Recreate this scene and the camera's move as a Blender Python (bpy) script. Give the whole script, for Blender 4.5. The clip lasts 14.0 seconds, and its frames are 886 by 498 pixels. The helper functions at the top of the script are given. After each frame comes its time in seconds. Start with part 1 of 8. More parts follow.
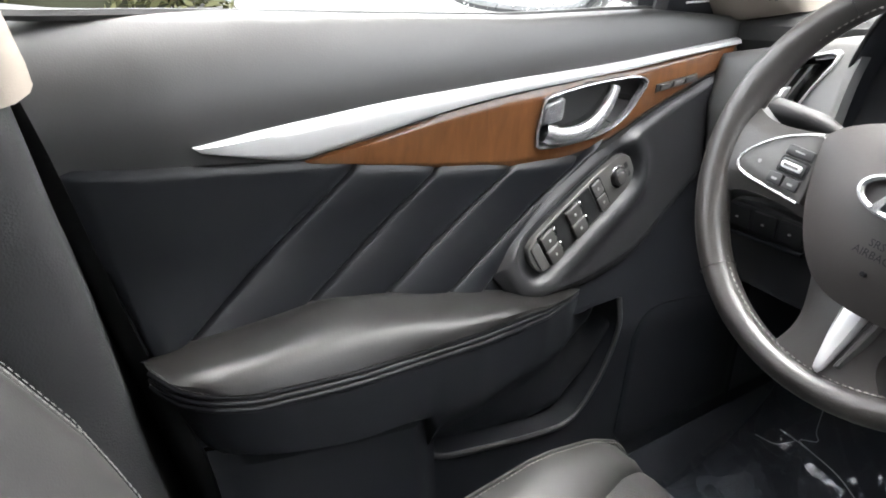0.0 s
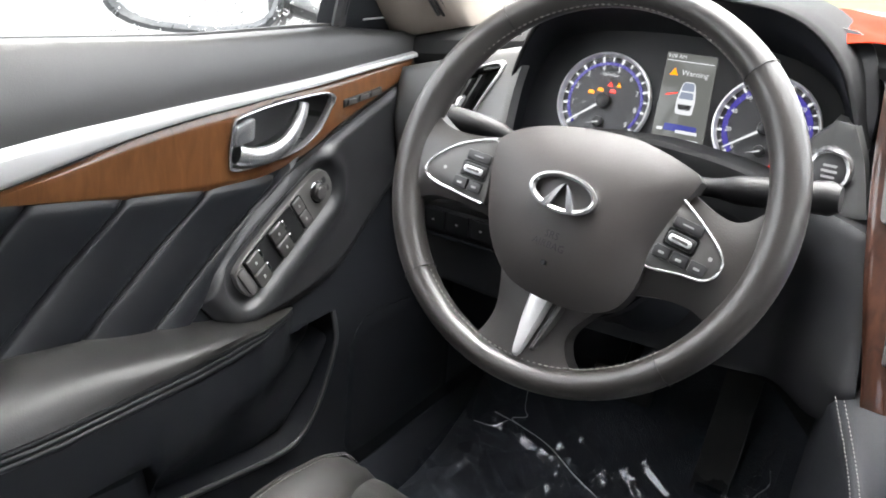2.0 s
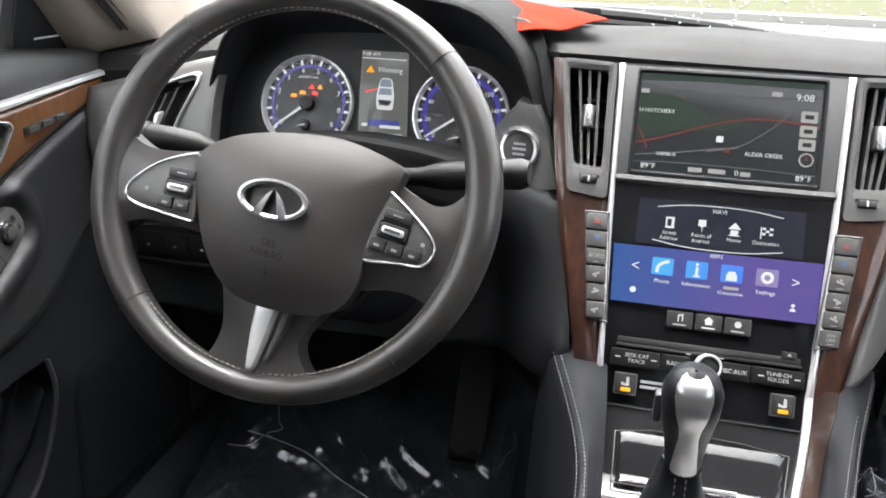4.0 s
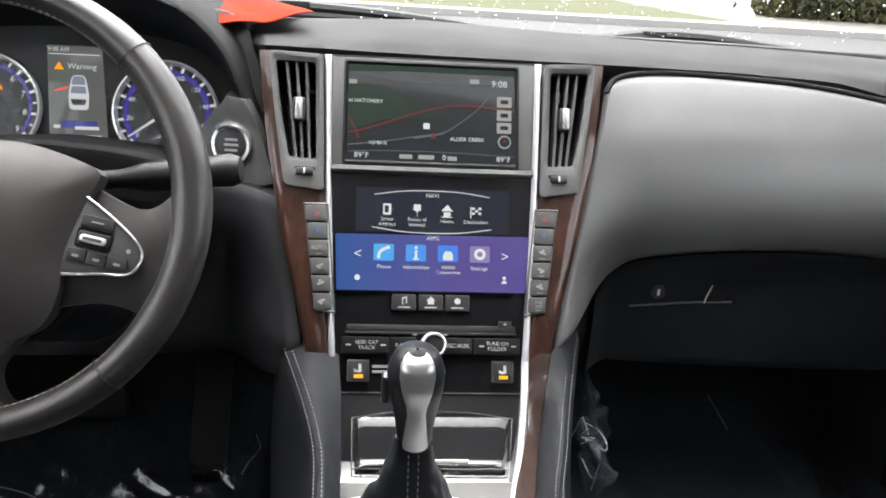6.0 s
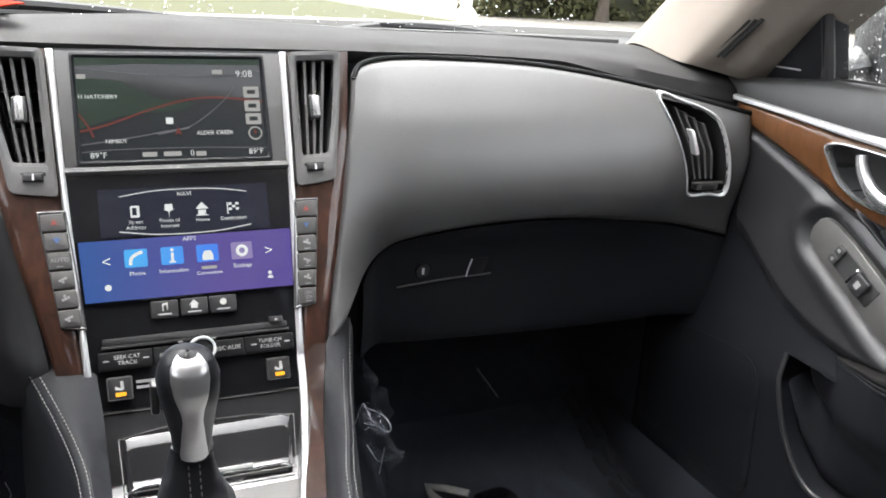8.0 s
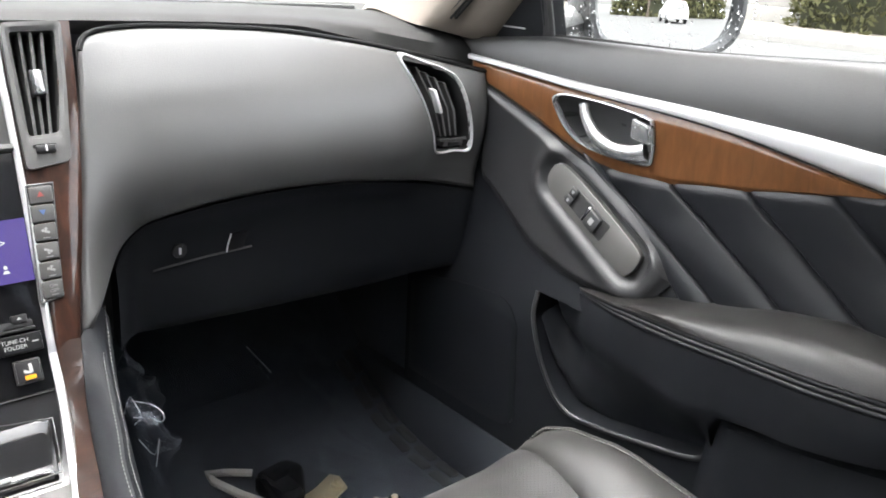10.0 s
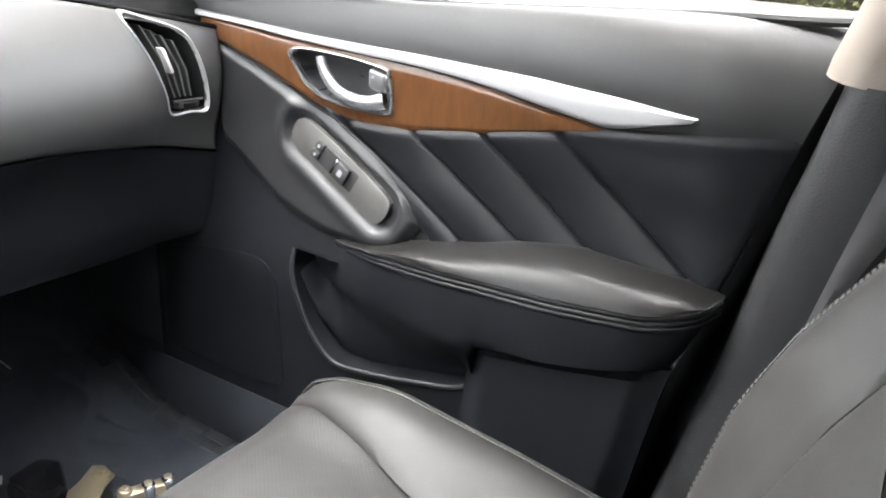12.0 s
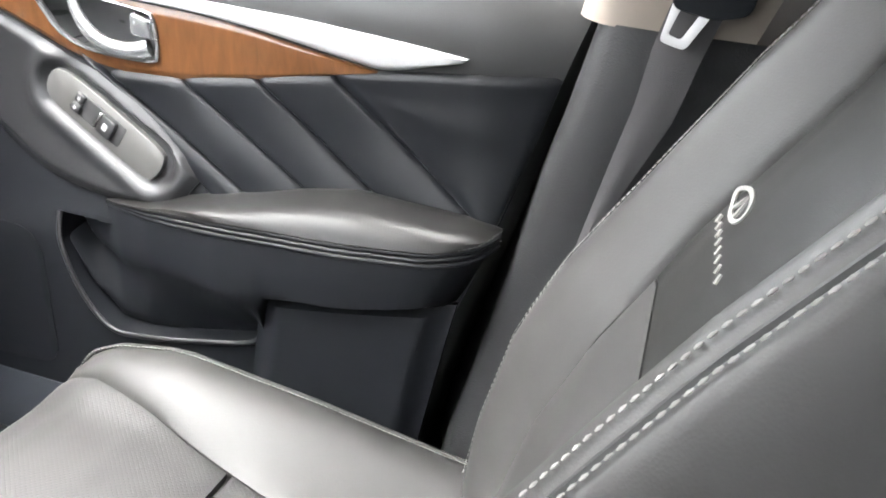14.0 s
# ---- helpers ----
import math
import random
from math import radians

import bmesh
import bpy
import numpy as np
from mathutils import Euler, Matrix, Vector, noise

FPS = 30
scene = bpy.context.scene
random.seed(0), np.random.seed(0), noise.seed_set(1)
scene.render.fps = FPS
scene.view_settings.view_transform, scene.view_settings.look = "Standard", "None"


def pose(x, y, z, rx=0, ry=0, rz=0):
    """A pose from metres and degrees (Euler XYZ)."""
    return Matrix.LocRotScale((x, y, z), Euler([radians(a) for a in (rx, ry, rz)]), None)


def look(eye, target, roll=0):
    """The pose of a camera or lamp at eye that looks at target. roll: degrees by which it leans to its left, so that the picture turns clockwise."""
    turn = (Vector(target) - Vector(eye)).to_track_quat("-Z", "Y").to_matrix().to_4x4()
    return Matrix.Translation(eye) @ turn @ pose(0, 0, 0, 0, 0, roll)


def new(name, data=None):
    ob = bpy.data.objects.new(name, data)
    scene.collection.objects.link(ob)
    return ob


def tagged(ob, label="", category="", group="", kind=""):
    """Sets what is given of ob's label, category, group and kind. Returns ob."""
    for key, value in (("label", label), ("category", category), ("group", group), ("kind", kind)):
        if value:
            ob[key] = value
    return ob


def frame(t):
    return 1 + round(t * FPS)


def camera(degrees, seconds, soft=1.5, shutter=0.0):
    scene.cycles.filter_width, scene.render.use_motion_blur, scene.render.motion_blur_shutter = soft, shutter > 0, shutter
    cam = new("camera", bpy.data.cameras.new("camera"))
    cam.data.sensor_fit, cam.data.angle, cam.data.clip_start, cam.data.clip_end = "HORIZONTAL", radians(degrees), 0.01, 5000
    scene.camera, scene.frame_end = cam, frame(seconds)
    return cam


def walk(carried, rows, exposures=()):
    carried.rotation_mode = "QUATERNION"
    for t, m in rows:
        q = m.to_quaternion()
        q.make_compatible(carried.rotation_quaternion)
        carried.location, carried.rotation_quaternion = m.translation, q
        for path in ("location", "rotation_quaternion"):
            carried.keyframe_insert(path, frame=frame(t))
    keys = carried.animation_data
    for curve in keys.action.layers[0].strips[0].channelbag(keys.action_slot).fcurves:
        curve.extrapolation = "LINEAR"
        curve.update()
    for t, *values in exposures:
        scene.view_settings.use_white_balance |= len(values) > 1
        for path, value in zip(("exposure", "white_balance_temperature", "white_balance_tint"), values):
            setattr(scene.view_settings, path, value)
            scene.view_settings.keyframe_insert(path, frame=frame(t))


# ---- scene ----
cam = camera(56.22, 14.0, soft=1.8)
walk(cam, [
    (0.0, pose(-0.1091, 0.0000, 0.8500, 66.11, -1.61, 53.65)),
    (0.5, pose(-0.1074, 0.0026, 0.8524, 66.13, -1.98, 47.25)),
    (1.0, pose(-0.1077, 0.0061, 0.8509, 66.72, -2.74, 42.43)),
    (1.5, pose(-0.1063, 0.0049, 0.8542, 67.38, -3.10, 37.92)),
    (2.0, pose(-0.1067, 0.0068, 0.8532, 67.96, -3.15, 32.99)),
    (2.5, pose(-0.1098, 0.0079, 0.8548, 68.49, -3.28, 28.02)),
    (3.0, pose(-0.1074, 0.0101, 0.8526, 68.82, -2.92, 23.29)),
    (3.5, pose(-0.0982, 0.0137, 0.8537, 68.94, -2.17, 18.24)),
    (6.0, pose(-0.0698, 0.0196, 0.8501, 69.61, -3.32, -4.78)),
    (6.5, pose(-0.0767, 0.0231, 0.8502, 69.93, -3.99, -10.12)),
    (7.0, pose(-0.0708, 0.0213, 0.8429, 70.62, -3.58, -14.34)),
    (9.5, pose(-0.0861, 0.0259, 0.8248, 70.43, -3.59, -35.78)),
    (10.0, pose(-0.0866, 0.0212, 0.8218, 70.23, -3.36, -40.38)),
    (10.5, pose(-0.0837, 0.0218, 0.8226, 70.05, -3.58, -44.49)),
    (11.0, pose(-0.0862, 0.0180, 0.8210, 69.82, -3.44, -48.57)),
    (11.5, pose(-0.0893, 0.0156, 0.8206, 68.86, -3.78, -53.98)),
    (12.0, pose(-0.0902, 0.0137, 0.8211, 68.35, -3.75, -58.08)),
    (12.5, pose(-0.0905, 0.0112, 0.8182, 67.86, -4.15, -61.55)),
    (13.0, pose(-0.0929, 0.0103, 0.8115, 67.21, -4.52, -65.37)),
    (13.5, pose(-0.0922, 0.0063, 0.8089, 66.95, -5.08, -68.69)),
    (14.0, pose(-0.0895, -0.0002, 0.8068, 66.81, -5.71, -72.40)),
], exposures=[(0.0, 2.75), (2.0, 2.6), (3.5, 2.25), (6.5, 1.92), (9.5, 2.25), (11.0, 2.55), (12.5, 2.9), (14.0, 3.35)])

# ---- light: an overcast day, sky through the glass ----
world = bpy.data.worlds.new("overcast")
scene.world = world
world.use_nodes = True
wt = world.node_tree
sky = wt.nodes.new("ShaderNodeTexSky")
sky.sky_type, sky.sun_disc = "NISHITA", False
sky.sun_elevation, sky.sun_rotation = radians(80), radians(-20)
sky.dust_density, sky.air_density = 3.0, 1.0
grey = wt.nodes.new("ShaderNodeHueSaturation")
grey.inputs["Saturation"].default_value = 0.16
wt.links.new(sky.outputs[0], grey.inputs["Color"])
wt.links.new(grey.outputs[0], wt.nodes["Background"].inputs["Color"])
wt.nodes["Background"].inputs["Strength"].default_value = 0.15 * 1.7
sun = new("sun", bpy.data.lights.new("sun", "SUN"))
sun.data.energy, sun.data.angle, sun.data.color = 1.5, radians(60), (1.0, 0.98, 0.95)
sun.matrix_world = look((0, 0, 6), (0.15, -2.5, 2.0))

# ---- materials ----
MATS = {}


def principled(name, color, rough=0.5, metal=0.0, coat=0.0, spec=0.5):
    m = bpy.data.materials.new(name)
    m.use_nodes = True
    b = m.node_tree.nodes["Principled BSDF"]
    b.inputs["Base Color"].default_value = (*color, 1)
    b.inputs["Roughness"].default_value = rough
    b.inputs["Metallic"].default_value = metal
    b.inputs["Coat Weight"].default_value = coat
    b.inputs["Coat Roughness"].default_value = 0.06
    b.inputs["Specular IOR Level"].default_value = spec
    MATS[name] = m
    return m, m.node_tree.nodes, m.node_tree.links, b


def surface(name, color, color2, rough=0.5, metal=0.0, coat=0.0, grain=900.0, relief=0.12, patch=9.0, rough_var=0.12, spec=0.5, stretch=(1, 1, 1)):
    """A material that varies at two scales: fine pebbled relief, and broad wear in colour and gloss."""
    m, n, l, b = principled(name, color, rough, metal, coat, spec)
    co = n.new("ShaderNodeTexCoord")
    mp = n.new("ShaderNodeMapping")
    mp.inputs["Scale"].default_value = stretch
    l.new(co.outputs["Object"], mp.inputs[0])
    big = n.new("ShaderNodeTexNoise")
    big.inputs["Scale"].default_value, big.inputs["Detail"].default_value = patch, 5
    l.new(mp.outputs[0], big.inputs["Vector"])
    mix = n.new("ShaderNodeMix")
    mix.data_type = "RGBA"
    mix.inputs[6].default_value, mix.inputs[7].default_value = (*color, 1), (*color2, 1)
    l.new(big.outputs[0], mix.inputs[0])
    l.new(mix.outputs[2], b.inputs["Base Color"])
    rg = n.new("ShaderNodeMath")
    rg.operation = "MULTIPLY_ADD"
    rg.inputs[1].default_value, rg.inputs[2].default_value = 2 * rough_var, rough - rough_var
    l.new(big.outputs[0], rg.inputs[0])
    l.new(rg.outputs[0], b.inputs["Roughness"])
    if relief:
        vo = n.new("ShaderNodeTexVoronoi")
        vo.inputs["Scale"].default_value = grain
        l.new(mp.outputs[0], vo.inputs["Vector"])
        bump = n.new("ShaderNodeBump")
        bump.inputs["Strength"].default_value, bump.inputs["Distance"].default_value = relief, 0.0006
        l.new(vo.outputs[0], bump.inputs["Height"])
        l.new(bump.outputs[0], b.inputs["Normal"])
    return m


# LEATHER, GLOVESKIN and PLASTIC: the blue cast of shade is mixed into their blacks
LEATHER = surface("black_leather", (0.0054, 0.0058, 0.0069), (0.0094, 0.0100, 0.0117), 0.34, grain=700, relief=0.07, spec=0.25)
ARMLEATHER = surface("armrest_leather", (0.0064, 0.0060, 0.0060), (0.0115, 0.0108, 0.0104), 0.34, grain=620, relief=0.10, patch=14, spec=0.27)
PODSKIN = surface("moulded_pod_skin", (0.012, 0.012, 0.013), (0.017, 0.017, 0.018), 0.39, grain=800, relief=0.12, spec=0.55)
# near-black base puts the weak light on lower parts into the colour
GLOVESKIN = surface("shade_dark_grained_plastic", (0.0061, 0.0067, 0.0083), (0.0100, 0.0108, 0.0130), 0.58, grain=800, relief=0.2, spec=0.18)
SEAT = surface("seat_leather", (0.024, 0.0235, 0.023), (0.037, 0.036, 0.0345), 0.50, grain=620, relief=0.12, patch=7, spec=0.36)
PLASTIC = surface("black_soft_plastic", (0.0064, 0.0070, 0.0086), (0.0105, 0.0113, 0.0134), 0.50, grain=800, relief=0.14, spec=0.18)
TOPSKIN = surface("matt_dash_top_skin", (0.0150, 0.0150, 0.0150), (0.0195, 0.0192, 0.0190), 0.74, grain=620, relief=0.15, spec=0.14)
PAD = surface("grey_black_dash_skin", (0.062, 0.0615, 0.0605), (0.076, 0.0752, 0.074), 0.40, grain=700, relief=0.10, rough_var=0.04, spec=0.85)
DOORTOP = surface("door_top_skin", (0.015, 0.015, 0.0148), (0.020, 0.0198, 0.0195), 0.44, grain=700, relief=0.07, patch=6, rough_var=0.05, spec=0.6)
RIMLEATHER = surface("worn_rim_leather", (0.0165, 0.0150, 0.0143), (0.031, 0.0278, 0.0260), 0.34, grain=600, relief=0.12, patch=16, spec=0.68)
HUBSKIN = surface("hub_skin", (0.025, 0.0218, 0.0206), (0.032, 0.0282, 0.0265), 0.50, grain=900, relief=0.08)
# black carpet, its base raised and blued to stand in for film glare
CARPET = surface("carpet_with_film_glare", (0.040, 0.044, 0.053), (0.068, 0.073, 0.086), 0.95, grain=420, relief=0.9, patch=40, rough_var=0.03, spec=0.1)
BEIGE = surface("beige_pillar_cloth", (0.19, 0.165, 0.14), (0.23, 0.20, 0.172), 0.85, grain=800, relief=0.2, patch=12, rough_var=0.05, spec=0.2)
HEADLINER = surface("light_headliner", (0.40, 0.37, 0.335), (0.45, 0.42, 0.38), 0.9, grain=800, relief=0.2, spec=0.1)
SILVER = surface("brushed_silver", (0.60, 0.60, 0.61), (0.68, 0.68, 0.68), 0.38, 0.5, grain=1500, relief=0.05, patch=60, rough_var=0.05, stretch=(1, 0.05, 1))
CHROME = surface("chrome", (0.86, 0.86, 0.87), (0.9, 0.9, 0.9), 0.12, 1.0, relief=0, rough_var=0.04)
SATIN = surface("satin_silver_plastic", (0.68, 0.68, 0.69), (0.76, 0.76, 0.76), 0.33, 0.6, relief=0, rough_var=0.06)
PIANO = surface("piano_black", (0.006, 0.006, 0.007), (0.010, 0.010, 0.011), 0.08, relief=0, patch=30, rough_var=0.04, spec=0.2)
GLOSSKEY = surface("glossy_switch_black", (0.034, 0.033, 0.032), (0.046, 0.0445, 0.043), 0.25, relief=0, rough_var=0.05)
BUTTON = surface("grey_button", (0.045, 0.044, 0.043), (0.060, 0.058, 0.056), 0.42, grain=900, relief=0.05)
DARKBUTTON = surface("dark_button", (0.014, 0.014, 0.015), (0.020, 0.020, 0.020), 0.40, relief=0.05)
PLATE = surface("grey_switch_plate", (0.088, 0.086, 0.083), (0.110, 0.107, 0.103), 0.36, 0.40, relief=0.05, grain=1200)
VENTBLACK = surface("vent_black", (0.012, 0.012, 0.013), (0.018, 0.018, 0.018), 0.5, relief=0)
FRAMEGREY = surface("vent_frame_grey", (0.062, 0.061, 0.060), (0.078, 0.077, 0.076), 0.38, relief=0.05)
KNOBSILVER = surface("dark_polished_silver", (0.42, 0.42, 0.43), (0.48, 0.48, 0.48), 0.28, 0.9, relief=0, rough_var=0.05)
RUBBER = surface("black_rubber", (0.010, 0.010, 0.010), (0.016, 0.016, 0.016), 0.6, relief=0.1, grain=500)
STITCH = surface("pale_thread", (0.21, 0.205, 0.195), (0.27, 0.265, 0.25), 0.7, relief=0, patch=300)
CONSOLESTITCH = surface("grey_thread", (0.12, 0.118, 0.113), (0.16, 0.157, 0.15), 0.7, relief=0, patch=300)
DARKSTITCH = surface("dark_thread", (0.06, 0.06, 0.06), (0.09, 0.09, 0.09), 0.6, relief=0, patch=300)
WEBBING = surface("grey_webbing", (0.042, 0.040, 0.042), (0.055, 0.052, 0.054), 0.6, grain=600, relief=0.5, stretch=(1, 1, 4))
MARK = principled("white_print", (0.38, 0.38, 0.37), 0.6)[0]
DIMMARK = principled("dim_print", (0.23, 0.23, 0.23), 0.6)[0]
RED = surface("red_paper", (0.215, 0.0125, 0.0035), (0.27, 0.019, 0.005), 0.9, relief=0.0, patch=25, spec=0.05)
PAPER = surface("white_paper", (0.75, 0.74, 0.72), (0.82, 0.81, 0.80), 0.6, relief=0)
ZINC = surface("yellow_zinc", (0.50, 0.42, 0.28), (0.60, 0.52, 0.38), 0.35, 0.8, relief=0.1, grain=300, patch=40)
GREYPAINT = surface("grey_painted_steel", (0.38, 0.37, 0.34), (0.45, 0.43, 0.40), 0.45, 0.2, relief=0.1, grain=300)


def perforated(name, color, color2, pitch=0.0040):
    """Seat leather pricked with rows of small holes."""
    m = surface(name, color, color2, 0.50, grain=620, relief=0.12, patch=8, spec=0.36)
    n, l, b = m.node_tree.nodes, m.node_tree.links, m.node_tree.nodes["Principled BSDF"]
    co = n.new("ShaderNodeTexCoord")
    turn = n.new("ShaderNodeMapping")
    turn.inputs["Scale"].default_value = (1 / pitch, 1 / pitch, 0)
    turn.inputs["Rotation"].default_value = (0, 0, radians(45))
    l.new(co.outputs["Object"], turn.inputs[0])
    fr = n.new("ShaderNodeVectorMath")
    fr.operation = "FRACTION"
    l.new(turn.outputs[0], fr.inputs[0])
    far = n.new("ShaderNodeVectorMath")
    far.operation = "DISTANCE"
    far.inputs[1].default_value = (0.5, 0.5, 0)
    l.new(fr.outputs[0], far.inputs[0])
    hole = n.new("ShaderNodeMapRange")
    hole.inputs[1].default_value, hole.inputs[2].default_value = 0.16, 0.26
    l.new(far.outputs["Value"], hole.inputs[0])
    mix = n.new("ShaderNodeMix")
    mix.data_type, mix.blend_type = "RGBA", "MULTIPLY"
    mix.inputs[0].default_value = 0.45
    old = b.inputs["Base Color"].links[0].from_socket
    l.new(old, mix.inputs[6])
    l.new(hole.outputs[0], mix.inputs[7])
    l.new(mix.outputs[2], b.inputs["Base Color"])
    bump = n.new("ShaderNodeBump")
    bump.inputs["Strength"].default_value, bump.inputs["Distance"].default_value = 0.3, 0.0008
    l.new(hole.outputs[0], bump.inputs["Height"])
    l.new(b.inputs["Normal"].links[0].from_socket, bump.inputs["Normal"])
    l.new(bump.outputs[0], b.inputs["Normal"])
    return m


SEATCLOTH = perforated("perforated_leather", (0.025, 0.0245, 0.024), (0.034, 0.033, 0.032))
DARKLEATHER = surface("dark_centre_leather", (0.0115, 0.0115, 0.0108), (0.0155, 0.0155, 0.0145), 0.52, grain=700, relief=0.14, spec=0.2)


def wood(name, c1, c2, c3):
    m, n, l, b = principled(name, c1, 0.45, coat=1.0, spec=0.15)
    co = n.new("ShaderNodeTexCoord")
    mp = n.new("ShaderNodeMapping")
    mp.inputs["Scale"].default_value = (16, 16, 3)
    l.new(co.outputs["Object"], mp.inputs[0])
    no = n.new("ShaderNodeTexNoise")
    no.inputs["Scale"].default_value, no.inputs["Detail"].default_value, no.inputs["Distortion"].default_value = 6, 8, 0.9
    l.new(mp.outputs[0], no.inputs["Vector"])
    ramp = n.new("ShaderNodeValToRGB")
    e = ramp.color_ramp.elements
    e[0].position, e[0].color = 0.30, (*c1, 1)
    e[1].position, e[1].color = 0.70, (*c3, 1)
    mid = e.new(0.5)
    mid.color = (*c2, 1)
    l.new(no.outputs[0], ramp.inputs[0])
    fine = n.new("ShaderNodeTexNoise")
    fine.inputs["Scale"].default_value = 14
    l.new(co.outputs["Object"], fine.inputs["Vector"])
    mul = n.new("ShaderNodeMix")
    mul.data_type, mul.blend_type = "RGBA", "MULTIPLY"
    mul.inputs[0].default_value = 0.35
    l.new(ramp.outputs[0], mul.inputs[6])
    l.new(fine.outputs[0], mul.inputs[7])
    l.new(mul.outputs[2], b.inputs["Base Color"])
    return m


# lighter copy of the black plastic, in place of light missing in the footwell
KICKTRIM = surface("brightened_footwell_trim", (0.027, 0.030, 0.036), (0.036, 0.039, 0.046), 0.34, grain=500, relief=0.2, patch=5, spec=0.5)
CUPGREY = surface("grey_handle_cup", (0.075, 0.075, 0.077), (0.095, 0.095, 0.096), 0.42, 0.3, relief=0.05, grain=900)
STARTSKIN = surface("grey_panel_skin", (0.066, 0.066, 0.066), (0.080, 0.080, 0.079), 0.46, grain=700, relief=0.12, spec=0.45)
KNEESKIN = surface("grey_knee_skin", (0.0150, 0.0153, 0.0168), (0.0198, 0.0202, 0.0218), 0.46, grain=700, relief=0.14, spec=0.42)
HANDLE = surface("satin_handle_silver", (0.46, 0.46, 0.47), (0.54, 0.54, 0.54), 0.26, 0.85, relief=0, rough_var=0.06)
HOODSKIN = surface("matt_hood_skin", (0.0075, 0.0075, 0.008), (0.0105, 0.0105, 0.011), 0.72, grain=700, relief=0.14, spec=0.10)
CONTROLBLACK = surface("black_control_plastic", (0.0050, 0.0050, 0.0054), (0.0080, 0.0080, 0.0085), 0.42, relief=0.06, grain=900, spec=0.22)
LIDGLOSS = surface("glossy_tray_lid", (0.007, 0.007, 0.008), (0.011, 0.011, 0.012), 0.10, coat=1.0, relief=0, patch=30, rough_var=0.04)
PILLARTRIM = surface("grey_pillar_grain", (0.017, 0.017, 0.018), (0.023, 0.023, 0.024), 0.55, grain=520, relief=0.35, patch=8, spec=0.3)
WETGREY = surface("wet_grey_paint", (0.045, 0.048, 0.050), (0.095, 0.098, 0.10), 0.30, relief=1.0, grain=150, patch=60, spec=0.6)
WOOD = wood("gloss_maple", (0.102, 0.0402, 0.0146), (0.121, 0.0490, 0.0178), (0.142, 0.0590, 0.0216))
RAILWOOD = wood("black_brown_gloss_wood", (0.012, 0.0060, 0.0046), (0.020, 0.0094, 0.0066), (0.032, 0.0145, 0.0095))
DARKWOOD = wood("dark_gloss_wood", (0.019, 0.0082, 0.0054), (0.034, 0.0136, 0.0086), (0.054, 0.0215, 0.0128))


def glass(name, tint, rough=0.0):
    m, n, l, b = principled(name, tint, rough)
    b.inputs["Transmission Weight"].default_value = 1.0
    b.inputs["IOR"].default_value = 1.02
    return m


GLASS = glass("window_glass", (0.97, 0.98, 0.97))
DROP = glass("water_drop", (1, 1, 1))
DROP.node_tree.nodes["Principled BSDF"].inputs["IOR"].default_value = 1.33


def film(name):
    """Thin clear film: see-through, with a sharp gloss."""
    m = bpy.data.materials.new(name)
    m.use_nodes = True
    n, l = m.node_tree.nodes, m.node_tree.links
    n.remove(n["Principled BSDF"])
    gl, tr, mix, fr = n.new("ShaderNodeBsdfGlossy"), n.new("ShaderNodeBsdfTransparent"), n.new("ShaderNodeMixShader"), n.new("ShaderNodeLayerWeight")
    gl.inputs["Roughness"].default_value = 0.12
    gl.inputs["Color"].default_value = (0.95, 0.96, 1.0, 1)
    tr.inputs["Color"].default_value = (0.93, 0.94, 0.95, 1)
    fr.inputs["Blend"].default_value = 0.3
    gain = n.new("ShaderNodeMath")
    gain.operation = "MULTIPLY_ADD"
    gain.inputs[1].default_value, gain.inputs[2].default_value = 0.45, 0.07
    l.new(fr.outputs["Facing"], gain.inputs[0])
    haze, df = n.new("ShaderNodeMixShader"), n.new("ShaderNodeBsdfDiffuse")
    df.inputs["Color"].default_value = (0.55, 0.62, 0.72, 1)
    haze.inputs[0].default_value = 0.012
    l.new(tr.outputs[0], haze.inputs[1])
    l.new(df.outputs[0], haze.inputs[2])
    l.new(gain.outputs[0], mix.inputs[0])
    l.new(haze.outputs[0], mix.inputs[1])
    l.new(gl.outputs[0], mix.inputs[2])
    l.new(mix.outputs[0], n["Material Output"].inputs["Surface"])
    MATS[name] = m
    return m


FILM = film("clear_plastic_film")
PRIVACY = glass("privacy_glass", (0.26, 0.285, 0.33))
MIRROR = principled("mirror_glass", (0.92, 0.93, 0.93), 0.01, 1.0)[0]


def lit(name, color, strength):
    m, n, l, b = principled(name, (0.01, 0.01, 0.01), 0.12)
    b.inputs["Emission Color"].default_value = (*color, 1)
    b.inputs["Emission Strength"].default_value = strength
    b.inputs["Specular IOR Level"].default_value = 0.3
    return m


# ---- tools ----
def link(name, bm, mat, parent=None, label="", smooth=True):
    bmesh.ops.recalc_face_normals(bm, faces=bm.faces)
    me = bpy.data.meshes.new(name)
    for f in bm.faces:
        f.smooth = smooth
    bm.to_mesh(me)
    bm.free()
    me.materials.append(mat)
    if smooth:
        me.set_sharp_from_angle(angle=radians(42))
    ob = new(name, me)
    ob.parent = parent
    if label:
        ob["label"] = label
    return ob


def part(name, bm, material, parent, label=""):
    return link(name, bm, material, parent, label)


def thing(name, label, category, group="", kind="", at=(0, 0, 0)):
    ob = new(name)
    ob.empty_display_size = 0.05
    return tagged(ob, label, category, group, kind)


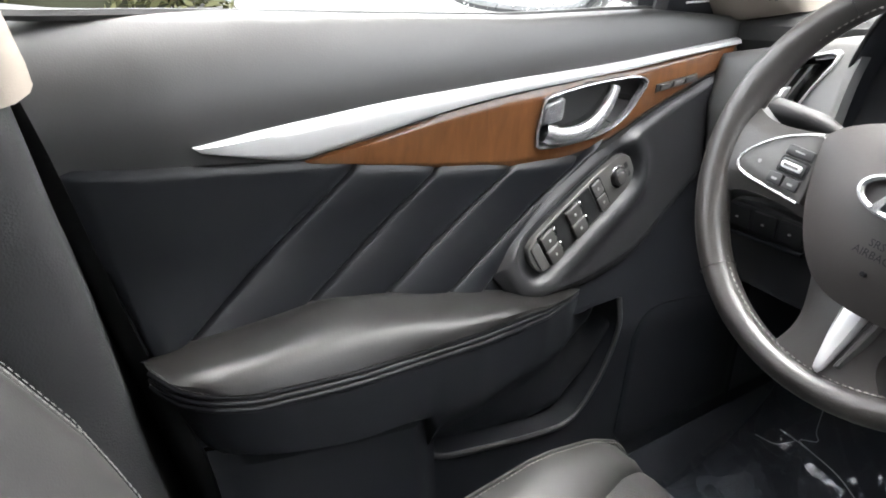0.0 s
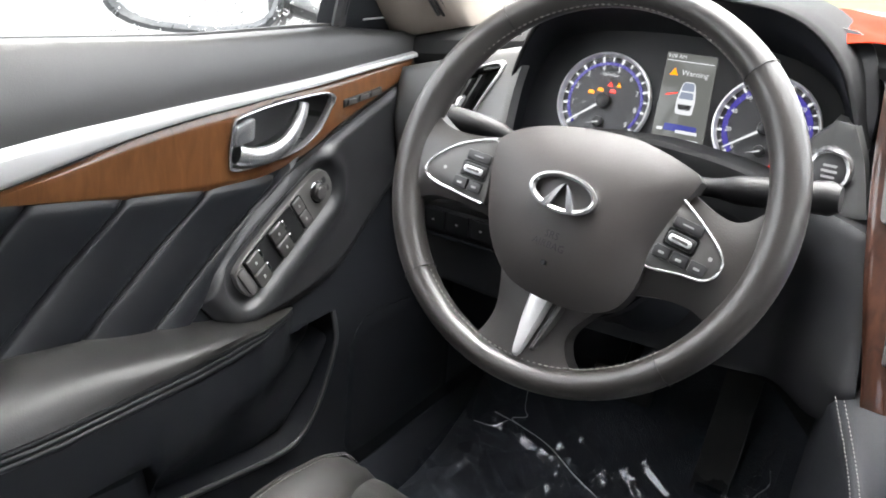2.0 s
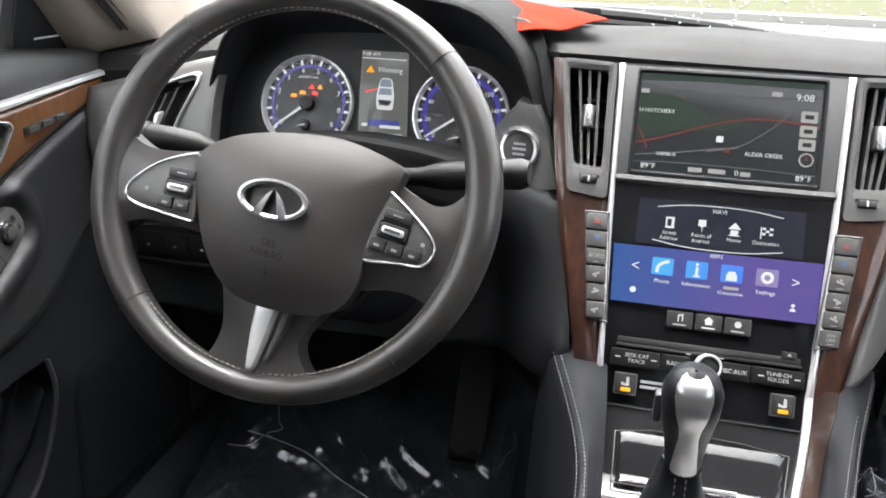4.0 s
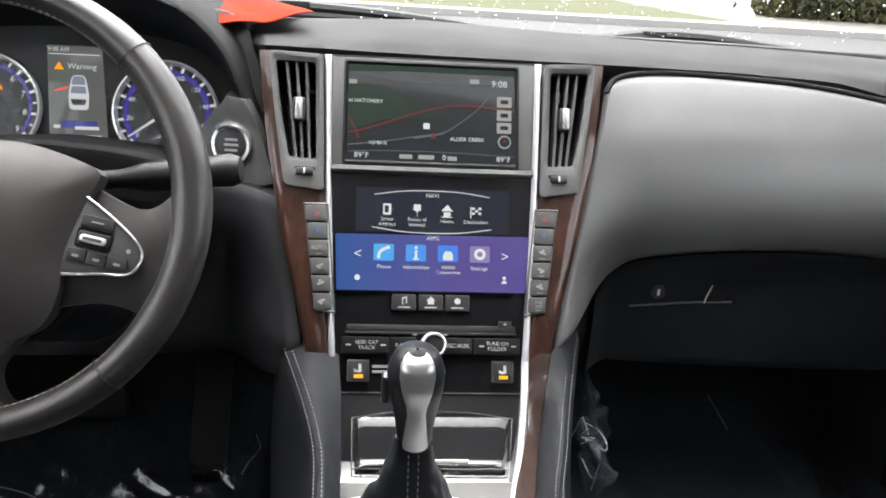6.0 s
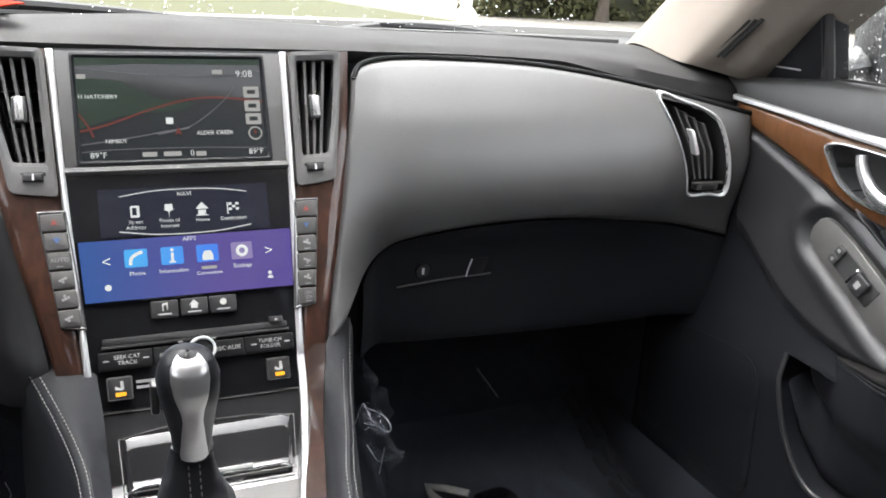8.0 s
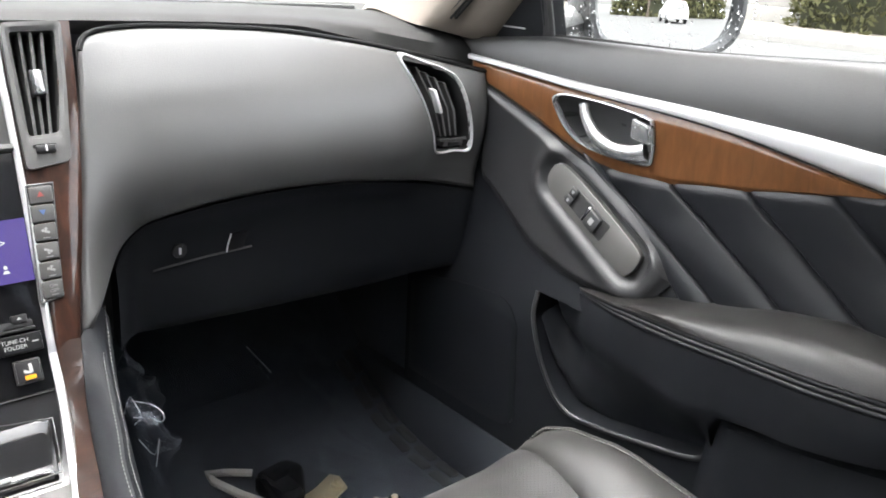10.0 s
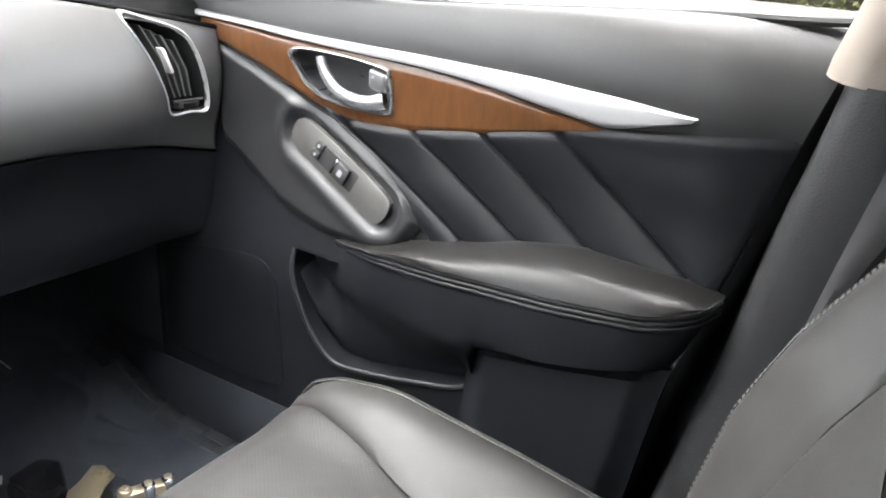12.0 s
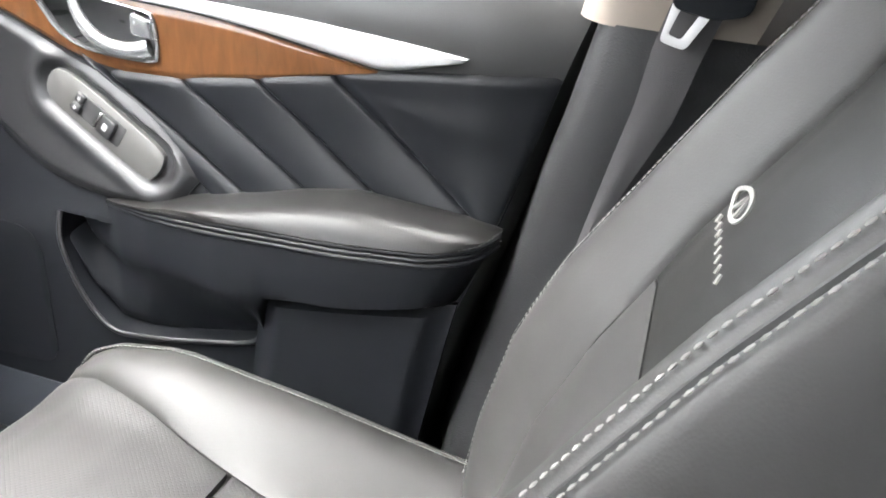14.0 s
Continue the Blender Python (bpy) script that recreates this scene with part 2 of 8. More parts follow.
def spline(pts, n):
    """n points evenly along a smooth curve through pts."""
    p = np.array(pts, float)
    if len(p) == 2:
        t = np.linspace(0, 1, n)[:, None]
        return p[0] * (1 - t) + p[1] * t
    q = np.vstack([2 * p[0] - p[1], p, 2 * p[-1] - p[-2]])
    out = []
    for i in range(1, len(q) - 2):
        for t in np.linspace(0, 1, 14, endpoint=False):
            a, b, c, d = q[i - 1:i + 3]
            out.append(0.5 * (2 * b + (c - a) * t + (2 * a - 5 * b + 4 * c - d) * t * t + (3 * b - a - 3 * c + d) * t ** 3))
    out.append(p[-1])
    out = np.array(out)
    s = np.r_[0, np.cumsum(np.linalg.norm(np.diff(out, axis=0), axis=1))]
    return np.stack([np.interp(np.linspace(0, s[-1], n), s, out[:, k]) for k in range(p.shape[1])], 1)


def closed(pts, n):
    """n points evenly round a smooth closed curve through pts."""
    p = list(map(tuple, pts))
    m = len(p)
    ext = p[-3:] + p + p[:4]
    q = np.array(ext, float)
    out = []
    for i in range(3, 3 + m):
        for t in np.linspace(0, 1, 14, endpoint=False):
            a, b, c, d = q[i - 1:i + 3]
            out.append(0.5 * (2 * b + (c - a) * t + (2 * a - 5 * b + 4 * c - d) * t * t + (3 * b - a - 3 * c + d) * t ** 3))
    out.append(out[0])
    out = np.array(out)
    s = np.r_[0, np.cumsum(np.linalg.norm(np.diff(out, axis=0), axis=1))]
    return np.stack([np.interp(np.linspace(0, s[-1], n, endpoint=False), s, out[:, k]) for k in range(p and 2)], 1)


def rounded(pts, r, n=4):
    """A polygon with its corners rounded by r."""
    out = []
    m = len(pts)
    for i in range(m):
        a, b, c = (Vector(pts[(i + k) % m]) for k in (-1, 0, 1))
        u, v = (a - b), (c - b)
        k = min(r, u.length * 0.45, v.length * 0.45)
        s, e = b + u.normalized() * k, b + v.normalized() * k
        for j in range(n + 1):
            t = j / n
            out.append(tuple(s * (1 - t) ** 2 + b * 2 * t * (1 - t) + e * t * t))
    return out


def rect(x0, y0, x1, y1, r=0.0, n=3):
    p = [(x0, y0), (x1, y0), (x1, y1), (x0, y1)]
    return rounded(p, r, n) if r else p


def grid_bm(rows, wrap=False, cap=False):
    """A bmesh from rows of points."""
    bm = bmesh.new()
    vs = [[bm.verts.new(p) for p in row] for row in rows]
    for a, b in zip(vs, vs[1:]):
        m = len(a)
        for i in range(m if wrap else m - 1):
            try:
                bm.faces.new((a[i], a[(i + 1) % m], b[(i + 1) % m], b[i]))
            except ValueError:
                pass
    if cap:
        bm.faces.new(vs[0][::-1])
        bm.faces.new(vs[-1])
    return bm


def ease(t):
    t = min(1.0, max(0.0, t))
    return t * t * (3 - 2 * t)


def patch(name, a, b, place, mat, parent, h=0.004, nu=40, nv=10, edge=0.12, uedge=0.04, sink=0.006, puff=0.0, label="", extra=None):
    """A padded sheet between two edge curves a and b; place(p, q, height) puts it in the world; its rim sinks below the surface."""
    a, b = spline(a, nu), spline(b, nu)
    rows = []
    for j in range(-1, nv + 2):
        v = min(1, max(0, j / nv))
        row = []
        for i in range(-1, nu + 1):
            k = min(nu - 1, max(0, i))
            u = k / (nu - 1)
            p = a[k] * (1 - v) + b[k] * v
            w = ease(min(v, 1 - v) / edge) * ease(min(u, 1 - u) / uedge) if uedge else ease(min(v, 1 - v) / edge)
            hh = h * (0.35 + 0.65 * w) + puff * math.sin(math.pi * v) ** 0.7 * (ease(min(u, 1 - u) / 0.15) if uedge else 1)
            if extra:
                hh += extra(u, v)
            if j in (-1, nv + 1) or i in (-1, nu):
                hh = -sink
            row.append(place(p[0], p[1], hh))
        rows.append(row)
    return part(name, grid_bm(rows), mat, parent, label)


def plate_bm(outline, place, h0, h1, bevel=0.0, bm=None):
    """A plate with that outline, from height h0 to h1, its upper edge rounded off."""
    bm = bm or bmesh.new()
    c = np.mean(np.array(outline), axis=0)
    size = np.abs(np.array(outline) - c).max(axis=0) + 1e-9
    rings = [(h0, 0.0), (h1 - bevel, 0.0)]
    if bevel:
        rings += [(h1 - bevel * 0.3, bevel * 0.3), (h1, bevel)]
    vs = []
    for h, inset in rings:
        k = 1 - inset / size
        vs.append([bm.verts.new(place(*(c + (np.array(p) - c) * k), h)) for p in outline])
    m = len(outline)
    for x, y in zip(vs, vs[1:]):
        for i in range(m):
            bm.faces.new((x[i], x[(i + 1) % m], y[(i + 1) % m], y[i]))
    bm.faces.new(vs[-1])
    bm.faces.new(vs[0][::-1])
    return bm


def plate(name, outline, place, mat, parent, h0, h1, bevel=0.0, label=""):
    return part(name, plate_bm(outline, place, h0, h1, bevel), mat, parent, label)


def frame_bm(outer, inner, place, h0, h1, hi=None):
    """A frame between two outlines with the same number of points."""
    hi = h1 if hi is None else hi
    rings = [[place(*p, h0) for p in outer], [place(*p, h1) for p in outer], [place(*(np.array(p) * 0.5 + np.array(q) * 0.5), max(h1, hi) + 0.0006) for p, q in zip(outer, inner)],
             [place(*p, hi) for p in inner], [place(*p, h0) for p in inner]]
    return grid_bm(rings, wrap=True)


def tube_bm(pts, r, sides=8, cap=True, bm=None, flat=1.0, up=(0, 0, 1), close=False):
    """A tube along points; r a number or one per point; flat squeezes it across up."""
    p = [Vector(q) for q in pts]
    rs = r if hasattr(r, "__len__") else [r] * len(p)
    rows = []
    for i, q in enumerate(p):
        if close:
            d = (p[(i + 1) % len(p)] - p[i - 1]).normalized()
        else:
            d = (p[min(i + 1, len(p) - 1)] - p[max(i - 1, 0)]).normalized()
        s = d.cross(Vector(up))
        s = s.normalized() if s.length > 1e-4 else d.orthogonal().normalized()
        u = s.cross(d).normalized()
        rows.append([q + (s * math.cos(t) * rs[i] + u * math.sin(t) * rs[i] * flat) for t in (2 * math.pi * k / sides for k in range(sides))])
    if close:
        rows.append(rows[0])
        b = grid_bm(rows, wrap=True)
        bmesh.ops.remove_doubles(b, verts=b.verts, dist=1e-6)
        return b
    return grid_bm(rows, wrap=True, cap=cap)


def join(bms):
    out = bmesh.new()
    for b in bms:
        me = bpy.data.meshes.new("tmp")
        b.to_mesh(me)
        b.free()
        out.from_mesh(me)
        bpy.data.meshes.remove(me)
    return out


def stitches(name, pts, mat, parent, length=0.0045, gap=0.0025, r=0.0007, normal=(0, 0, 1), label=""):
    """A row of single stitches along a line of points."""
    p = np.array([tuple(q) for q in pts], float)
    s = np.r_[0, np.cumsum(np.linalg.norm(np.diff(p, axis=0), axis=1))]
    at = lambda d: Vector([np.interp(d, s, p[:, k]) for k in range(3)])
    verts, faces = [], []
    d = 0.0
    up = Vector(normal)
    while d + length < s[-1]:
        a, b = at(d), at(d + length)
        t = (b - a).normalized()
        side = t.cross(up).normalized() * r
        u = side.cross(t).normalized() * r
        k = len(verts)
        mid = (a + b) / 2
        for c, w in ((a, 0.5), (mid, 1.1), (b, 0.5)):
            verts += [c + side * w, c + u * w * 1.2, c - side * w, c - u * w]
        for i in (0, 4):
            for j in range(4):
                faces.append((k + i + j, k + i + (j + 1) % 4, k + i + 4 + (j + 1) % 4, k + i + 4 + j))
        d += length + gap
    me = bpy.data.meshes.new(name)
    me.from_pydata([tuple(v) for v in verts], [], faces)
    me.materials.append(mat)
    ob = new(name, me)
    ob.parent = parent
    if label:
        ob["label"] = label
    return ob


def text(name, body, place, p, q, size, mat, parent, h=0.001, align="CENTER", turn=0.0):
    """Words in the built-in font, laid on a surface at (p, q), q growing upwards in the words' own sense."""
    cu = bpy.data.curves.new(name, "FONT")
    cu.body, cu.size, cu.align_x, cu.align_y, cu.resolution_u = body, size, align, "CENTER", 2
    tmp = new("tmp", cu)
    bpy.context.view_layer.update()
    me = bpy.data.meshes.new_from_object(tmp.evaluated_get(bpy.context.evaluated_depsgraph_get()))
    bpy.data.objects.remove(tmp)
    c, s = math.cos(turn), math.sin(turn)
    for v in me.vertices:
        x, y = v.co.x * c - v.co.y * s, v.co.x * s + v.co.y * c
        v.co = place(p + x, q + y, h)
    me.name = name
    me.materials.clear()
    me.materials.append(mat)
    ob = new(name, me)
    ob.parent = parent
    return ob


def disc(x, y, r, n=24, ry=None):
    return [(x + r * math.cos(2 * math.pi * k / n), y + (ry or r) * math.sin(2 * math.pi * k / n)) for k in range(n)]


def soft(knots, width):
    """A smooth function through about those knots."""
    ks = sorted(knots)
    xs = np.linspace(ks[0][0] - 4 * width, ks[-1][0] + 4 * width, 600)
    ys = np.interp(xs, [k[0] for k in ks], [k[1] for k in ks])
    step = xs[1] - xs[0]
    g = np.exp(-0.5 * (np.arange(-int(3 * width / step) - 1, int(3 * width / step) + 2) * step / width) ** 2)
    pad = len(g) // 2
    ys = np.convolve(np.pad(ys, pad, mode="edge"), g / g.sum(), mode="valid")
    return lambda x: float(np.interp(x, xs, ys))


def interp(x, *knots):
    return float(np.interp(x, [k[0] for k in knots], [k[1] for k in knots]))


# ---- the shell of the car: floor, roof, pillars, glass ----
def structure(name, bm, mat, label, smooth=True):
    return tagged(link(name, bm, mat, None, "", smooth), label, name.split("_")[0], kind="structure")


def slab_bm(rows, depth):
    """A sheet of rows of points, made solid by a copy moved by depth."""
    d = Vector(depth)
    top = [[Vector(p) for p in r] for r in rows]
    ring = top + [[p + d for p in r] for r in top[::-1]]
    bm = bmesh.new()
    vs = [[bm.verts.new(p) for p in r] for r in ring]
    n, m = len(vs), len(vs[0])
    for i in range(n):
        a, b = vs[i], vs[(i + 1) % n]
        for j in range(m - 1):
            bm.faces.new((a[j], a[j + 1], b[j + 1], b[j]))
    k = len(top)
    for j in (0, m - 1):
        for i in range(k - 1):
            bm.faces.new((vs[i][j], vs[i + 1][j], vs[n - 2 - i][j], vs[n - 1 - i][j]))
    return bm


def box_bm(x0, y0, z0, x1, y1, z1, bevel=0.0):
    bm = bmesh.new()
    bmesh.ops.create_cube(bm, size=1, matrix=Matrix.LocRotScale(((x0 + x1) / 2, (y0 + y1) / 2, (z0 + z1) / 2), None, (abs(x1 - x0), abs(y1 - y0), abs(z1 - z0))))
    if bevel:
        bmesh.ops.bevel(bm, geom=bm.edges[:], offset=bevel, segments=2, affect="EDGES", profile=0.6)
    return bm


floor_profile = [(-1.40, 0.07), (-0.5, 0.07), (0.2, 0.07), (0.6, 0.07), (0.78, 0.07), (0.86, 0.072), (0.95, 0.09), (1.08, 0.16), (1.25, 0.30), (1.32, 0.45), (1.34, 0.72)]
structure("floor", slab_bm([[(x, y, z) for x in np.linspace(-0.70, 0.70, 25)] for y, z in spline(floor_profile, 40)], (0, 0.02, -0.03)), CARPET,
          "black carpeted car floor rising to the firewall")
roof_rows = []
for y, z in spline([(-1.45, 1.04), (-0.9, 1.13), (-0.2, 1.17), (0.25, 1.15), (0.50, 1.10)], 24):
    roof_rows.append([(x, y, z - 0.10 * abs(x / 0.62) ** 4) for x in np.linspace(-0.62, 0.62, 21)])
structure("ceiling", slab_bm(roof_rows, (0, 0, 0.04)), HEADLINER, "pale cloth headliner of the car roof")
structure("wall_rear", slab_bm([[(-0.72, -1.42 - 0.1 * k, 0.72 * k), (0.72, -1.42 - 0.1 * k, 0.72 * k)] for k in (0, 0.5, 1)], (0, -0.05, 0)), SEAT, "black leather rear bench back wall", False)
for s in (-1, 1):
    structure("wall_left" if s < 0 else "wall_right", box_bm(s * 0.70, -1.45, 0.0, s * 0.82, 0.02, 0.74, 0.01), PLASTIC, "black rear door wall below the window")
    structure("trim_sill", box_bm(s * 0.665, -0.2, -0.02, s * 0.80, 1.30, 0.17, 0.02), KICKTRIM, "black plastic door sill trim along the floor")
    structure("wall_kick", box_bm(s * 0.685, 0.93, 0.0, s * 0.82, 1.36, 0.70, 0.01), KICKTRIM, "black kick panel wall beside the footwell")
    # front pillar in beige cloth with a speaker grille
    base = [(0.700, 0.878, 0.715), (0.683, 0.888, 0.727), (0.654, 0.935, 0.724), (0.692, 1.10, 0.733), (0.72, 1.16, 0.71), (0.775, 1.05, 0.69), (0.775, 0.88, 0.69)]
    top = [(0.575, 0.265, 1.115), (0.565, 0.28, 1.125), (0.545, 0.36, 1.118), (0.53, 0.42, 1.12), (0.58, 0.46, 1.13), (0.64, 0.40, 1.10), (0.63, 0.27, 1.10)]
    rows = []
    for t in np.linspace(0, 1, 18):
        ring = [Vector(a) * (1 - t) + Vector(b) * t + Vector((0.03, 0, 0.035)) * math.sin(math.pi * t) for a, b in zip(base, top)]
        loop = spline([tuple(ring[-1])] + [tuple(p) for p in ring], 40)[:-1]
        rows.append([(s * p[0], p[1], p[2]) for p in loop])
    pillar = structure("pillar_front", grid_bm(rows, wrap=True, cap=True), BEIGE, "beige cloth front pillar trim beside the windscreen")
    for k in range(4):
        rail = []
        for t in np.linspace(0.025, 0.125, 8):
            a = Vector(base[1]) * (1 - t) + Vector(top[1]) * t + Vector((0.03, 0, 0.035)) * math.sin(math.pi * t)
            b = Vector(base[2]) * (1 - t) + Vector(top[2]) * t + Vector((0.03, 0, 0.035)) * math.sin(math.pi * t)
            q = a.lerp(b, 0.20 + 0.13 * k)
            rail.append((s * (q.x - 0.004), q.y - 0.002, q.z))
        part("grille_slot", tube_bm(rail, 0.0028, 6, up=(s, 0, 0)), VENTBLACK, pillar, "dark slot of the pillar grille")
    # middle pillar: dark below, beige above
    front = [(y - 0.018, z) for y, z in [(0.213, 0.10), (0.200, 0.233), (0.188, 0.286), (0.158, 0.43), (0.136, 0.558), (0.120, 0.633), (0.103, 0.718)]]
    rows = []
    for y, z in spline(front, 26):
        rows.append([(s * 0.80, y + 0.030, z), (s * 0.74, y + 0.008, z), (s * 0.69, y + 0.003, z), (s * 0.668, y - 0.004, z), (s * 0.659, y - 0.018, z), (s * 0.655, y - 0.05, z), (s * 0.660, y - 0.14, z), (s * 0.70, y - 0.20, z)])
    structure("pillar_middle", grid_bm(rows), PILLARTRIM, "dark grey grained lower trim of the door pillar")
    rows = []
    for y, z in spline([(0.084, 0.716), (0.072, 0.755), (0.044, 0.85), (0.014, 0.97), (-0.016, 1.13)], 16):
        lean = max(0, z - 0.72) * 0.28
        rows.append([(s * (0.735 - lean), y + 0.030, z), (s * (0.70 - lean), y + 0.02, z), (s * (0.674 - lean), y + 0.006, z), (s * (0.662 - lean), y - 0.01, z), (s * (0.657 - lean), y - 0.04, z), (s * (0.662 - lean), y - 0.13, z), (s * (0.72 - lean), y - 0.17, z)])
    structure("pillar_upper", grid_bm(rows), BEIGE, "beige cloth upper trim of the door pillar")
    # roof rail above the side windows
    rail = spline([(0.60, 0.45, 1.07), (0.625, 0.1, 1.10), (0.62, -0.5, 1.09), (0.60, -1.4, 1.0)], 20)
    structure("trim_rail", tube_bm([(s * p[0], p[1], p[2]) for p in rail], 0.045, 10, flat=0.8), HEADLINER, "pale roof rail trim above the side windows")
    structure("pillar_rear", tube_bm([(s * 0.68, -1.15, 0.70), (s * 0.60, -1.40, 1.02)], 0.07, 10), BEIGE, "beige cloth rear pillar trim")


def pane(name, pts, mat, label, n=10):
    a, b, c, d = (Vector(p) for p in pts)
    rows = [[(a.lerp(b, u)).lerp(d.lerp(c, u), v) for u in np.linspace(0, 1, n)] for v in np.linspace(0, 1, n)]
    nrm = (b - a).cross(d - a).normalized() * 0.004
    ob = structure(name, slab_bm(rows, nrm), mat, label)
    ob.visible_shadow = False
    return ob


pane("window_1", [(-0.92, 1.34, 0.71), (0.92, 1.34, 0.71), (0.72, 0.47, 1.125), (-0.72, 0.47, 1.125)], GLASS, "rain-spotted car windscreen glass")
pane("window_2", [(-0.70, -1.50, 0.74), (0.70, -1.50, 0.74), (0.56, -1.44, 1.04), (-0.56, -1.44, 1.04)], PRIVACY, "rear window glass of the car")
for s in (-1, 1):
    pane("window_3" if s < 0 else "window_4", [(s * 0.76, -0.06, 0.72), (s * 0.76, -1.18, 0.74), (s * 0.63, -1.40, 1.06), (s * 0.63, -0.06, 1.10)], PRIVACY, "dark privacy glass of the rear door").visible_shadow = True
bpy.data.objects["window_2"].visible_shadow = True
structure("trim_seal", tube_bm([(x, 1.322 - 0.10 * (x / 0.72) ** 2, 0.7235) for x in np.linspace(-0.74, 0.74, 30)], 0.0055, 8), RUBBER, "black rubber seal at the foot of the windscreen")

# ---- the two front doors, mirror images ----
REAR = [(0.742, 0.090), (0.659, 0.114), (0.568, 0.138), (0.49, 0.158), (0.386, 0.190), (0.232, 0.225), (0.10, 0.235)]
BELT = [(0.06, 0.764), (0.11, 0.758), (0.21, 0.753), (0.309, 0.746), (0.54, 0.730), (0.755, 0.724), (0.93, 0.705)]
POCKET = [(0.687, 0.412), (0.683, 0.374), (0.659, 0.315), (0.621, 0.274), (0.573, 0.272), (0.486, 0.288), (0.422, 0.305), (0.406, 0.33), (0.404, 0.385), (0.55, 0.405)]
BEZEL = [(0.717, 0.658), (0.711, 0.644), (0.695, 0.622), (0.665, 0.607), (0.620, 0.602), (0.569, 0.603), (0.561, 0.615), (0.563, 0.651), (0.569, 0.658), (0.601, 0.663), (0.644, 0.666), (0.698, 0.666)]


def inside(y, z, poly):
    hit = False
    for (a, b), (c, d) in zip(poly, poly[1:] + poly[:1]):
        if (b > z) != (d > z) and y < (c - a) * (z - b) / (d - b) + a:
            hit = not hit
    return hit


door_curve = soft([(0.10, 0.672), (0.38, 0.668), (0.44, 0.684), (0.50, 0.699), (0.56, 0.711), (0.62, 0.711), (0.66, 0.704), (0.69, 0.7048), (0.712, 0.7105), (0.735, 0.7235), (0.755, 0.742), (0.78, 0.77)], 0.011)


def door_x(y, z):
    x = door_curve(z)
    return x + 0.012 * ease((0.2 - y) / 0.12) * ease((0.5 - abs(z - 0.4)) / 0.1)


BEZEL_IN = closed([tuple(np.array(p) * 0.93 + np.array((0.636, 0.635)) * 0.07) for p in BEZEL], 60)
BEZEL_LIST = [tuple(p) for p in BEZEL_IN]


def pod_rise(y, z):
    """The raised rim round the switch plate, and the hollow in which it lies."""
    a, b = np.array((0.692, 0.558)), np.array((0.563, 0.493))
    p = np.array((y, z))
    t = min(1, max(0, (p - a) @ (b - a) / ((b - a) @ (b - a))))
    d = np.linalg.norm(p - a - t * (b - a))
    return 0.0048 * math.exp(-((d - 0.038) / 0.010) ** 2) - 0.004 * ease((0.031 - d) / 0.006)


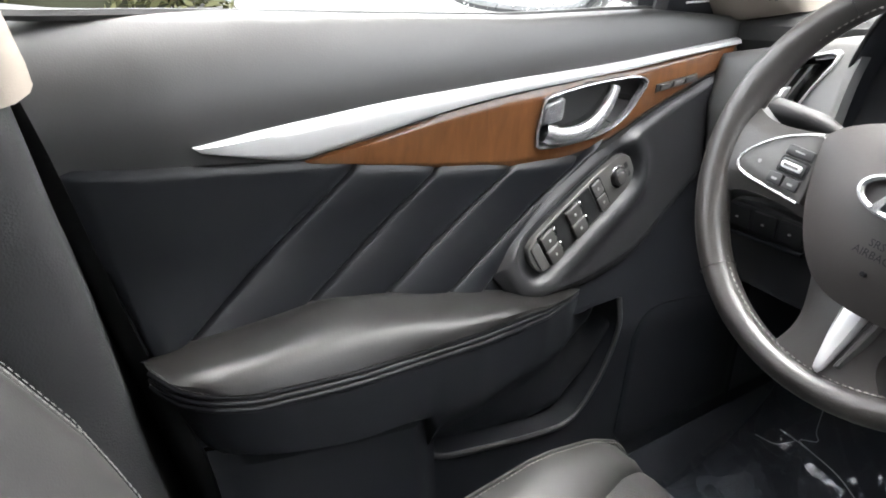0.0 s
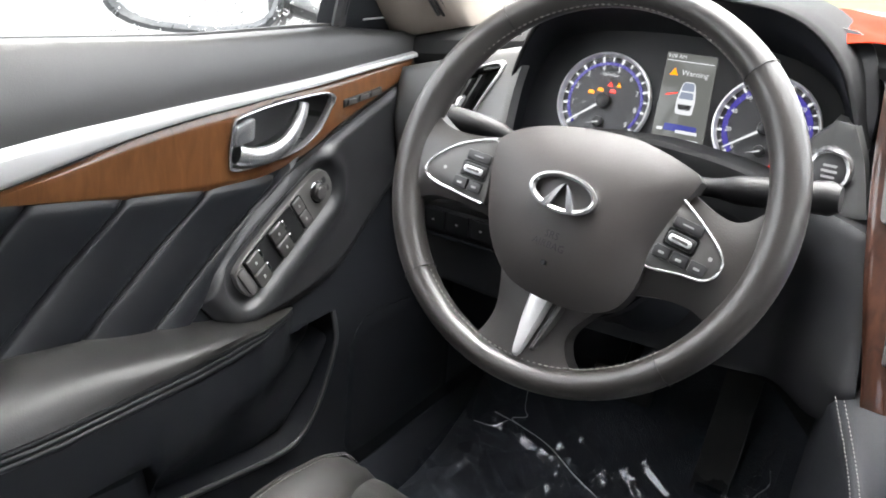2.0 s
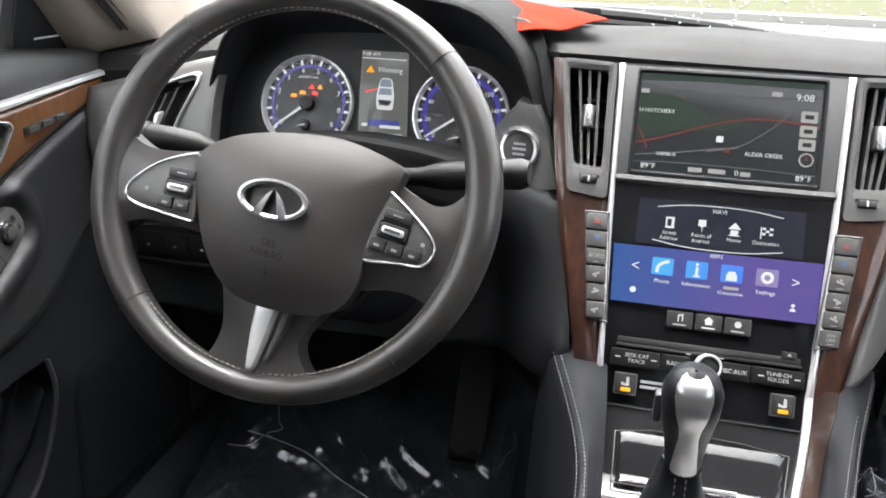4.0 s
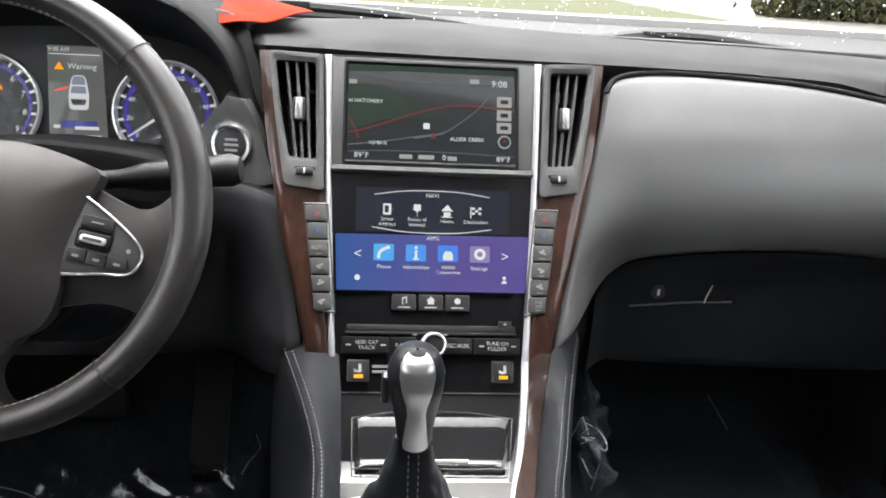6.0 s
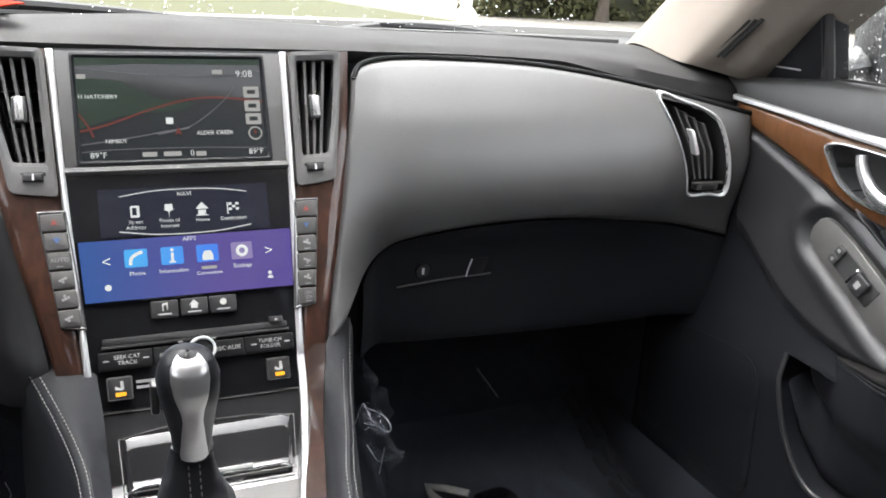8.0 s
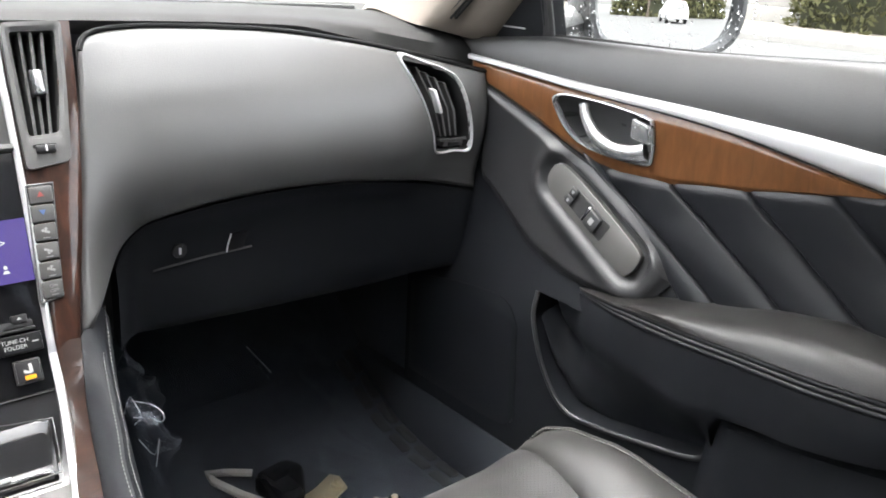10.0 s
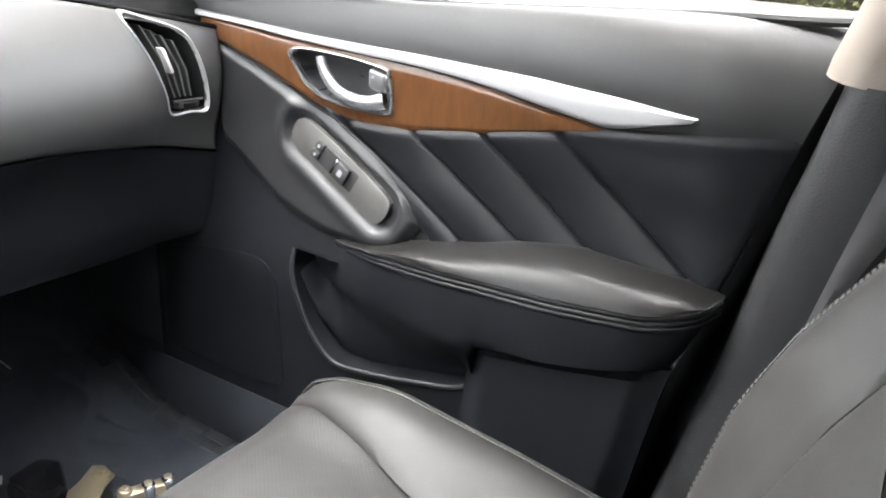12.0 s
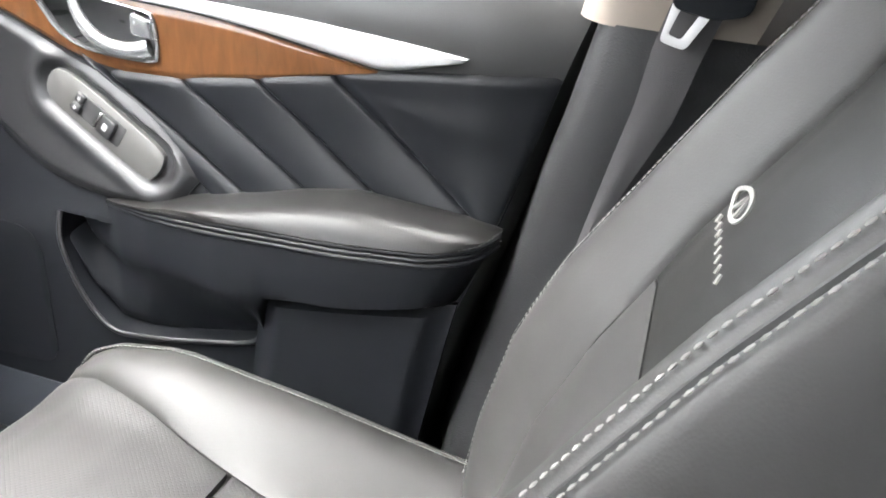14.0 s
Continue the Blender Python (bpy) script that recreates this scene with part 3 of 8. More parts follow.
def make_door(s, driver):
    side = "driver's" if driver else "passenger's"
    door = thing("door_1" if driver else "door_2", f"closed black leather {side} car door with wood trim", "car door", kind="structure")

    def at(y, z, h):
        return (s * (door_x(y, z) - h), y, z)

    # the moulded base panel, hollowed at the pocket and at the pull
    rows = []
    for k in range(104):
        v = k / 103
        row = []
        for y0 in np.linspace(0, 1, 132):
            z = 0.12 + v * (interp(0.95 * y0 + 0.06 * (1 - y0), *BELT) - 0.12)
            yr = interp(z, *sorted(REAR))
            y = yr + (0.95 - yr) * y0
            x = door_x(y, z)
            if inside(y, z, BEZEL_LIST):
                x += 0.04
            row.append((s * x, y, z))
        rows.append(row)
    last = rows[-1]
    rows.append([(p[0] + s * 0.005, p[1], p[2] + 0.003) for p in last])
    rows.append([(s * max(abs(p[0]) + 0.014, 0.745), p[1], p[2] + 0.002) for p in last])
    rows.append([(s * 0.775, p[1], p[2] - 0.004) for p in last])
    rows.append([(s * 0.80, p[1], p[2] - 0.03) for p in last])
    rows.append([(s * 0.81, p[1], 0.1) for p in last])
    part("upper_pad", grid_bm(rows[84:]), DOORTOP, door, "grained grey-black pad below the window")
    panel = part("inner_panel", grid_bm(rows[:85]), PLASTIC, door, "black leather-grained inner panel")
    bm = bmesh.new()
    bm.from_mesh(panel.data)
    bmesh.ops.delete(bm, geom=[v for v in bm.verts if abs(v.co.x) < 0.70 and v.co.z < 0.425 and inside(v.co.y, v.co.z, POCKET)], context="VERTS")
    bm.to_mesh(panel.data)
    bm.free()
    ring = [np.array((min(p[0], 0.688), min(p[1], 0.412))) for p in closed(POCKET, 60)]
    mid = np.array((0.54, 0.35))
    part("door_pocket", grid_bm([[at(*(mid + (p - mid) * k), d) for p in ring] for k, d in ((1.06, 0.0006), (0.985, 0.0), (0.98, -0.012), (0.97, -0.05), (0.9, -0.085), (0.04, -0.09))], wrap=True), PLASTIC, door, "dark door pocket")
    back = [(s * door_x(y, z), y, z) for z, y in spline(sorted(REAR), 30)]
    part("rear_edge", grid_bm([back, [(s * (abs(p[0]) + 0.02), p[1] - 0.012, p[2]) for p in back], [(s * 0.80, p[1] - 0.014, p[2]) for p in back]]), RUBBER, door)
    part("window_seal", tube_bm([(s * 0.747, y, z + 0.001) for y, z in spline(BELT, 30)], 0.0045, 6), RUBBER, door, "black rubber window seal")

    # bright strip and wood
    patch("trim_strip", [(0.893, 0.692), (0.788, 0.687), (0.690, 0.682), (0.602, 0.680), (0.524, 0.679), (0.452, 0.677), (0.386, 0.675), (0.326, 0.671), (0.27, 0.667), (0.209, 0.661)],
          [(0.893, 0.685), (0.788, 0.680), (0.690, 0.673), (0.602, 0.669), (0.524, 0.6655), (0.452, 0.659), (0.386, 0.649), (0.326, 0.6395), (0.290, 0.6375), (0.216, 0.6555)],
          at, SILVER, door, h=0.007, nu=90, nv=12, edge=0.16, uedge=0.02, puff=0.0022, label="brushed silver trim strip widening to a tip")
    wa = [(0.876, 0.684), (0.788, 0.679), (0.690, 0.672), (0.601, 0.667), (0.521, 0.663), (0.449, 0.656), (0.381, 0.645), (0.305, 0.634)]
    wb = [(0.866, 0.666), (0.785, 0.638), (0.733, 0.618), (0.683, 0.599), (0.636, 0.589), (0.592, 0.586), (0.551, 0.588), (0.512, 0.592), (0.441, 0.604), (0.376, 0.617), (0.305, 0.632)]
    wood_ob = patch("wood_trim", wa, wb, at, WOOD, door, h=0.0045, nu=170, nv=30, edge=0.10, uedge=0.012, puff=0.002, label="glossy reddish-brown wood trim")
    bm = bmesh.new()
    bm.from_mesh(wood_ob.data)
    bmesh.ops.delete(bm, geom=[v for v in bm.verts if inside(v.co.y, v.co.z, BEZEL_LIST)], context="VERTS")
    bm.to_mesh(wood_ob.data)
    bm.free()

    # door pull: bezel, cup, lever
    out, inn = closed(BEZEL, 60), closed([tuple(np.array(p) * 0.935 + np.array((0.636, 0.635)) * 0.065) for p in BEZEL], 60)
    bez = part("handle_bezel", frame_bm(out, inn, at, 0.001, 0.009, 0.007), HANDLE, door, "thin satin chrome bezel round the door pull")
    rows = []
    c = np.array((0.636, 0.635))
    for k, d in ((0.96, 0.004), (0.94, -0.008), (0.90, -0.022), (0.78, -0.031), (0.5, -0.033), (0.05, -0.033)):
        rows.append([at(*(c + (p - c) * k), d) for p in out])
    part("handle_cup", grid_bm(rows, wrap=True), CUPGREY, bez, "grey cup behind the pull")
    lev = spline([(0.668, 0.658), (0.664, 0.648), (0.655, 0.635), (0.640, 0.622), (0.618, 0.614), (0.595, 0.613), (0.575, 0.619)], 26)
    pts = [at(y, z, 0.004 + 0.008 * math.sin(math.pi * k / 25)) for k, (y, z) in enumerate(lev)]
    part("door_pull", tube_bm(pts, [0.0075 + 0.003 * (k / 25) for k in range(26)], 12, flat=0.75, up=(s, 0, 0)), HANDLE, door, "curved satin silver door pull lever")
    plate("lock_tab", rounded([(0.592, 0.656), (0.567, 0.650), (0.566, 0.628), (0.594, 0.631)], 0.004), at, HANDLE, door, -0.01, 0.011, 0.003, "satin silver lock tab")

    # pleated leather insert
    tops = [(0.668, 0.598), (0.629, 0.578), (0.533, 0.586), (0.440, 0.601), (0.350, 0.619)]
    bots = [(0.480, 0.462), (0.438, 0.473), (0.369, 0.490), (0.282, 0.496), (0.178, 0.496)]
    seams = []
    for a, b in zip(tops, bots):
        a, b = np.array(a), np.array(b)
        m = (a + b) / 2 + np.array((0.010, 0.006))
        seams.append([a + np.array((0.004, 0.012)), a, m, b, b + np.array((-0.008, -0.012))])
    seams.append([np.array(p) for p in ((0.112, 0.662), (0.116, 0.652), (0.137, 0.572), (0.160, 0.492), (0.164, 0.478))])
    for k in range(5):
        a, b = [tuple(p) for p in seams[k]], [tuple(p) for p in seams[k + 1]]
        if k == 4:
            a[0], b[0] = (0.345, 0.634), (0.112, 0.656)
        patch("pleat" if k < 4 else "rear_pad", a, b, at, LEATHER, door, h=0.0045, nu=36, nv=26, edge=0.05 if k < 4 else 0.04, uedge=0, sink=0.004,
              puff=0.0036 if k < 4 else 0.007, extra=(lambda u, v: -0.009 * ease((0.08 - u) / 0.08)) if k < 4 else (lambda u, v: -0.009 * ease((0.08 - u) / 0.08) - 0.006 * ease((0.40 - u) / 0.40) * math.sin(math.pi * v) ** 0.7), label="" if k < 4 else "smooth leather pad behind the pleats")

    # switch pod
    def pod(y, z, h):
        return at(y, z, h + pod_rise(y, z))
    patch("switch_pod", [(0.872, 0.664), (0.785, 0.634), (0.733, 0.614), (0.683, 0.596), (0.640, 0.580), (0.590, 0.553), (0.540, 0.520), (0.502, 0.484)],
          [(0.836, 0.600), (0.838, 0.535), (0.815, 0.517), (0.770, 0.490), (0.72, 0.462), (0.66, 0.446), (0.60, 0.442), (0.530, 0.446)],
          pod, PODSKIN, door, h=0.010, nu=90, nv=44, edge=0.10, uedge=0.03, sink=0.004, label="grey-black moulded switch pod")
    ax, bx = np.array((0.708, 0.567)), np.array((0.551, 0.486))
    d = (bx - ax) / np.linalg.norm(bx - ax)
    e = np.array((-d[1], d[0]))
    length = np.linalg.norm(bx - ax)

    def on(p, q, h):
        """p along the plate from its upper front end, q across it."""
        y, z = ax + d * p + e * q
        return at(y, z, h + 0.0115)
    w = 0.021
    outline = closed([(0.0, 0.0), (0.006, w * 0.75), (0.03, w), (length * 0.6, w), (length - 0.012, w * 0.88), (length - 0.001, 0.42 * w), (length - 0.001, -0.42 * w), (length - 0.012, -w * 0.88), (length * 0.6, -w), (0.03, -w), (0.006, -w * 0.75)], 48)
    pl = plate("switch_plate", [tuple(p) for p in outline], on, PLATE, door, -0.008, 0.0015, 0.0012, "grey satin switch plate")
    if driver:
        for p0, p1, n in ((0.052, 0.067, 2), (0.092, 0.114, 2), (0.136, 0.157, 2)):
            plate("switch_well", rect(p0 - 0.022 if p0 > 0.07 else p0 - 0.001, -0.0186, p1 + 0.001, 0.0180, 0.002), on, HOODSKIN, pl, 0.001, 0.0031)
            for k in range(n):
                q0 = -0.0178 + k * 0.0180
                plate("window_switch" if p0 > 0.07 else "lock_switch", rect(p0, q0, p1, q0 + 0.0172, 0.0025), on, BUTTON if p0 < 0.07 else GLOSSKEY, pl, 0.001, 0.0045 if p0 < 0.07 else 0.007, 0.002)
                plate("symbol", rect((p0 + p1) / 2 - 0.0012, q0 + 0.0070, (p0 + p1) / 2 + 0.0014, q0 + 0.0102, 0.0008), on, DIMMARK, pl, 0.0045 if p0 < 0.07 else 0.007, 0.0048 if p0 < 0.07 else 0.0073)
                if p0 > 0.07:
                    # short chrome bar stands in for the white highlight on the lip
                    plate("switch_lip", rect(p0 - 0.0026, q0 + 0.0015, p0 + 0.0004, q0 + 0.0105, 0.001), on, CHROME, pl, 0.001, 0.0066, 0.0008, "bright lip of the window switch")
        plate("lock_switch", rect(0.159, -0.0150, 0.1715, 0.0145, 0.004), on, BUTTON, pl, 0.001, 0.0042, 0.0015)
        kn = part("mirror_knob", plate_bm(disc(0.026, 0.0, 0.0100), on, 0.001, 0.007, 0.002), DARKBUTTON, pl, "round black mirror adjuster knob")
        part("knob_top", plate_bm(disc(0.026, 0.0, 0.0065), on, 0.0065, 0.0085, 0.001), BUTTON, kn)
        part("knob_ring", frame_bm(disc(0.026, 0, 0.0125), disc(0.026, 0, 0.0105), on, 0.001, 0.0026), CHROME, kn, "bright ring")
        plate("symbol", rect(0.008, -0.008, 0.013, -0.001, 0.001), on, DARKBUTTON, pl, 0.001, 0.0022)
        plate("symbol", rect(0.008, 0.003, 0.013, 0.010, 0.001), on, DARKBUTTON, pl, 0.001, 0.0022)
        # memory buttons let into the wood
        mem = plate("memory_panel", [(0.735, 0.6425), (0.733, 0.652), (0.802, 0.658), (0.806, 0.649)], at, DARKBUTTON, door, 0.002, 0.0075, 0.0008, "small black memory button strip")
        for k in range(3):
            y = 0.748 + k * 0.021
            plate("memory_button", rect(y - 0.008, 0.6445 + k * 0.0022, y + 0.008, 0.6515 + k * 0.0022, 0.0015), at, BUTTON, mem, 0.0065, 0.0090, 0.0008)
    else:
        plate("switch_frame", rect(0.040, -0.0125, 0.118, 0.0125, 0.003), on, VENTBLACK, pl, 0.001, 0.0026, 0.001, "raised dark switch frame")
        for k in range(2):
            plate("lock_switch", rect(0.043, -0.0115 + k * 0.012, 0.056, -0.001 + k * 0.012, 0.002), on, DARKBUTTON, pl, 0.001, 0.006, 0.0015)
            plate("symbol", rect(0.047, -0.008 + k * 0.012, 0.051, -0.004 + k * 0.012, 0.001), on, DIMMARK, pl, 0.006, 0.0063)
        plate("switch_well", rect(0.060, -0.011, 0.084, 0.011, 0.002), on, VENTBLACK, pl, 0.001, 0.0030)
        plate("window_switch", rect(0.084, -0.011, 0.106, 0.011, 0.003), on, DARKBUTTON, pl, 0.001, 0.0075, 0.002)
        plate("switch_lip", rect(0.080, -0.010, 0.084, 0.010, 0.001), on, CHROME, pl, 0.001, 0.0066, 0.001, "bright lip of the window switch")
        plate("symbol", rect(0.091, -0.004, 0.098, 0.004, 0.001), on, DIMMARK, pl, 0.0075, 0.0078)

    # armrest
    za = [(0.150, 0.497), (0.179, 0.503), (0.279, 0.507), (0.314, 0.508), (0.366, 0.499), (0.432, 0.482), (0.480, 0.471), (0.555, 0.451), (0.625, 0.438)]
    zs = [(0.150, 0.497), (0.165, 0.489), (0.207, 0.478), (0.259, 0.473), (0.316, 0.468), (0.379, 0.464), (0.448, 0.459), (0.525, 0.452), (0.625, 0.436)]
    xi = [(0.150, 0.676), (0.155, 0.662), (0.165, 0.648), (0.185, 0.637), (0.22, 0.630), (0.30, 0.627), (0.45, 0.634), (0.55, 0.650), (0.60, 0.667), (0.625, 0.680)]
    zl = [(0.150, 0.414), (0.20, 0.412), (0.24, 0.405), (0.311, 0.394), (0.40, 0.380), (0.46, 0.394), (0.53, 0.420), (0.625, 0.436)]
    ys = np.r_[0.150, 0.153, 0.157, 0.163, 0.172, 0.185, np.linspace(0.20, 0.625, 40)]
    foot = [(0.40, 0.312), (0.43, 0.300), (0.486, 0.292), (0.573, 0.276), (0.621, 0.279), (0.655, 0.314), (0.682, 0.374), (0.690, 0.43)]
    pad_rows, face_rows, lines = [], [], [[], [], []]
    for y in ys:
        a, st, x, lo = interp(y, *za), interp(y, *zs), interp(y, *xi), interp(y, *zl)
        deep = 0.704
        end = ease((y - 0.150) / 0.03) * (1 - 0.8 * ease((y - 0.47) / 0.10))
        prof = spline([(deep, a - 0.004), (deep - 0.012, a + 0.001), ((deep + x) / 2, a - 0.22 * (a - st) + 0.003 * end), (x + 0.016, a - 0.52 * (a - st) + 0.006 * end), (x + 0.003, st + 0.009 * end), (x, st + 0.002), (x + 0.003, st - 0.004)], 14)
        pad_rows.append([(s * p[0], y, p[1]) for p in prof])
        face = spline([(x + 0.003, st - 0.003), (x + 0.001, st - 0.012), (x + 0.002, (st + lo) / 2), (x + 0.007, lo + 0.003), (x + 0.013, lo - 0.001), (0.70, lo - 0.003)], 18)
        slant = 0.42 * ease((0.30 - y) / 0.15)
        if y < 0.402:
            face_rows.append([(s * p[0], y + slant * max(0, st - p[1]), p[1]) for p in face])
        for k in range(3):
            lines[k].append((s * (x + 0.0034 - 0.0006 * k), y, st - 0.0015 - 0.0056 * k * (1 - 0.7 * ease((y - 0.50) / 0.125))))
    arm = part("armrest", grid_bm(pad_rows), ARMLEATHER, door, "padded black leather armrest")
    for y in np.linspace(0.404, 0.678, 45):
        st, x, lo = interp(y, *zs, (0.69, 0.430)), interp(y, *xi, (0.66, 0.686), (0.69, 0.700)), interp(y, *foot)
        slow, fast = ease((y - 0.40) / 0.16), ease((y - 0.404) / 0.02) * (0.5 + 0.5 * ease((0.69 - y) / 0.06))
        face_rows.append([(s * q[0], y, q[1]) for q in spline([(x + 0.003, st - 0.003), (x + 0.001, st - 0.012), (x + 0.002 + 0.004 * slow, 0.6 * st + 0.4 * lo), (x + 0.007 + 0.014 * slow, 0.42 * st + 0.58 * lo), (0.662 + 0.028 * fast, lo + 0.016), (0.675 + 0.024 * fast, lo - 0.004)], 18)])
    part("armrest_face", grid_bm(face_rows), GLOVESKIN, door, "black face below the armrest, running down into the pocket")
    for k in range(3):
        part("piping", tube_bm(lines[k], [0.0031 - 0.0020 * ease((p[1] - 0.50) / 0.125) for p in lines[k]], 10), LEATHER, arm)
    stitches("stitching", [(p[0] - s * 0.0030, p[1], p[2] + 0.0034) for p in lines[0]], DARKSTITCH, arm, 0.004, 0.0015, 0.0003, (s, 0, 0))
    # map pocket lip, speaker panel
    lip = [at(y, z, 0.002) for y, z in spline(POCKET[:8], 60)]
    part("pocket_lip", tube_bm(lip, 0.0034, 10, flat=0.8, up=(s, 0, 0)), PODSKIN, door, "rounded lip of the door pocket")
    patch("speaker_panel", [(0.94, 0.352), (0.86, 0.372), (0.80, 0.381), (0.755, 0.384), (0.728, 0.376), (0.712, 0.352)], [(0.94, 0.19), (0.86, 0.19), (0.78, 0.19), (0.74, 0.192), (0.716, 0.198), (0.704, 0.215)], at, PLASTIC, door, h=0.003,
          nu=40, nv=16, edge=0.06, uedge=0.05, label="black plastic speaker panel at the front of the door")
    patch("lower_pad", [(0.409, 0.374), (0.398, 0.376), (0.30, 0.391), (0.24, 0.402), (0.184, 0.412)], [(0.430, 0.14), (0.40, 0.14), (0.32, 0.14), (0.27, 0.14), (0.224, 0.14)], at, GLOVESKIN, door, h=0.019, nu=60, nv=24, edge=0.03, uedge=0.16, label="black lower door pad behind the pocket")
    # corner trim at the mirror, with a bright line
    sail = [(0.945, 0.700), (0.885, 0.780), (0.81, 0.85), (0.765, 0.90), (0.768, 0.722), (0.86, 0.712)]

    def sail_at(y, z, h):
        return (s * (0.742 - 0.30 * max(0, z - 0.72) - h), y, z)
    sl = plate("mirror_corner", rounded(sail, 0.01), sail_at, PLASTIC, door, -0.03, 0.008, 0.004, "black triangular corner trim by the mirror")
    part("corner_line", tube_bm([sail_at(y, z, 0.009) for y, z in spline([(0.895, 0.745), (0.86, 0.733), (0.805, 0.732)], 14)], 0.0012, 6), SATIN, sl)
    part("window_channel", tube_bm([(s * (0.742 - 0.30 * max(0, z - 0.72)), 0.772, z) for z in np.linspace(0.715, 1.02, 12)], 0.010, 8, flat=0.8), RUBBER, door)
    # the pane
    rows = []
    for v in np.linspace(0, 1, 12):
        z = 0.70 + 0.40 * v
        rows.append([(s * (0.758 - 0.30 * max(0, z - 0.72)), y, z) for y in np.linspace(0.07, 0.775 - 0.30 * max(0, v - 0.55), 14)])
    gl = part("window_pane", slab_bm(rows, (s * 0.004, 0, 0)), GLASS, door, "clear rain-spotted side window pane")
    gl.visible_shadow = False
    return door


make_door(-1, True)
make_door(1, False)

# ---- dashboard ----
def stack_at(x, b, h):
    """On the leaning face of the centre stack: x across, b down from its top, h towards the seats."""
    return (x, 0.876 - 0.438 * b - 0.899 * h, 0.734 - 0.899 * b + 0.438 * h)


def stack_up(x, q, h):
    return stack_at(x, -q, h)


dash_end = soft([(0.34, 0.885), (0.42, 0.868), (0.48, 0.872), (0.53, 0.876), (0.57, 0.864), (0.62, 0.856), (0.67, 0.866), (0.71, 0.891), (0.76, 0.934)], 0.014)
dash_mid = soft([(0.34, 0.885), (0.42, 0.868), (0.48, 0.868), (0.515, 0.866), (0.535, 0.855), (0.555, 0.843), (0.575, 0.8355), (0.598, 0.835), (0.63, 0.843), (0.67, 0.860), (0.71, 0.888), (0.76, 0.934)], 0.009)


def dash_y(x, z):
    s = abs(x)
    near = max(0.876 - 0.487 * (0.734 - z) + 0.008, 0.757)
    k = ease((s - 0.13) / 0.095)
    e = ease((s - 0.55) / 0.13)
    return near * (1 - k) + (dash_mid(z) * (1 - e) + dash_end(z) * e) * k - 0.022 * ease((s - 0.60) / 0.10)


def dash_at(x, z, h):
    return (x, dash_y(x, z) - h, z)


dash = thing("dashboard", "grey-black padded dashboard with wood-trimmed centre stack", "dashboard")
# top pad with its rolled lip
LIP = [(-0.73, 0.700), (-0.5, 0.722), (-0.184, 0.741), (0.0, 0.738), (0.19, 0.737), (0.33, 0.735), (0.45, 0.730), (0.568, 0.716), (0.70, 0.694), (0.74, 0.686)]
rows = []
for x in np.linspace(-0.735, 0.735, 90):
    zl = interp(x, *LIP)
    yl = 0.905 - 0.03 * ease((abs(x) - 0.5) / 0.25) + 0.10 * ease((x + 0.575) / 0.03) * ease((-0.178 - x) / 0.03)
    crest = interp(abs(x), (0, 0.752), (0.2, 0.745), (0.3, 0.740), (0.5, 0.737), (0.74, 0.728))
    drop = 0.007 + 0.016 * ease((abs(x) - 0.42) / 0.2)
    prof = spline([(yl + 0.025, zl - 0.010 - drop), (yl + 0.004, zl - 0.008 - drop), (yl - 0.002, zl - 0.004 - 0.3 * drop), (yl + 0.004, zl + 0.002), (yl + 0.05, (zl + crest) / 2 + 0.003), (1.06, crest), (1.20, crest - 0.006), (1.33, 0.715)], 26)
    rows.append([(x, p[0], p[1]) for p in prof])
part("top_pad", grid_bm(rows), TOPSKIN, dash, "grey-black grained dashboard top")
VENT_R = [(0.570, 0.6955), (0.604, 0.6885), (0.634, 0.6785), (0.653, 0.6645), (0.667, 0.6225), (0.676, 0.5695), (0.650, 0.5675), (0.618, 0.5685), (0.606, 0.5995), (0.590, 0.6435)]


def cut(ob, poly, a=0, b=2):
    bm = bmesh.new()
    bm.from_mesh(ob.data)
    bmesh.ops.delete(bm, geom=[v for v in bm.verts if inside(v.co[a], v.co[b], poly)], context="VERTS")
    bm.to_mesh(ob.data)
    bm.free()


SEAM = [(0.124, 0.466), (0.175, 0.500), (0.212, 0.519), (0.245, 0.535), (0.349, 0.549), (0.461, 0.548), (0.580, 0.532), (0.70, 0.508)]
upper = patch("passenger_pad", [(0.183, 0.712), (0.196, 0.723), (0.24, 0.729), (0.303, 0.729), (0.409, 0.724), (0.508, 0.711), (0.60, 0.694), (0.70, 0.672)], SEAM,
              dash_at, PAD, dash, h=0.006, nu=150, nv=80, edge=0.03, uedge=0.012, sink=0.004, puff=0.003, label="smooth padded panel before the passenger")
part("pad_seam", tube_bm([dash_at(x, z, 0.0035) for x, z in spline([(0.184, 0.709), (0.196, 0.7235), (0.24, 0.7295), (0.303, 0.7295), (0.409, 0.7245), (0.508, 0.7115), (0.60, 0.6945), (0.70, 0.6725)], 60)], 0.0030, 8), HOODSKIN, upper, "dark seam along the top of the pad")
hole = [tuple(np.array(p) * 0.89 + np.array((0.632, 0.625)) * 0.11) for p in VENT_R]
cut(upper, hole)
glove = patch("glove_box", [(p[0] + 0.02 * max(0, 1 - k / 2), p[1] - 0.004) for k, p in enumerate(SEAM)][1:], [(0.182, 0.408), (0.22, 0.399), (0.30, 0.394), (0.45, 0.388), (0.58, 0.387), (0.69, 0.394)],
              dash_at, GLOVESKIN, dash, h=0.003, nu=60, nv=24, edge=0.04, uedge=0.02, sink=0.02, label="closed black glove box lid")
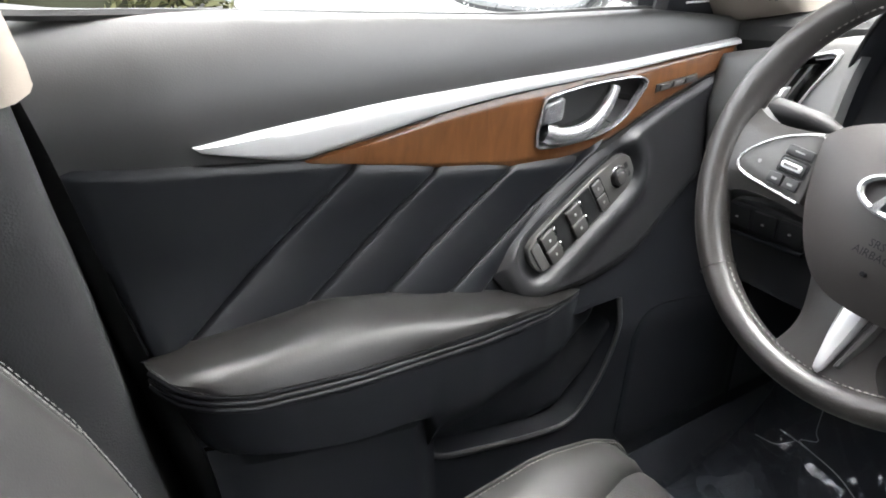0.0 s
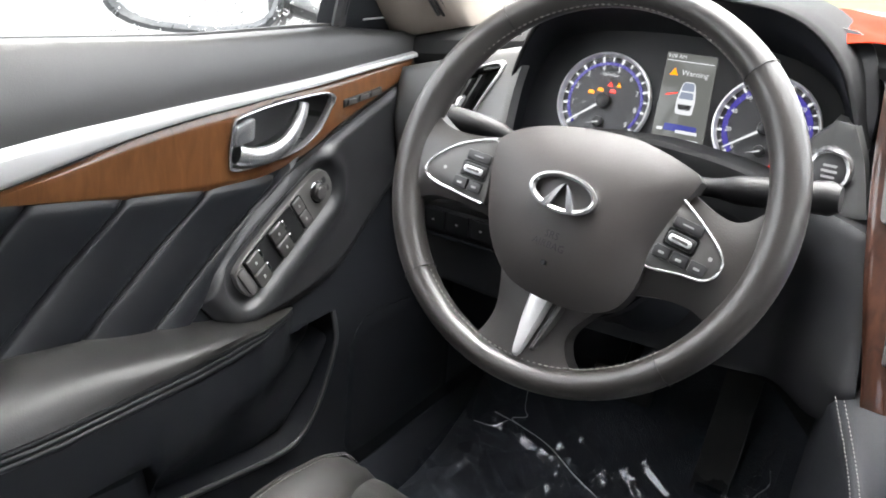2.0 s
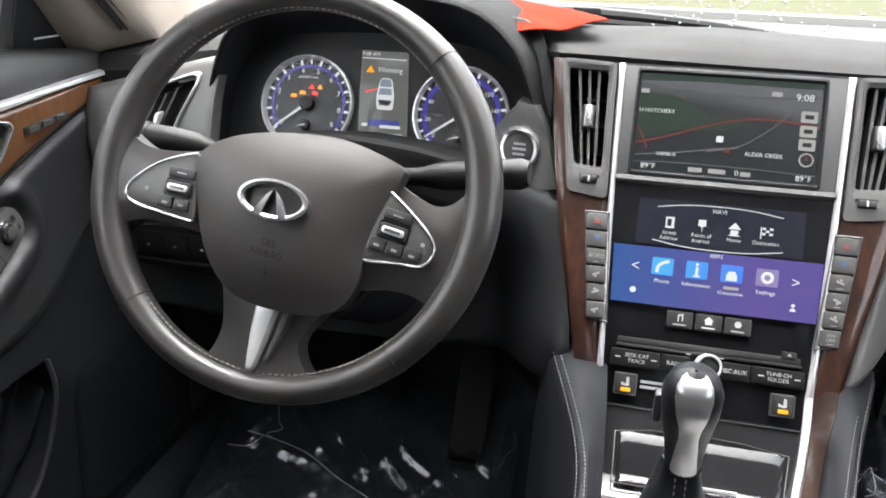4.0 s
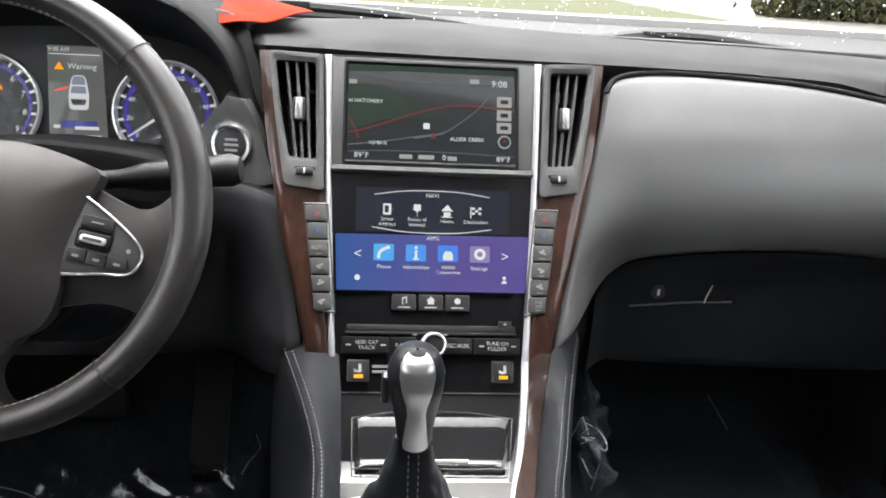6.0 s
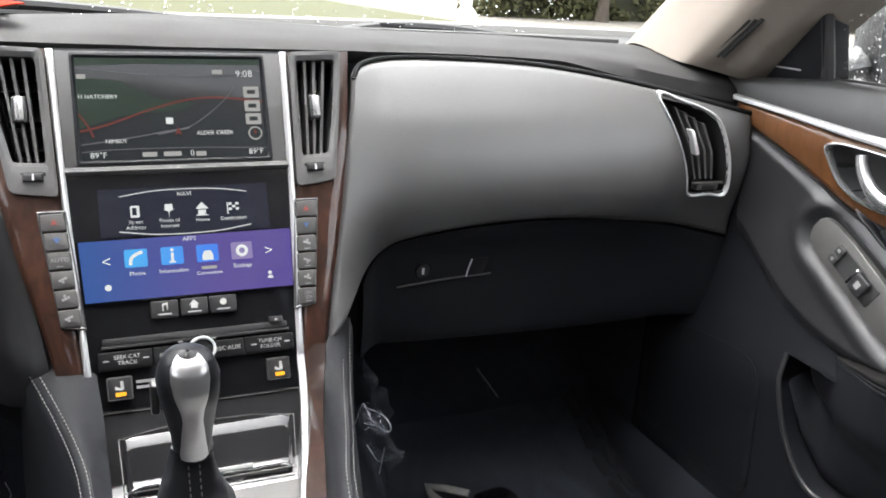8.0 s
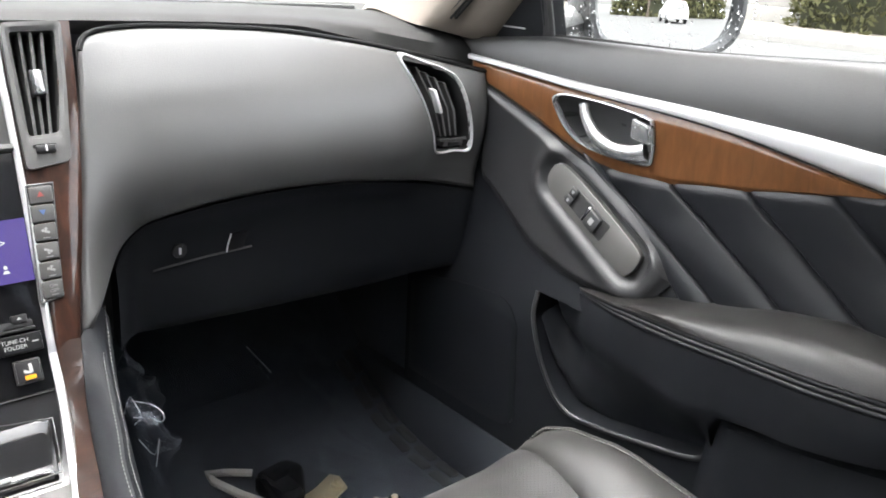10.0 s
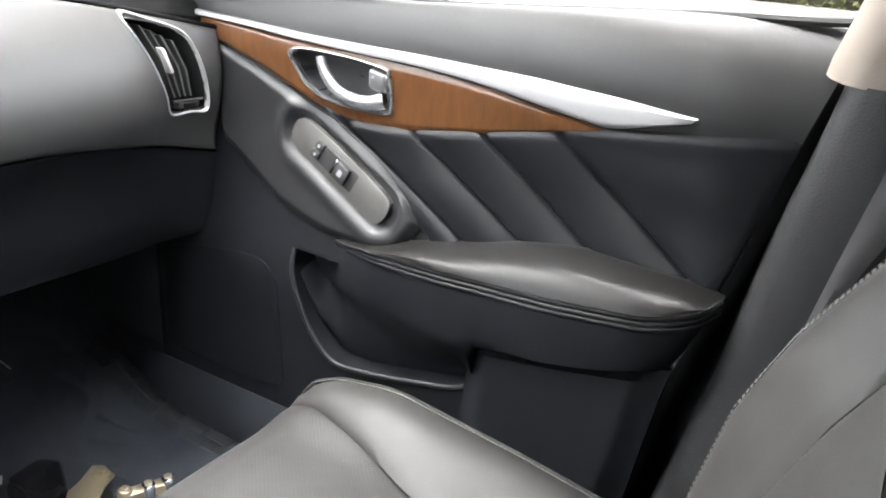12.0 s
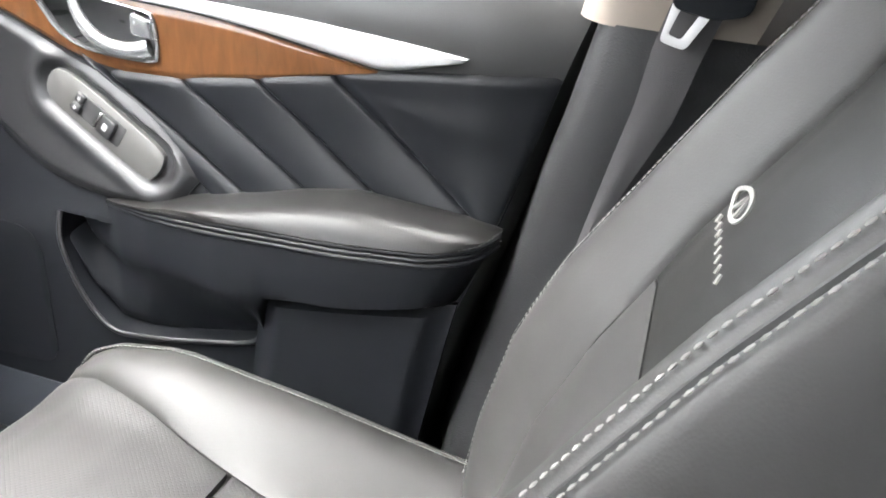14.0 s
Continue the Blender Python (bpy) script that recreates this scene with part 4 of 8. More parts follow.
plate("glove_latch", [(0.330, 0.499), (0.352, 0.500), (0.346, 0.479), (0.324, 0.477)], dash_at, CONTROLBLACK, glove, 0.002, 0.0055, 0.001, "small black latch recess")
part("latch_line", tube_bm([dash_at(x, z, 0.005) for x, z in spline([(0.237, 0.472), (0.30, 0.477), (0.357, 0.479)], 12)], 0.0012, 6), BUTTON, glove)
part("latch_edge", tube_bm([dash_at(x, z, 0.006) for x, z in ((0.330, 0.500), (0.326, 0.488), (0.324, 0.478))], 0.0009, 6), SATIN, glove)
lk = plate("glove_lock", disc(0.268, 0.490, 0.0085), dash_at, DARKBUTTON, glove, 0.002, 0.006, 0.001, "round black lock barrel")
plate("key_slot", rect(0.2665, 0.486, 0.2695, 0.494), dash_at, SATIN, lk, 0.006, 0.0066)
part("under_panel", grid_bm([[(x, dash_y(x, 0.40), 0.402) for x in np.linspace(0.15, 0.70, 20)], [(x, 1.0, 0.37) for x in np.linspace(0.15, 0.70, 20)], [(x, 1.34, 0.40) for x in np.linspace(0.15, 0.70, 20)]]), PLASTIC, dash)


def side_vent(s):
    def at(x, z, h):
        p = dash_at(x, z, h)
        return (s * p[0], p[1], p[2])
    v = part("side_vent", frame_bm(closed(VENT_R, 64), closed([tuple(np.array(p) * 0.94 + np.array((0.630, 0.625)) * 0.06) for p in VENT_R], 64), at, -0.004, 0.0105, 0.0085), SATIN, dash, "side air vent in a bright frame")
    ring = closed(VENT_R, 48)
    c = np.array((0.635, 0.625))
    part("vent_cavity", grid_bm([[at(*(c + (p - c) * k), d) for p in ring] for k, d in ((0.93, 0.004), (0.90, -0.02), (0.8, -0.04), (0.05, -0.042))], wrap=True), VENTBLACK, v)
    for k in range(4):
        f = 0.18 + 0.19 * k
        a = np.array((0.588, 0.684)) * (1 - f) + np.array((0.654, 0.650)) * f
        b = np.array((0.624, 0.588)) * (1 - f) + np.array((0.667, 0.588)) * f
        plate("vent_slat", [tuple(a + (-0.0015, 0)), tuple(a + (0.0015, 0)), tuple((a + b) / 2 + (0.004, 0)), tuple(b + (0.0015, 0)), tuple(b + (-0.0015, 0)), tuple((a + b) / 2 + (0.001, 0))], at, FRAMEGREY, v, -0.016, -0.001)
    plate("vent_tab", rounded([(0.614, 0.652), (0.619, 0.652), (0.627, 0.622), (0.622, 0.620)], 0.002), at, SATIN, v, -0.004, 0.007, 0.0015, "silver vent tab")
    plate("vent_wheel", rect(0.632, 0.574, 0.664, 0.582, 0.002), at, FRAMEGREY, v, -0.004, 0.006, 0.001)
    plate("wheel_grip", rect(0.640, 0.575, 0.657, 0.581, 0.002), at, DARKBUTTON, v, 0.004, 0.0085, 0.001)
    bars = [(0.626, 0.584), (0.670, 0.584)]
    part("vent_sill", tube_bm([at(x, z, 0.003) for x, z in bars], 0.002, 6), FRAMEGREY, v)


side_vent(1)
side_vent(-1)

# driver's side: end panel, lower panel, instrument hood
def left_at(x, z, h):
    return (-x, dash_y(x, z) - h, z)


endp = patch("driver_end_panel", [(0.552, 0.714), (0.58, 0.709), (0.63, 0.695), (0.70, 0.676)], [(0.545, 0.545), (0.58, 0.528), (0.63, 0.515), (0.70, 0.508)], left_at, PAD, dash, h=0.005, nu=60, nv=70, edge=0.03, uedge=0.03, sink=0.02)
bm = bmesh.new()
bm.from_mesh(endp.data)
bmesh.ops.delete(bm, geom=[v for v in bm.verts if inside(-v.co.x, v.co.z, hole)], context="VERTS")
bm.to_mesh(endp.data)
bm.free()
knee = patch("knee_panel", [(0.148, 0.600), (0.20, 0.612), (0.30, 0.622), (0.45, 0.615), (0.55, 0.545), (0.62, 0.517), (0.70, 0.508)], [(0.124, 0.455), (0.17, 0.42), (0.25, 0.402), (0.40, 0.395), (0.52, 0.395), (0.61, 0.40), (0.70, 0.42)], left_at, KNEESKIN, dash,
             h=0.004, nu=60, nv=30, edge=0.04, uedge=0.02, sink=0.04, label="black plastic panel below the steering column")
part("under_panel", grid_bm([[(-x, dash_y(x, 0.40), 0.402) for x in np.linspace(0.15, 0.70, 20)], [(-x, 1.0, 0.37) for x in np.linspace(0.15, 0.70, 20)], [(-x, 1.34, 0.40) for x in np.linspace(0.15, 0.70, 20)]]), PLASTIC, dash)
sw = part("switch_bank", box_bm(-0.660, 0.846, 0.474, -0.552, 0.88, 0.510, 0.004), CONTROLBLACK, dash, "small black switch bank")
part("switch_ledge", box_bm(-0.660, 0.842, 0.470, -0.552, 0.855, 0.475, 0.002), PLASTIC, sw)
for k in range(3):
    part("switch", box_bm(-0.655 + 0.035 * k, 0.843, 0.480, -0.624 + 0.035 * k, 0.855, 0.506, 0.003), CONTROLBLACK, sw)
    part("symbol", box_bm(-0.6425 + 0.035 * k, 0.8422, 0.4915, -0.6390 + 0.035 * k, 0.845, 0.4938), DIMMARK, sw)

# instrument binnacle
FACE = [(-0.548, 0.615), (-0.552, 0.660), (-0.544, 0.705), (-0.512, 0.730), (-0.44, 0.7405), (-0.372, 0.7425), (-0.30, 0.737), (-0.246, 0.722), (-0.214, 0.690), (-0.205, 0.64)]
RIM = [(-0.566, 0.600), (-0.562, 0.655), (-0.550, 0.700), (-0.533, 0.738), (-0.506, 0.762), (-0.45, 0.781), (-0.372, 0.788), (-0.30, 0.785), (-0.265, 0.777), (-0.240, 0.763), (-0.216, 0.738), (-0.202, 0.711), (-0.190, 0.684), (-0.178, 0.662)]
inner, rim = spline(FACE, 64), spline(RIM, 64)
rows = []
for t in np.linspace(0, 1, 8):
    rows.append([(a[0] * (1 - t) + b[0] * t, 0.945 - 0.077 * t - 0.25 * max(0, 0.70 - (a[1] * (1 - t) + b[1] * t)) * (1 - t), a[1] * (1 - t) + b[1] * t) for a, b in zip(inner, rim)])
for d, dy in ((0.001, -0.0030), (0.003, -0.0036), (0.0055, -0.001), (0.0070, 0.008), (0.0085, 0.045), (0.009, 0.11), (0.006, 0.19), (-0.008, 0.27)):
    ring = []
    for k, q in enumerate(rim):
        tng = rim[min(k + 1, 63)] - rim[max(k - 1, 0)]
        n = np.array((-tng[1], tng[0])) / np.linalg.norm(tng)
        w = d * (1 - 0.85 * ease((k - 54) / 9)) * (0.55 + 0.45 * ease((k - 2) / 14))
        ring.append((q[0] + n[0] * w, 0.868 + dy, q[1] + n[1] * w))
    rows.append(ring)
hood = part("instrument_hood", grid_bm(rows[7:]), HOODSKIN, dash, "arched grey-black hood over the instruments")
part("hood_lining", grid_bm(rows[:8]), PLASTIC, hood, "dark lining inside the hood")


def gauge_at(x, u, h):
    """On the leaning face of the instruments: x from its middle, u up."""
    return (-0.372 + x, 0.920 + 0.339 * u - 0.941 * h, 0.680 + 0.941 * u + 0.339 * h)


BLUE = lit("gauge_blue", (0.09, 0.075, 0.42), 0.15)
GLOW = lit("gauge_white", (0.95, 0.97, 1.0), 0.16)
AMBER = lit("amber_light", (1.0, 0.33, 0.0), 0.30)
REDLIGHT = lit("red_light", (1.0, 0.05, 0.03), 0.30)
cl = thing("instrument_cluster", "lit instrument cluster with two round dials and a display", "instrument cluster")
plate("face", rounded([(-0.21, -0.085), (-0.215, 0.03), (-0.18, 0.095), (0.17, 0.095), (0.195, 0.02), (0.19, -0.085)], 0.03), gauge_at, surface("cluster_face", (0.013, 0.0132, 0.0145), (0.018, 0.0182, 0.020), 0.45, relief=0), cl, -0.02, -0.002, 0.002)


# base lightened to stand in for glare on the cover lens
DIALFACE = surface("dial_face_with_glare", (0.034, 0.034, 0.036), (0.044, 0.044, 0.046), 0.4, relief=0)
DIALHUB = surface("dial_hub", (0.006, 0.006, 0.006), (0.009, 0.009, 0.009), 0.35, relief=0)


def dial(cx, cu, radius, labels, a0, a1, needle, blue):
    """A round dial: rim, blue ring, ticks, numerals from angle a0 to a1, and a needle."""
    d = part("dial", plate_bm(disc(cx, cu, radius - 0.002, 48), gauge_at, -0.004, 0.0005), DIALFACE, cl, "round dial with blue ring and white marks")
    part("dial_rim", frame_bm(disc(cx, cu, radius, 64), disc(cx, cu, radius - 0.0042, 64), gauge_at, 0, 0.0085, 0.002), SATIN, d, "bright dial rim")
    n = 48
    ar = [radians(a0 + 4 + (-36 - a0 - 4) * k / n) for k in range(n + 1)]
    part("blue_ring", grid_bm([[gauge_at(cx + r * math.cos(a), cu + r * math.sin(a), 0.0012) for a in ar] for r in (blue, 0.0455)]), BLUE, d)
    m = 2 * (len(labels) - 1)
    for k in range(m + 1):
        a = radians(a0 + (a1 - a0) * k / m)
        c, s_ = math.cos(a), math.sin(a)
        r0, r1, w = (0.0450, 0.0512, 0.0013) if k % 2 == 0 else (0.0462, 0.0508, 0.0009)
        part("scale_mark", plate_bm([(cx + c * r0 - s_ * w, cu + s_ * r0 + c * w), (cx + c * r0 + s_ * w, cu + s_ * r0 - c * w), (cx + c * r1 + s_ * w, cu + s_ * r1 - c * w), (cx + c * r1 - s_ * w, cu + s_ * r1 + c * w)], gauge_at, 0.0006, 0.0016), GLOW, d)
    for k, word in enumerate(labels):
        a = radians(a0 + (a1 - a0) * k / (len(labels) - 1))
        text("numeral", word, gauge_at, cx + 0.0385 * math.cos(a), cu + 0.0385 * math.sin(a), 0.0090 if len(labels) == 10 else 0.0070, GLOW, d, 0.0018)
    a = radians(a0 + (a1 - a0) * needle)
    c, s_ = math.cos(a), math.sin(a)
    nd = part("needle", plate_bm([(cx - s_ * 0.0015, cu + c * 0.0015), (cx + s_ * 0.0015, cu - c * 0.0015), (cx + c * 0.047 + s_ * 0.0006, cu + s_ * 0.047 - c * 0.0006), (cx + c * 0.047 - s_ * 0.0006, cu + s_ * 0.047 + c * 0.0006)], gauge_at, 0.005, 0.0065), GLOW, d, "white lit needle")
    part("needle_hub", plate_bm(disc(cx, cu, 0.0085), gauge_at, 0.002, 0.0095, 0.002), DIALHUB, nd)
    return d


tach = dial(-0.0876, -0.0190, 0.0555, "0 1 2 3 4 5 6 7 8 9".split(), 218, -36, 0.0, 0.0418)
speed = dial(0.0943, -0.0190, 0.0545, "0 20 40 60 80 100 120 140 160".split(), 220, -18, 0.02, 0.0395)
for cx, d in ((-0.0885, tach), (0.0935, speed)):
    sub = part("sub_dial", plate_bm(disc(cx, -0.0433, 0.0062), gauge_at, 0.0005, 0.0065, 0.001), DIALHUB, d)
    plate("sub_needle", [(cx - 0.013, -0.0475), (cx + 0.001, -0.0425), (cx + 0.001, -0.0442)], gauge_at, GLOW, sub, 0.0066, 0.0074)
text("caption", "x1000r/min", gauge_at, -0.0895, 0.0118, 0.0052, GLOW, tach, 0.0018)
for x, u, m, name in ((-0.106, -0.0104, AMBER, "a"), (-0.0955, -0.0065, AMBER, "b"), (-0.085, 0.0012, REDLIGHT, "c"), (-0.0750, 0.0015, AMBER, "d"), (-0.0805, -0.0064, REDLIGHT, "e")):
    w = 0.0037 if name != "d" else 0.0033
    sh_ = [(x - w, u - 0.0020), (x + w, u - 0.0020), (x + w, u + 0.0010), (x + 0.4 * w, u + 0.0022), (x - 0.6 * w, u + 0.0022), (x - w, u + 0.001)] if name in "abe" else [(x - w, u - 0.0026), (x + w, u - 0.0026), (x, u + 0.0032)]
    plate("warning_lamp", sh_, gauge_at, m, tach, 0.001, 0.0018)
for x, u, w in ((0.0745, -0.0545, 0.0018), (0.0800, -0.0575, 0.0030), (0.0860, -0.0560, 0.0018), (0.108, -0.0560, 0.0016)):
    plate("warning_lamp", rect(x - w, u - 0.0014, x + w, u + 0.0014, 0.0006), gauge_at, REDLIGHT, speed, 0.001, 0.0018)
INFO = lit("info_display", (0.30, 0.31, 0.29), 0.095)
inf = plate("info_display", [(-0.0235, -0.0530), (0.0345, -0.0530), (0.0262, 0.0470), (-0.0285, 0.0470)], gauge_at, INFO, cl, -0.002, 0.003, 0.0005, "lit grey information display")
plate("warning_sign", [(-0.0205, 0.0220), (-0.0110, 0.0220), (-0.0158, 0.0300)], gauge_at, AMBER, inf, 0.003, 0.0036)
text("caption", "Warning", gauge_at, 0.0075, 0.0255, 0.0084, GLOW, inf, 0.0036)
text("caption", "9:08 AM", gauge_at, -0.0165, 0.0425, 0.0062, GLOW, inf, 0.0036)
plate("text_bar", rect(-0.0265, 0.0376, 0.0255, 0.0384), gauge_at, GLOW, inf, 0.003, 0.0036)
# the display's small car, seen from above with its front to the top
CARBLUE = lit("display_car_blue", (0.42, 0.48, 0.62), 0.12)
body_pts = rounded([(-0.0042, -0.0195), (0.0150, -0.0195), (0.0152, -0.004), (0.0128, 0.008), (0.0105, 0.0165), (-0.0018, 0.0165), (-0.0040, 0.008), (-0.0056, -0.004)], 0.004)
carp = part("car_picture", plate_bm(body_pts, gauge_at, 0.003, 0.0036), GLOW, inf, "small white car picture on the display")
plate("car_bonnet", rounded([(-0.0030, 0.0065), (0.0116, 0.0065), (0.0098, 0.0152), (-0.0010, 0.0152)], 0.002), gauge_at, CARBLUE, carp, 0.0036, 0.0040)
plate("car_screen", rounded([(-0.0036, -0.0025), (0.0126, -0.0025), (0.0112, 0.0048), (-0.0022, 0.0048)], 0.0015), gauge_at, CARBLUE, carp, 0.0036, 0.0040)
plate("car_rear_window", rounded([(-0.0012, -0.0145), (0.0112, -0.0145), (0.0130, -0.0085), (-0.0032, -0.0085)], 0.0015), gauge_at, DIALFACE, carp, 0.0036, 0.0040)
plate("open_door", [(-0.0195, -0.0010), (-0.0185, 0.0010), (-0.0062, 0.0042), (-0.0062, 0.0028)], gauge_at, REDLIGHT, inf, 0.003, 0.0036)
plate("blue_band", rect(-0.0120, -0.0385, 0.0240, -0.0310, 0.001), gauge_at, lit("band_blue", (0.08, 0.10, 0.55), 0.12), inf, 0.003, 0.0035)
for x0, x1, u in ((0.002, 0.026, -0.0385), (0.004, 0.029, -0.0475), (-0.0195, -0.0130, -0.0375)):
    plate("text_bar", rect(x0, u - 0.0017, x1, u + 0.0017), gauge_at, GLOW, inf, 0.0036, 0.0040)

# cowl between the dials and the steering column
edge = spline([(-0.505, 0.634), (-0.44, 0.651), (-0.376, 0.656), (-0.327, 0.653), (-0.292, 0.649), (-0.259, 0.642), (-0.236, 0.632)], 40)
part("cluster_cowl", grid_bm([[(x, y, z + dz) for x, z in edge] for y, dz in ((0.895, -0.016), (0.850, -0.006), (0.812, -0.001), (0.803, -0.0004), (0.798, -0.003), (0.796, -0.010), (0.796, -0.045))]), HOODSKIN, dash, "black cowl below the dials")

# start button panel between the hood and the centre stack
def near_at(x, z, h):
    return (x, 0.862 - 0.35 * (0.66 - z) * (1 if z < 0.66 else 0) - h + 0.5 * max(0, -0.205 - x), z)


patch("start_panel", [(-0.190, 0.690), (-0.184, 0.678), (-0.174, 0.655), (-0.166, 0.630), (-0.160, 0.609)], [(-0.2080, 0.693), (-0.213, 0.684), (-0.228, 0.668), (-0.237, 0.650), (-0.243, 0.620), (-0.248, 0.594)], near_at, STARTSKIN, dash, h=0.002, nu=30, nv=20, edge=0.08, uedge=0.05, sink=0.03, label="grey-black panel round the start button")
stb = plate("start_button", disc(-0.2030, 0.6465, 0.0165, 32), near_at, DARKBUTTON, dash, 0.003, 0.010, 0.002, "round start button in a chrome ring")
part("button_ring", frame_bm(disc(-0.2030, 0.6465, 0.0222, 40), disc(-0.2030, 0.6465, 0.0165, 40), near_at, 0.002, 0.006, 0.011), HANDLE, stb, "chrome ring")
for k in range(3):
    plate("text_bar", rect(-0.2095 + 0.001 * abs(k - 1), 0.6405 + 0.0050 * k, -0.1945 - 0.001 * abs(k - 1), 0.6428 + 0.0050 * k, 0.001), near_at, DIMMARK, stb, 0.010, 0.0104)

# ---- centre stack ----
stack = thing("centre_stack", "centre stack with two screens, wood sides and silver strips", "centre console")
plate("stack_body", [(-0.108, -0.004), (0.108, -0.004), (0.093, 0.335), (-0.093, 0.335)], stack_at, PIANO, stack, -0.09, -0.002, 0.001, "glossy black stack face")
for s in (-1, 1):
    def at(x, b, h, s=s):
        return stack_at(s * x, b, h)
    patch("silver_strip", [(0.104, -0.002), (0.101, 0.12), (0.097, 0.21), (0.0925, 0.302)], [(0.1105, -0.002), (0.107, 0.12), (0.103, 0.21), (0.0985, 0.302)], at, SILVER, stack, h=0.005, nu=40, nv=6, edge=0.4, uedge=0.02, puff=0.002, label="narrow bright silver strip")
    wd = patch("wood_side", [(0.1115, -0.002), (0.1075, 0.12), (0.1035, 0.21), (0.099, 0.302)], [(0.176, -0.004), (0.165, 0.088), (0.147, 0.184), (0.131, 0.25), (0.121, 0.295)], at, DARKWOOD, stack, h=0.002, nu=80, nv=30, edge=0.12, uedge=0.02, sink=0.03, puff=0.0042, label="dark glossy wood side of the stack")
    vh = [(0.118, 0.008), (0.159, 0.006), (0.143, 0.104), (0.116, 0.110)]
    vp = part("air_vent", frame_bm(rounded([(0.1125, 0.000), (0.166, -0.002), (0.158, 0.06), (0.147, 0.132), (0.1075, 0.137), (0.110, 0.06)], 0.006), rounded([(0.119, 0.008), (0.159, 0.007), (0.152, 0.06), (0.143, 0.104), (0.116, 0.106), (0.1175, 0.06)], 0.004), at, -0.004, 0.0085, 0.006), FRAMEGREY, stack, "upright air vent in a grey frame")
    bm = bmesh.new()
    bm.from_mesh(wd.data)
    gone = []
    for v in bm.verts:
        b = (0.734 - v.co.z) / 0.899 + 0.0
        if inside(abs(v.co.x), b, vh):
            gone.append(v)
    bmesh.ops.delete(bm, geom=gone, context="VERTS")
    bm.to_mesh(wd.data)
    bm.free()
    ring = [np.array(p) for p in rounded([(0.118, 0.007), (0.160, 0.006), (0.144, 0.105), (0.115, 0.107)], 0.004)]
    c = np.mean(ring, axis=0)
    part("vent_cavity", grid_bm([[at(*(c + (p - c) * k), d) for p in ring] for k, d in ((1.0, 0.004), (0.99, -0.03), (0.9, -0.05), (0.05, -0.05))], wrap=True), VENTBLACK, vp)
    for k in range(3):
        f = 0.25 + 0.25 * k
        xa, xb = 0.119 + 0.039 * f, 0.1165 + 0.026 * f
        plate("vent_slat", [(xa - 0.0013, 0.008), (xa + 0.0013, 0.008), (xb + 0.0013, 0.106), (xb - 0.0013, 0.106)], at, FRAMEGREY, vp, -0.018, 0.002)
    for k in range(3):
        b = 0.03 + 0.028 * k
        plate("back_blade", [(0.1175, b), (0.156 - 0.16 * b, b), (0.156 - 0.16 * b, b + 0.002), (0.1175, b + 0.002)], at, VENTBLACK, vp, -0.045, -0.022)
    xt = 0.1345
    vt = plate("vent_tab", rect(xt - 0.0062, 0.044, xt + 0.0060, 0.068, 0.002), at, DARKBUTTON, vp, -0.004, 0.007, 0.0015, "black vent tab with a bright face")
    plate("tab_face", rect(xt - 0.0040, 0.0445, xt + 0.0040, 0.0675, 0.0030), at, HANDLE, vt, 0.005, 0.0095, 0.002, "bright silver tab face")
    plate("vent_plate", [(0.1105, 0.109), (0.146, 0.107), (0.145, 0.128), (0.1095, 0.133)], at, FRAMEGREY, vp, 0.000, 0.0075, 0.001)
    plate("vent_wheel", rect(0.1165, 0.1140, 0.1375, 0.1240, 0.002), at, CONTROLBLACK, vp, 0.006, 0.0085, 0.0006)
    plate("wheel_grip", rect(0.1185, 0.1155, 0.1355, 0.1225, 0.0015), at, DARKBUTTON, vp, 0.007, 0.0120, 0.002)
    plate("wheel_mark", rect(0.1262, 0.1160, 0.1278, 0.1220), at, SATIN, vp, 0.0118, 0.0124)
    for x in (0.1135, 0.1405):
        plate("symbol", rect(x - 0.0018, 0.1165, x + 0.0018, 0.1195), at, DIMMARK, vp, 0.0075, 0.0079)
    # climate buttons
    colx = lambda b: 0.1045 - (b - 0.15) * 0.075
    for k in range(6):
        b0 = 0.152 + k * 0.0172
        x0 = colx(b0)
        btn = plate("climate_button", rounded([(x0, b0), (x0 + 0.0205 - 0.0006 * k, b0), (x0 + 0.0195 - 0.0006 * k, b0 + 0.0160), (x0 - 0.0012, b0 + 0.0160)], 0.0022), at, BUTTON, stack, 0.002, 0.0085, 0.0012, "grey climate button")
        xc = x0 + 0.009
        if k == 0:
            plate("symbol", [(xc - 0.003, b0 + 0.010), (xc + 0.003, b0 + 0.010), (xc, b0 + 0.005)], at, principled("red_print", (0.22, 0.03, 0.025), 0.6)[0] if "red_print" not in MATS else MATS["red_print"], btn, 0.0085, 0.0089)
        elif k == 1:
            plate("symbol", [(xc - 0.003, b0 + 0.005), (xc + 0.003, b0 + 0.005), (xc, b0 + 0.010)], at, principled("blue_print", (0.04, 0.09, 0.22), 0.6)[0] if "blue_print" not in MATS else MATS["blue_print"], btn, 0.0085, 0.0089)
        elif k == 2 and s < 0:
            text("word", "AUTO", stack_up, s * xc, -(b0 + 0.0075), 0.0055, DIMMARK, btn, 0.0090)
        elif k == 5 and s > 0:
            text("word", "ON\nOFF", stack_up, s * xc, -(b0 + 0.0075), 0.0045, DIMMARK, btn, 0.0090)
        else:
            part("symbol", join([plate_bm(disc(xc + dx * 0.8, b0 + 0.0075 + dy * 0.8, 0.0013, 8), at, 0.0085, 0.0090) for dx, dy in ((0, 0), (0.0028, 0.0012), (-0.0028, -0.0012), (0.0, 0.003) if k % 2 else (0.001, -0.003))]), DIMMARK, btn)
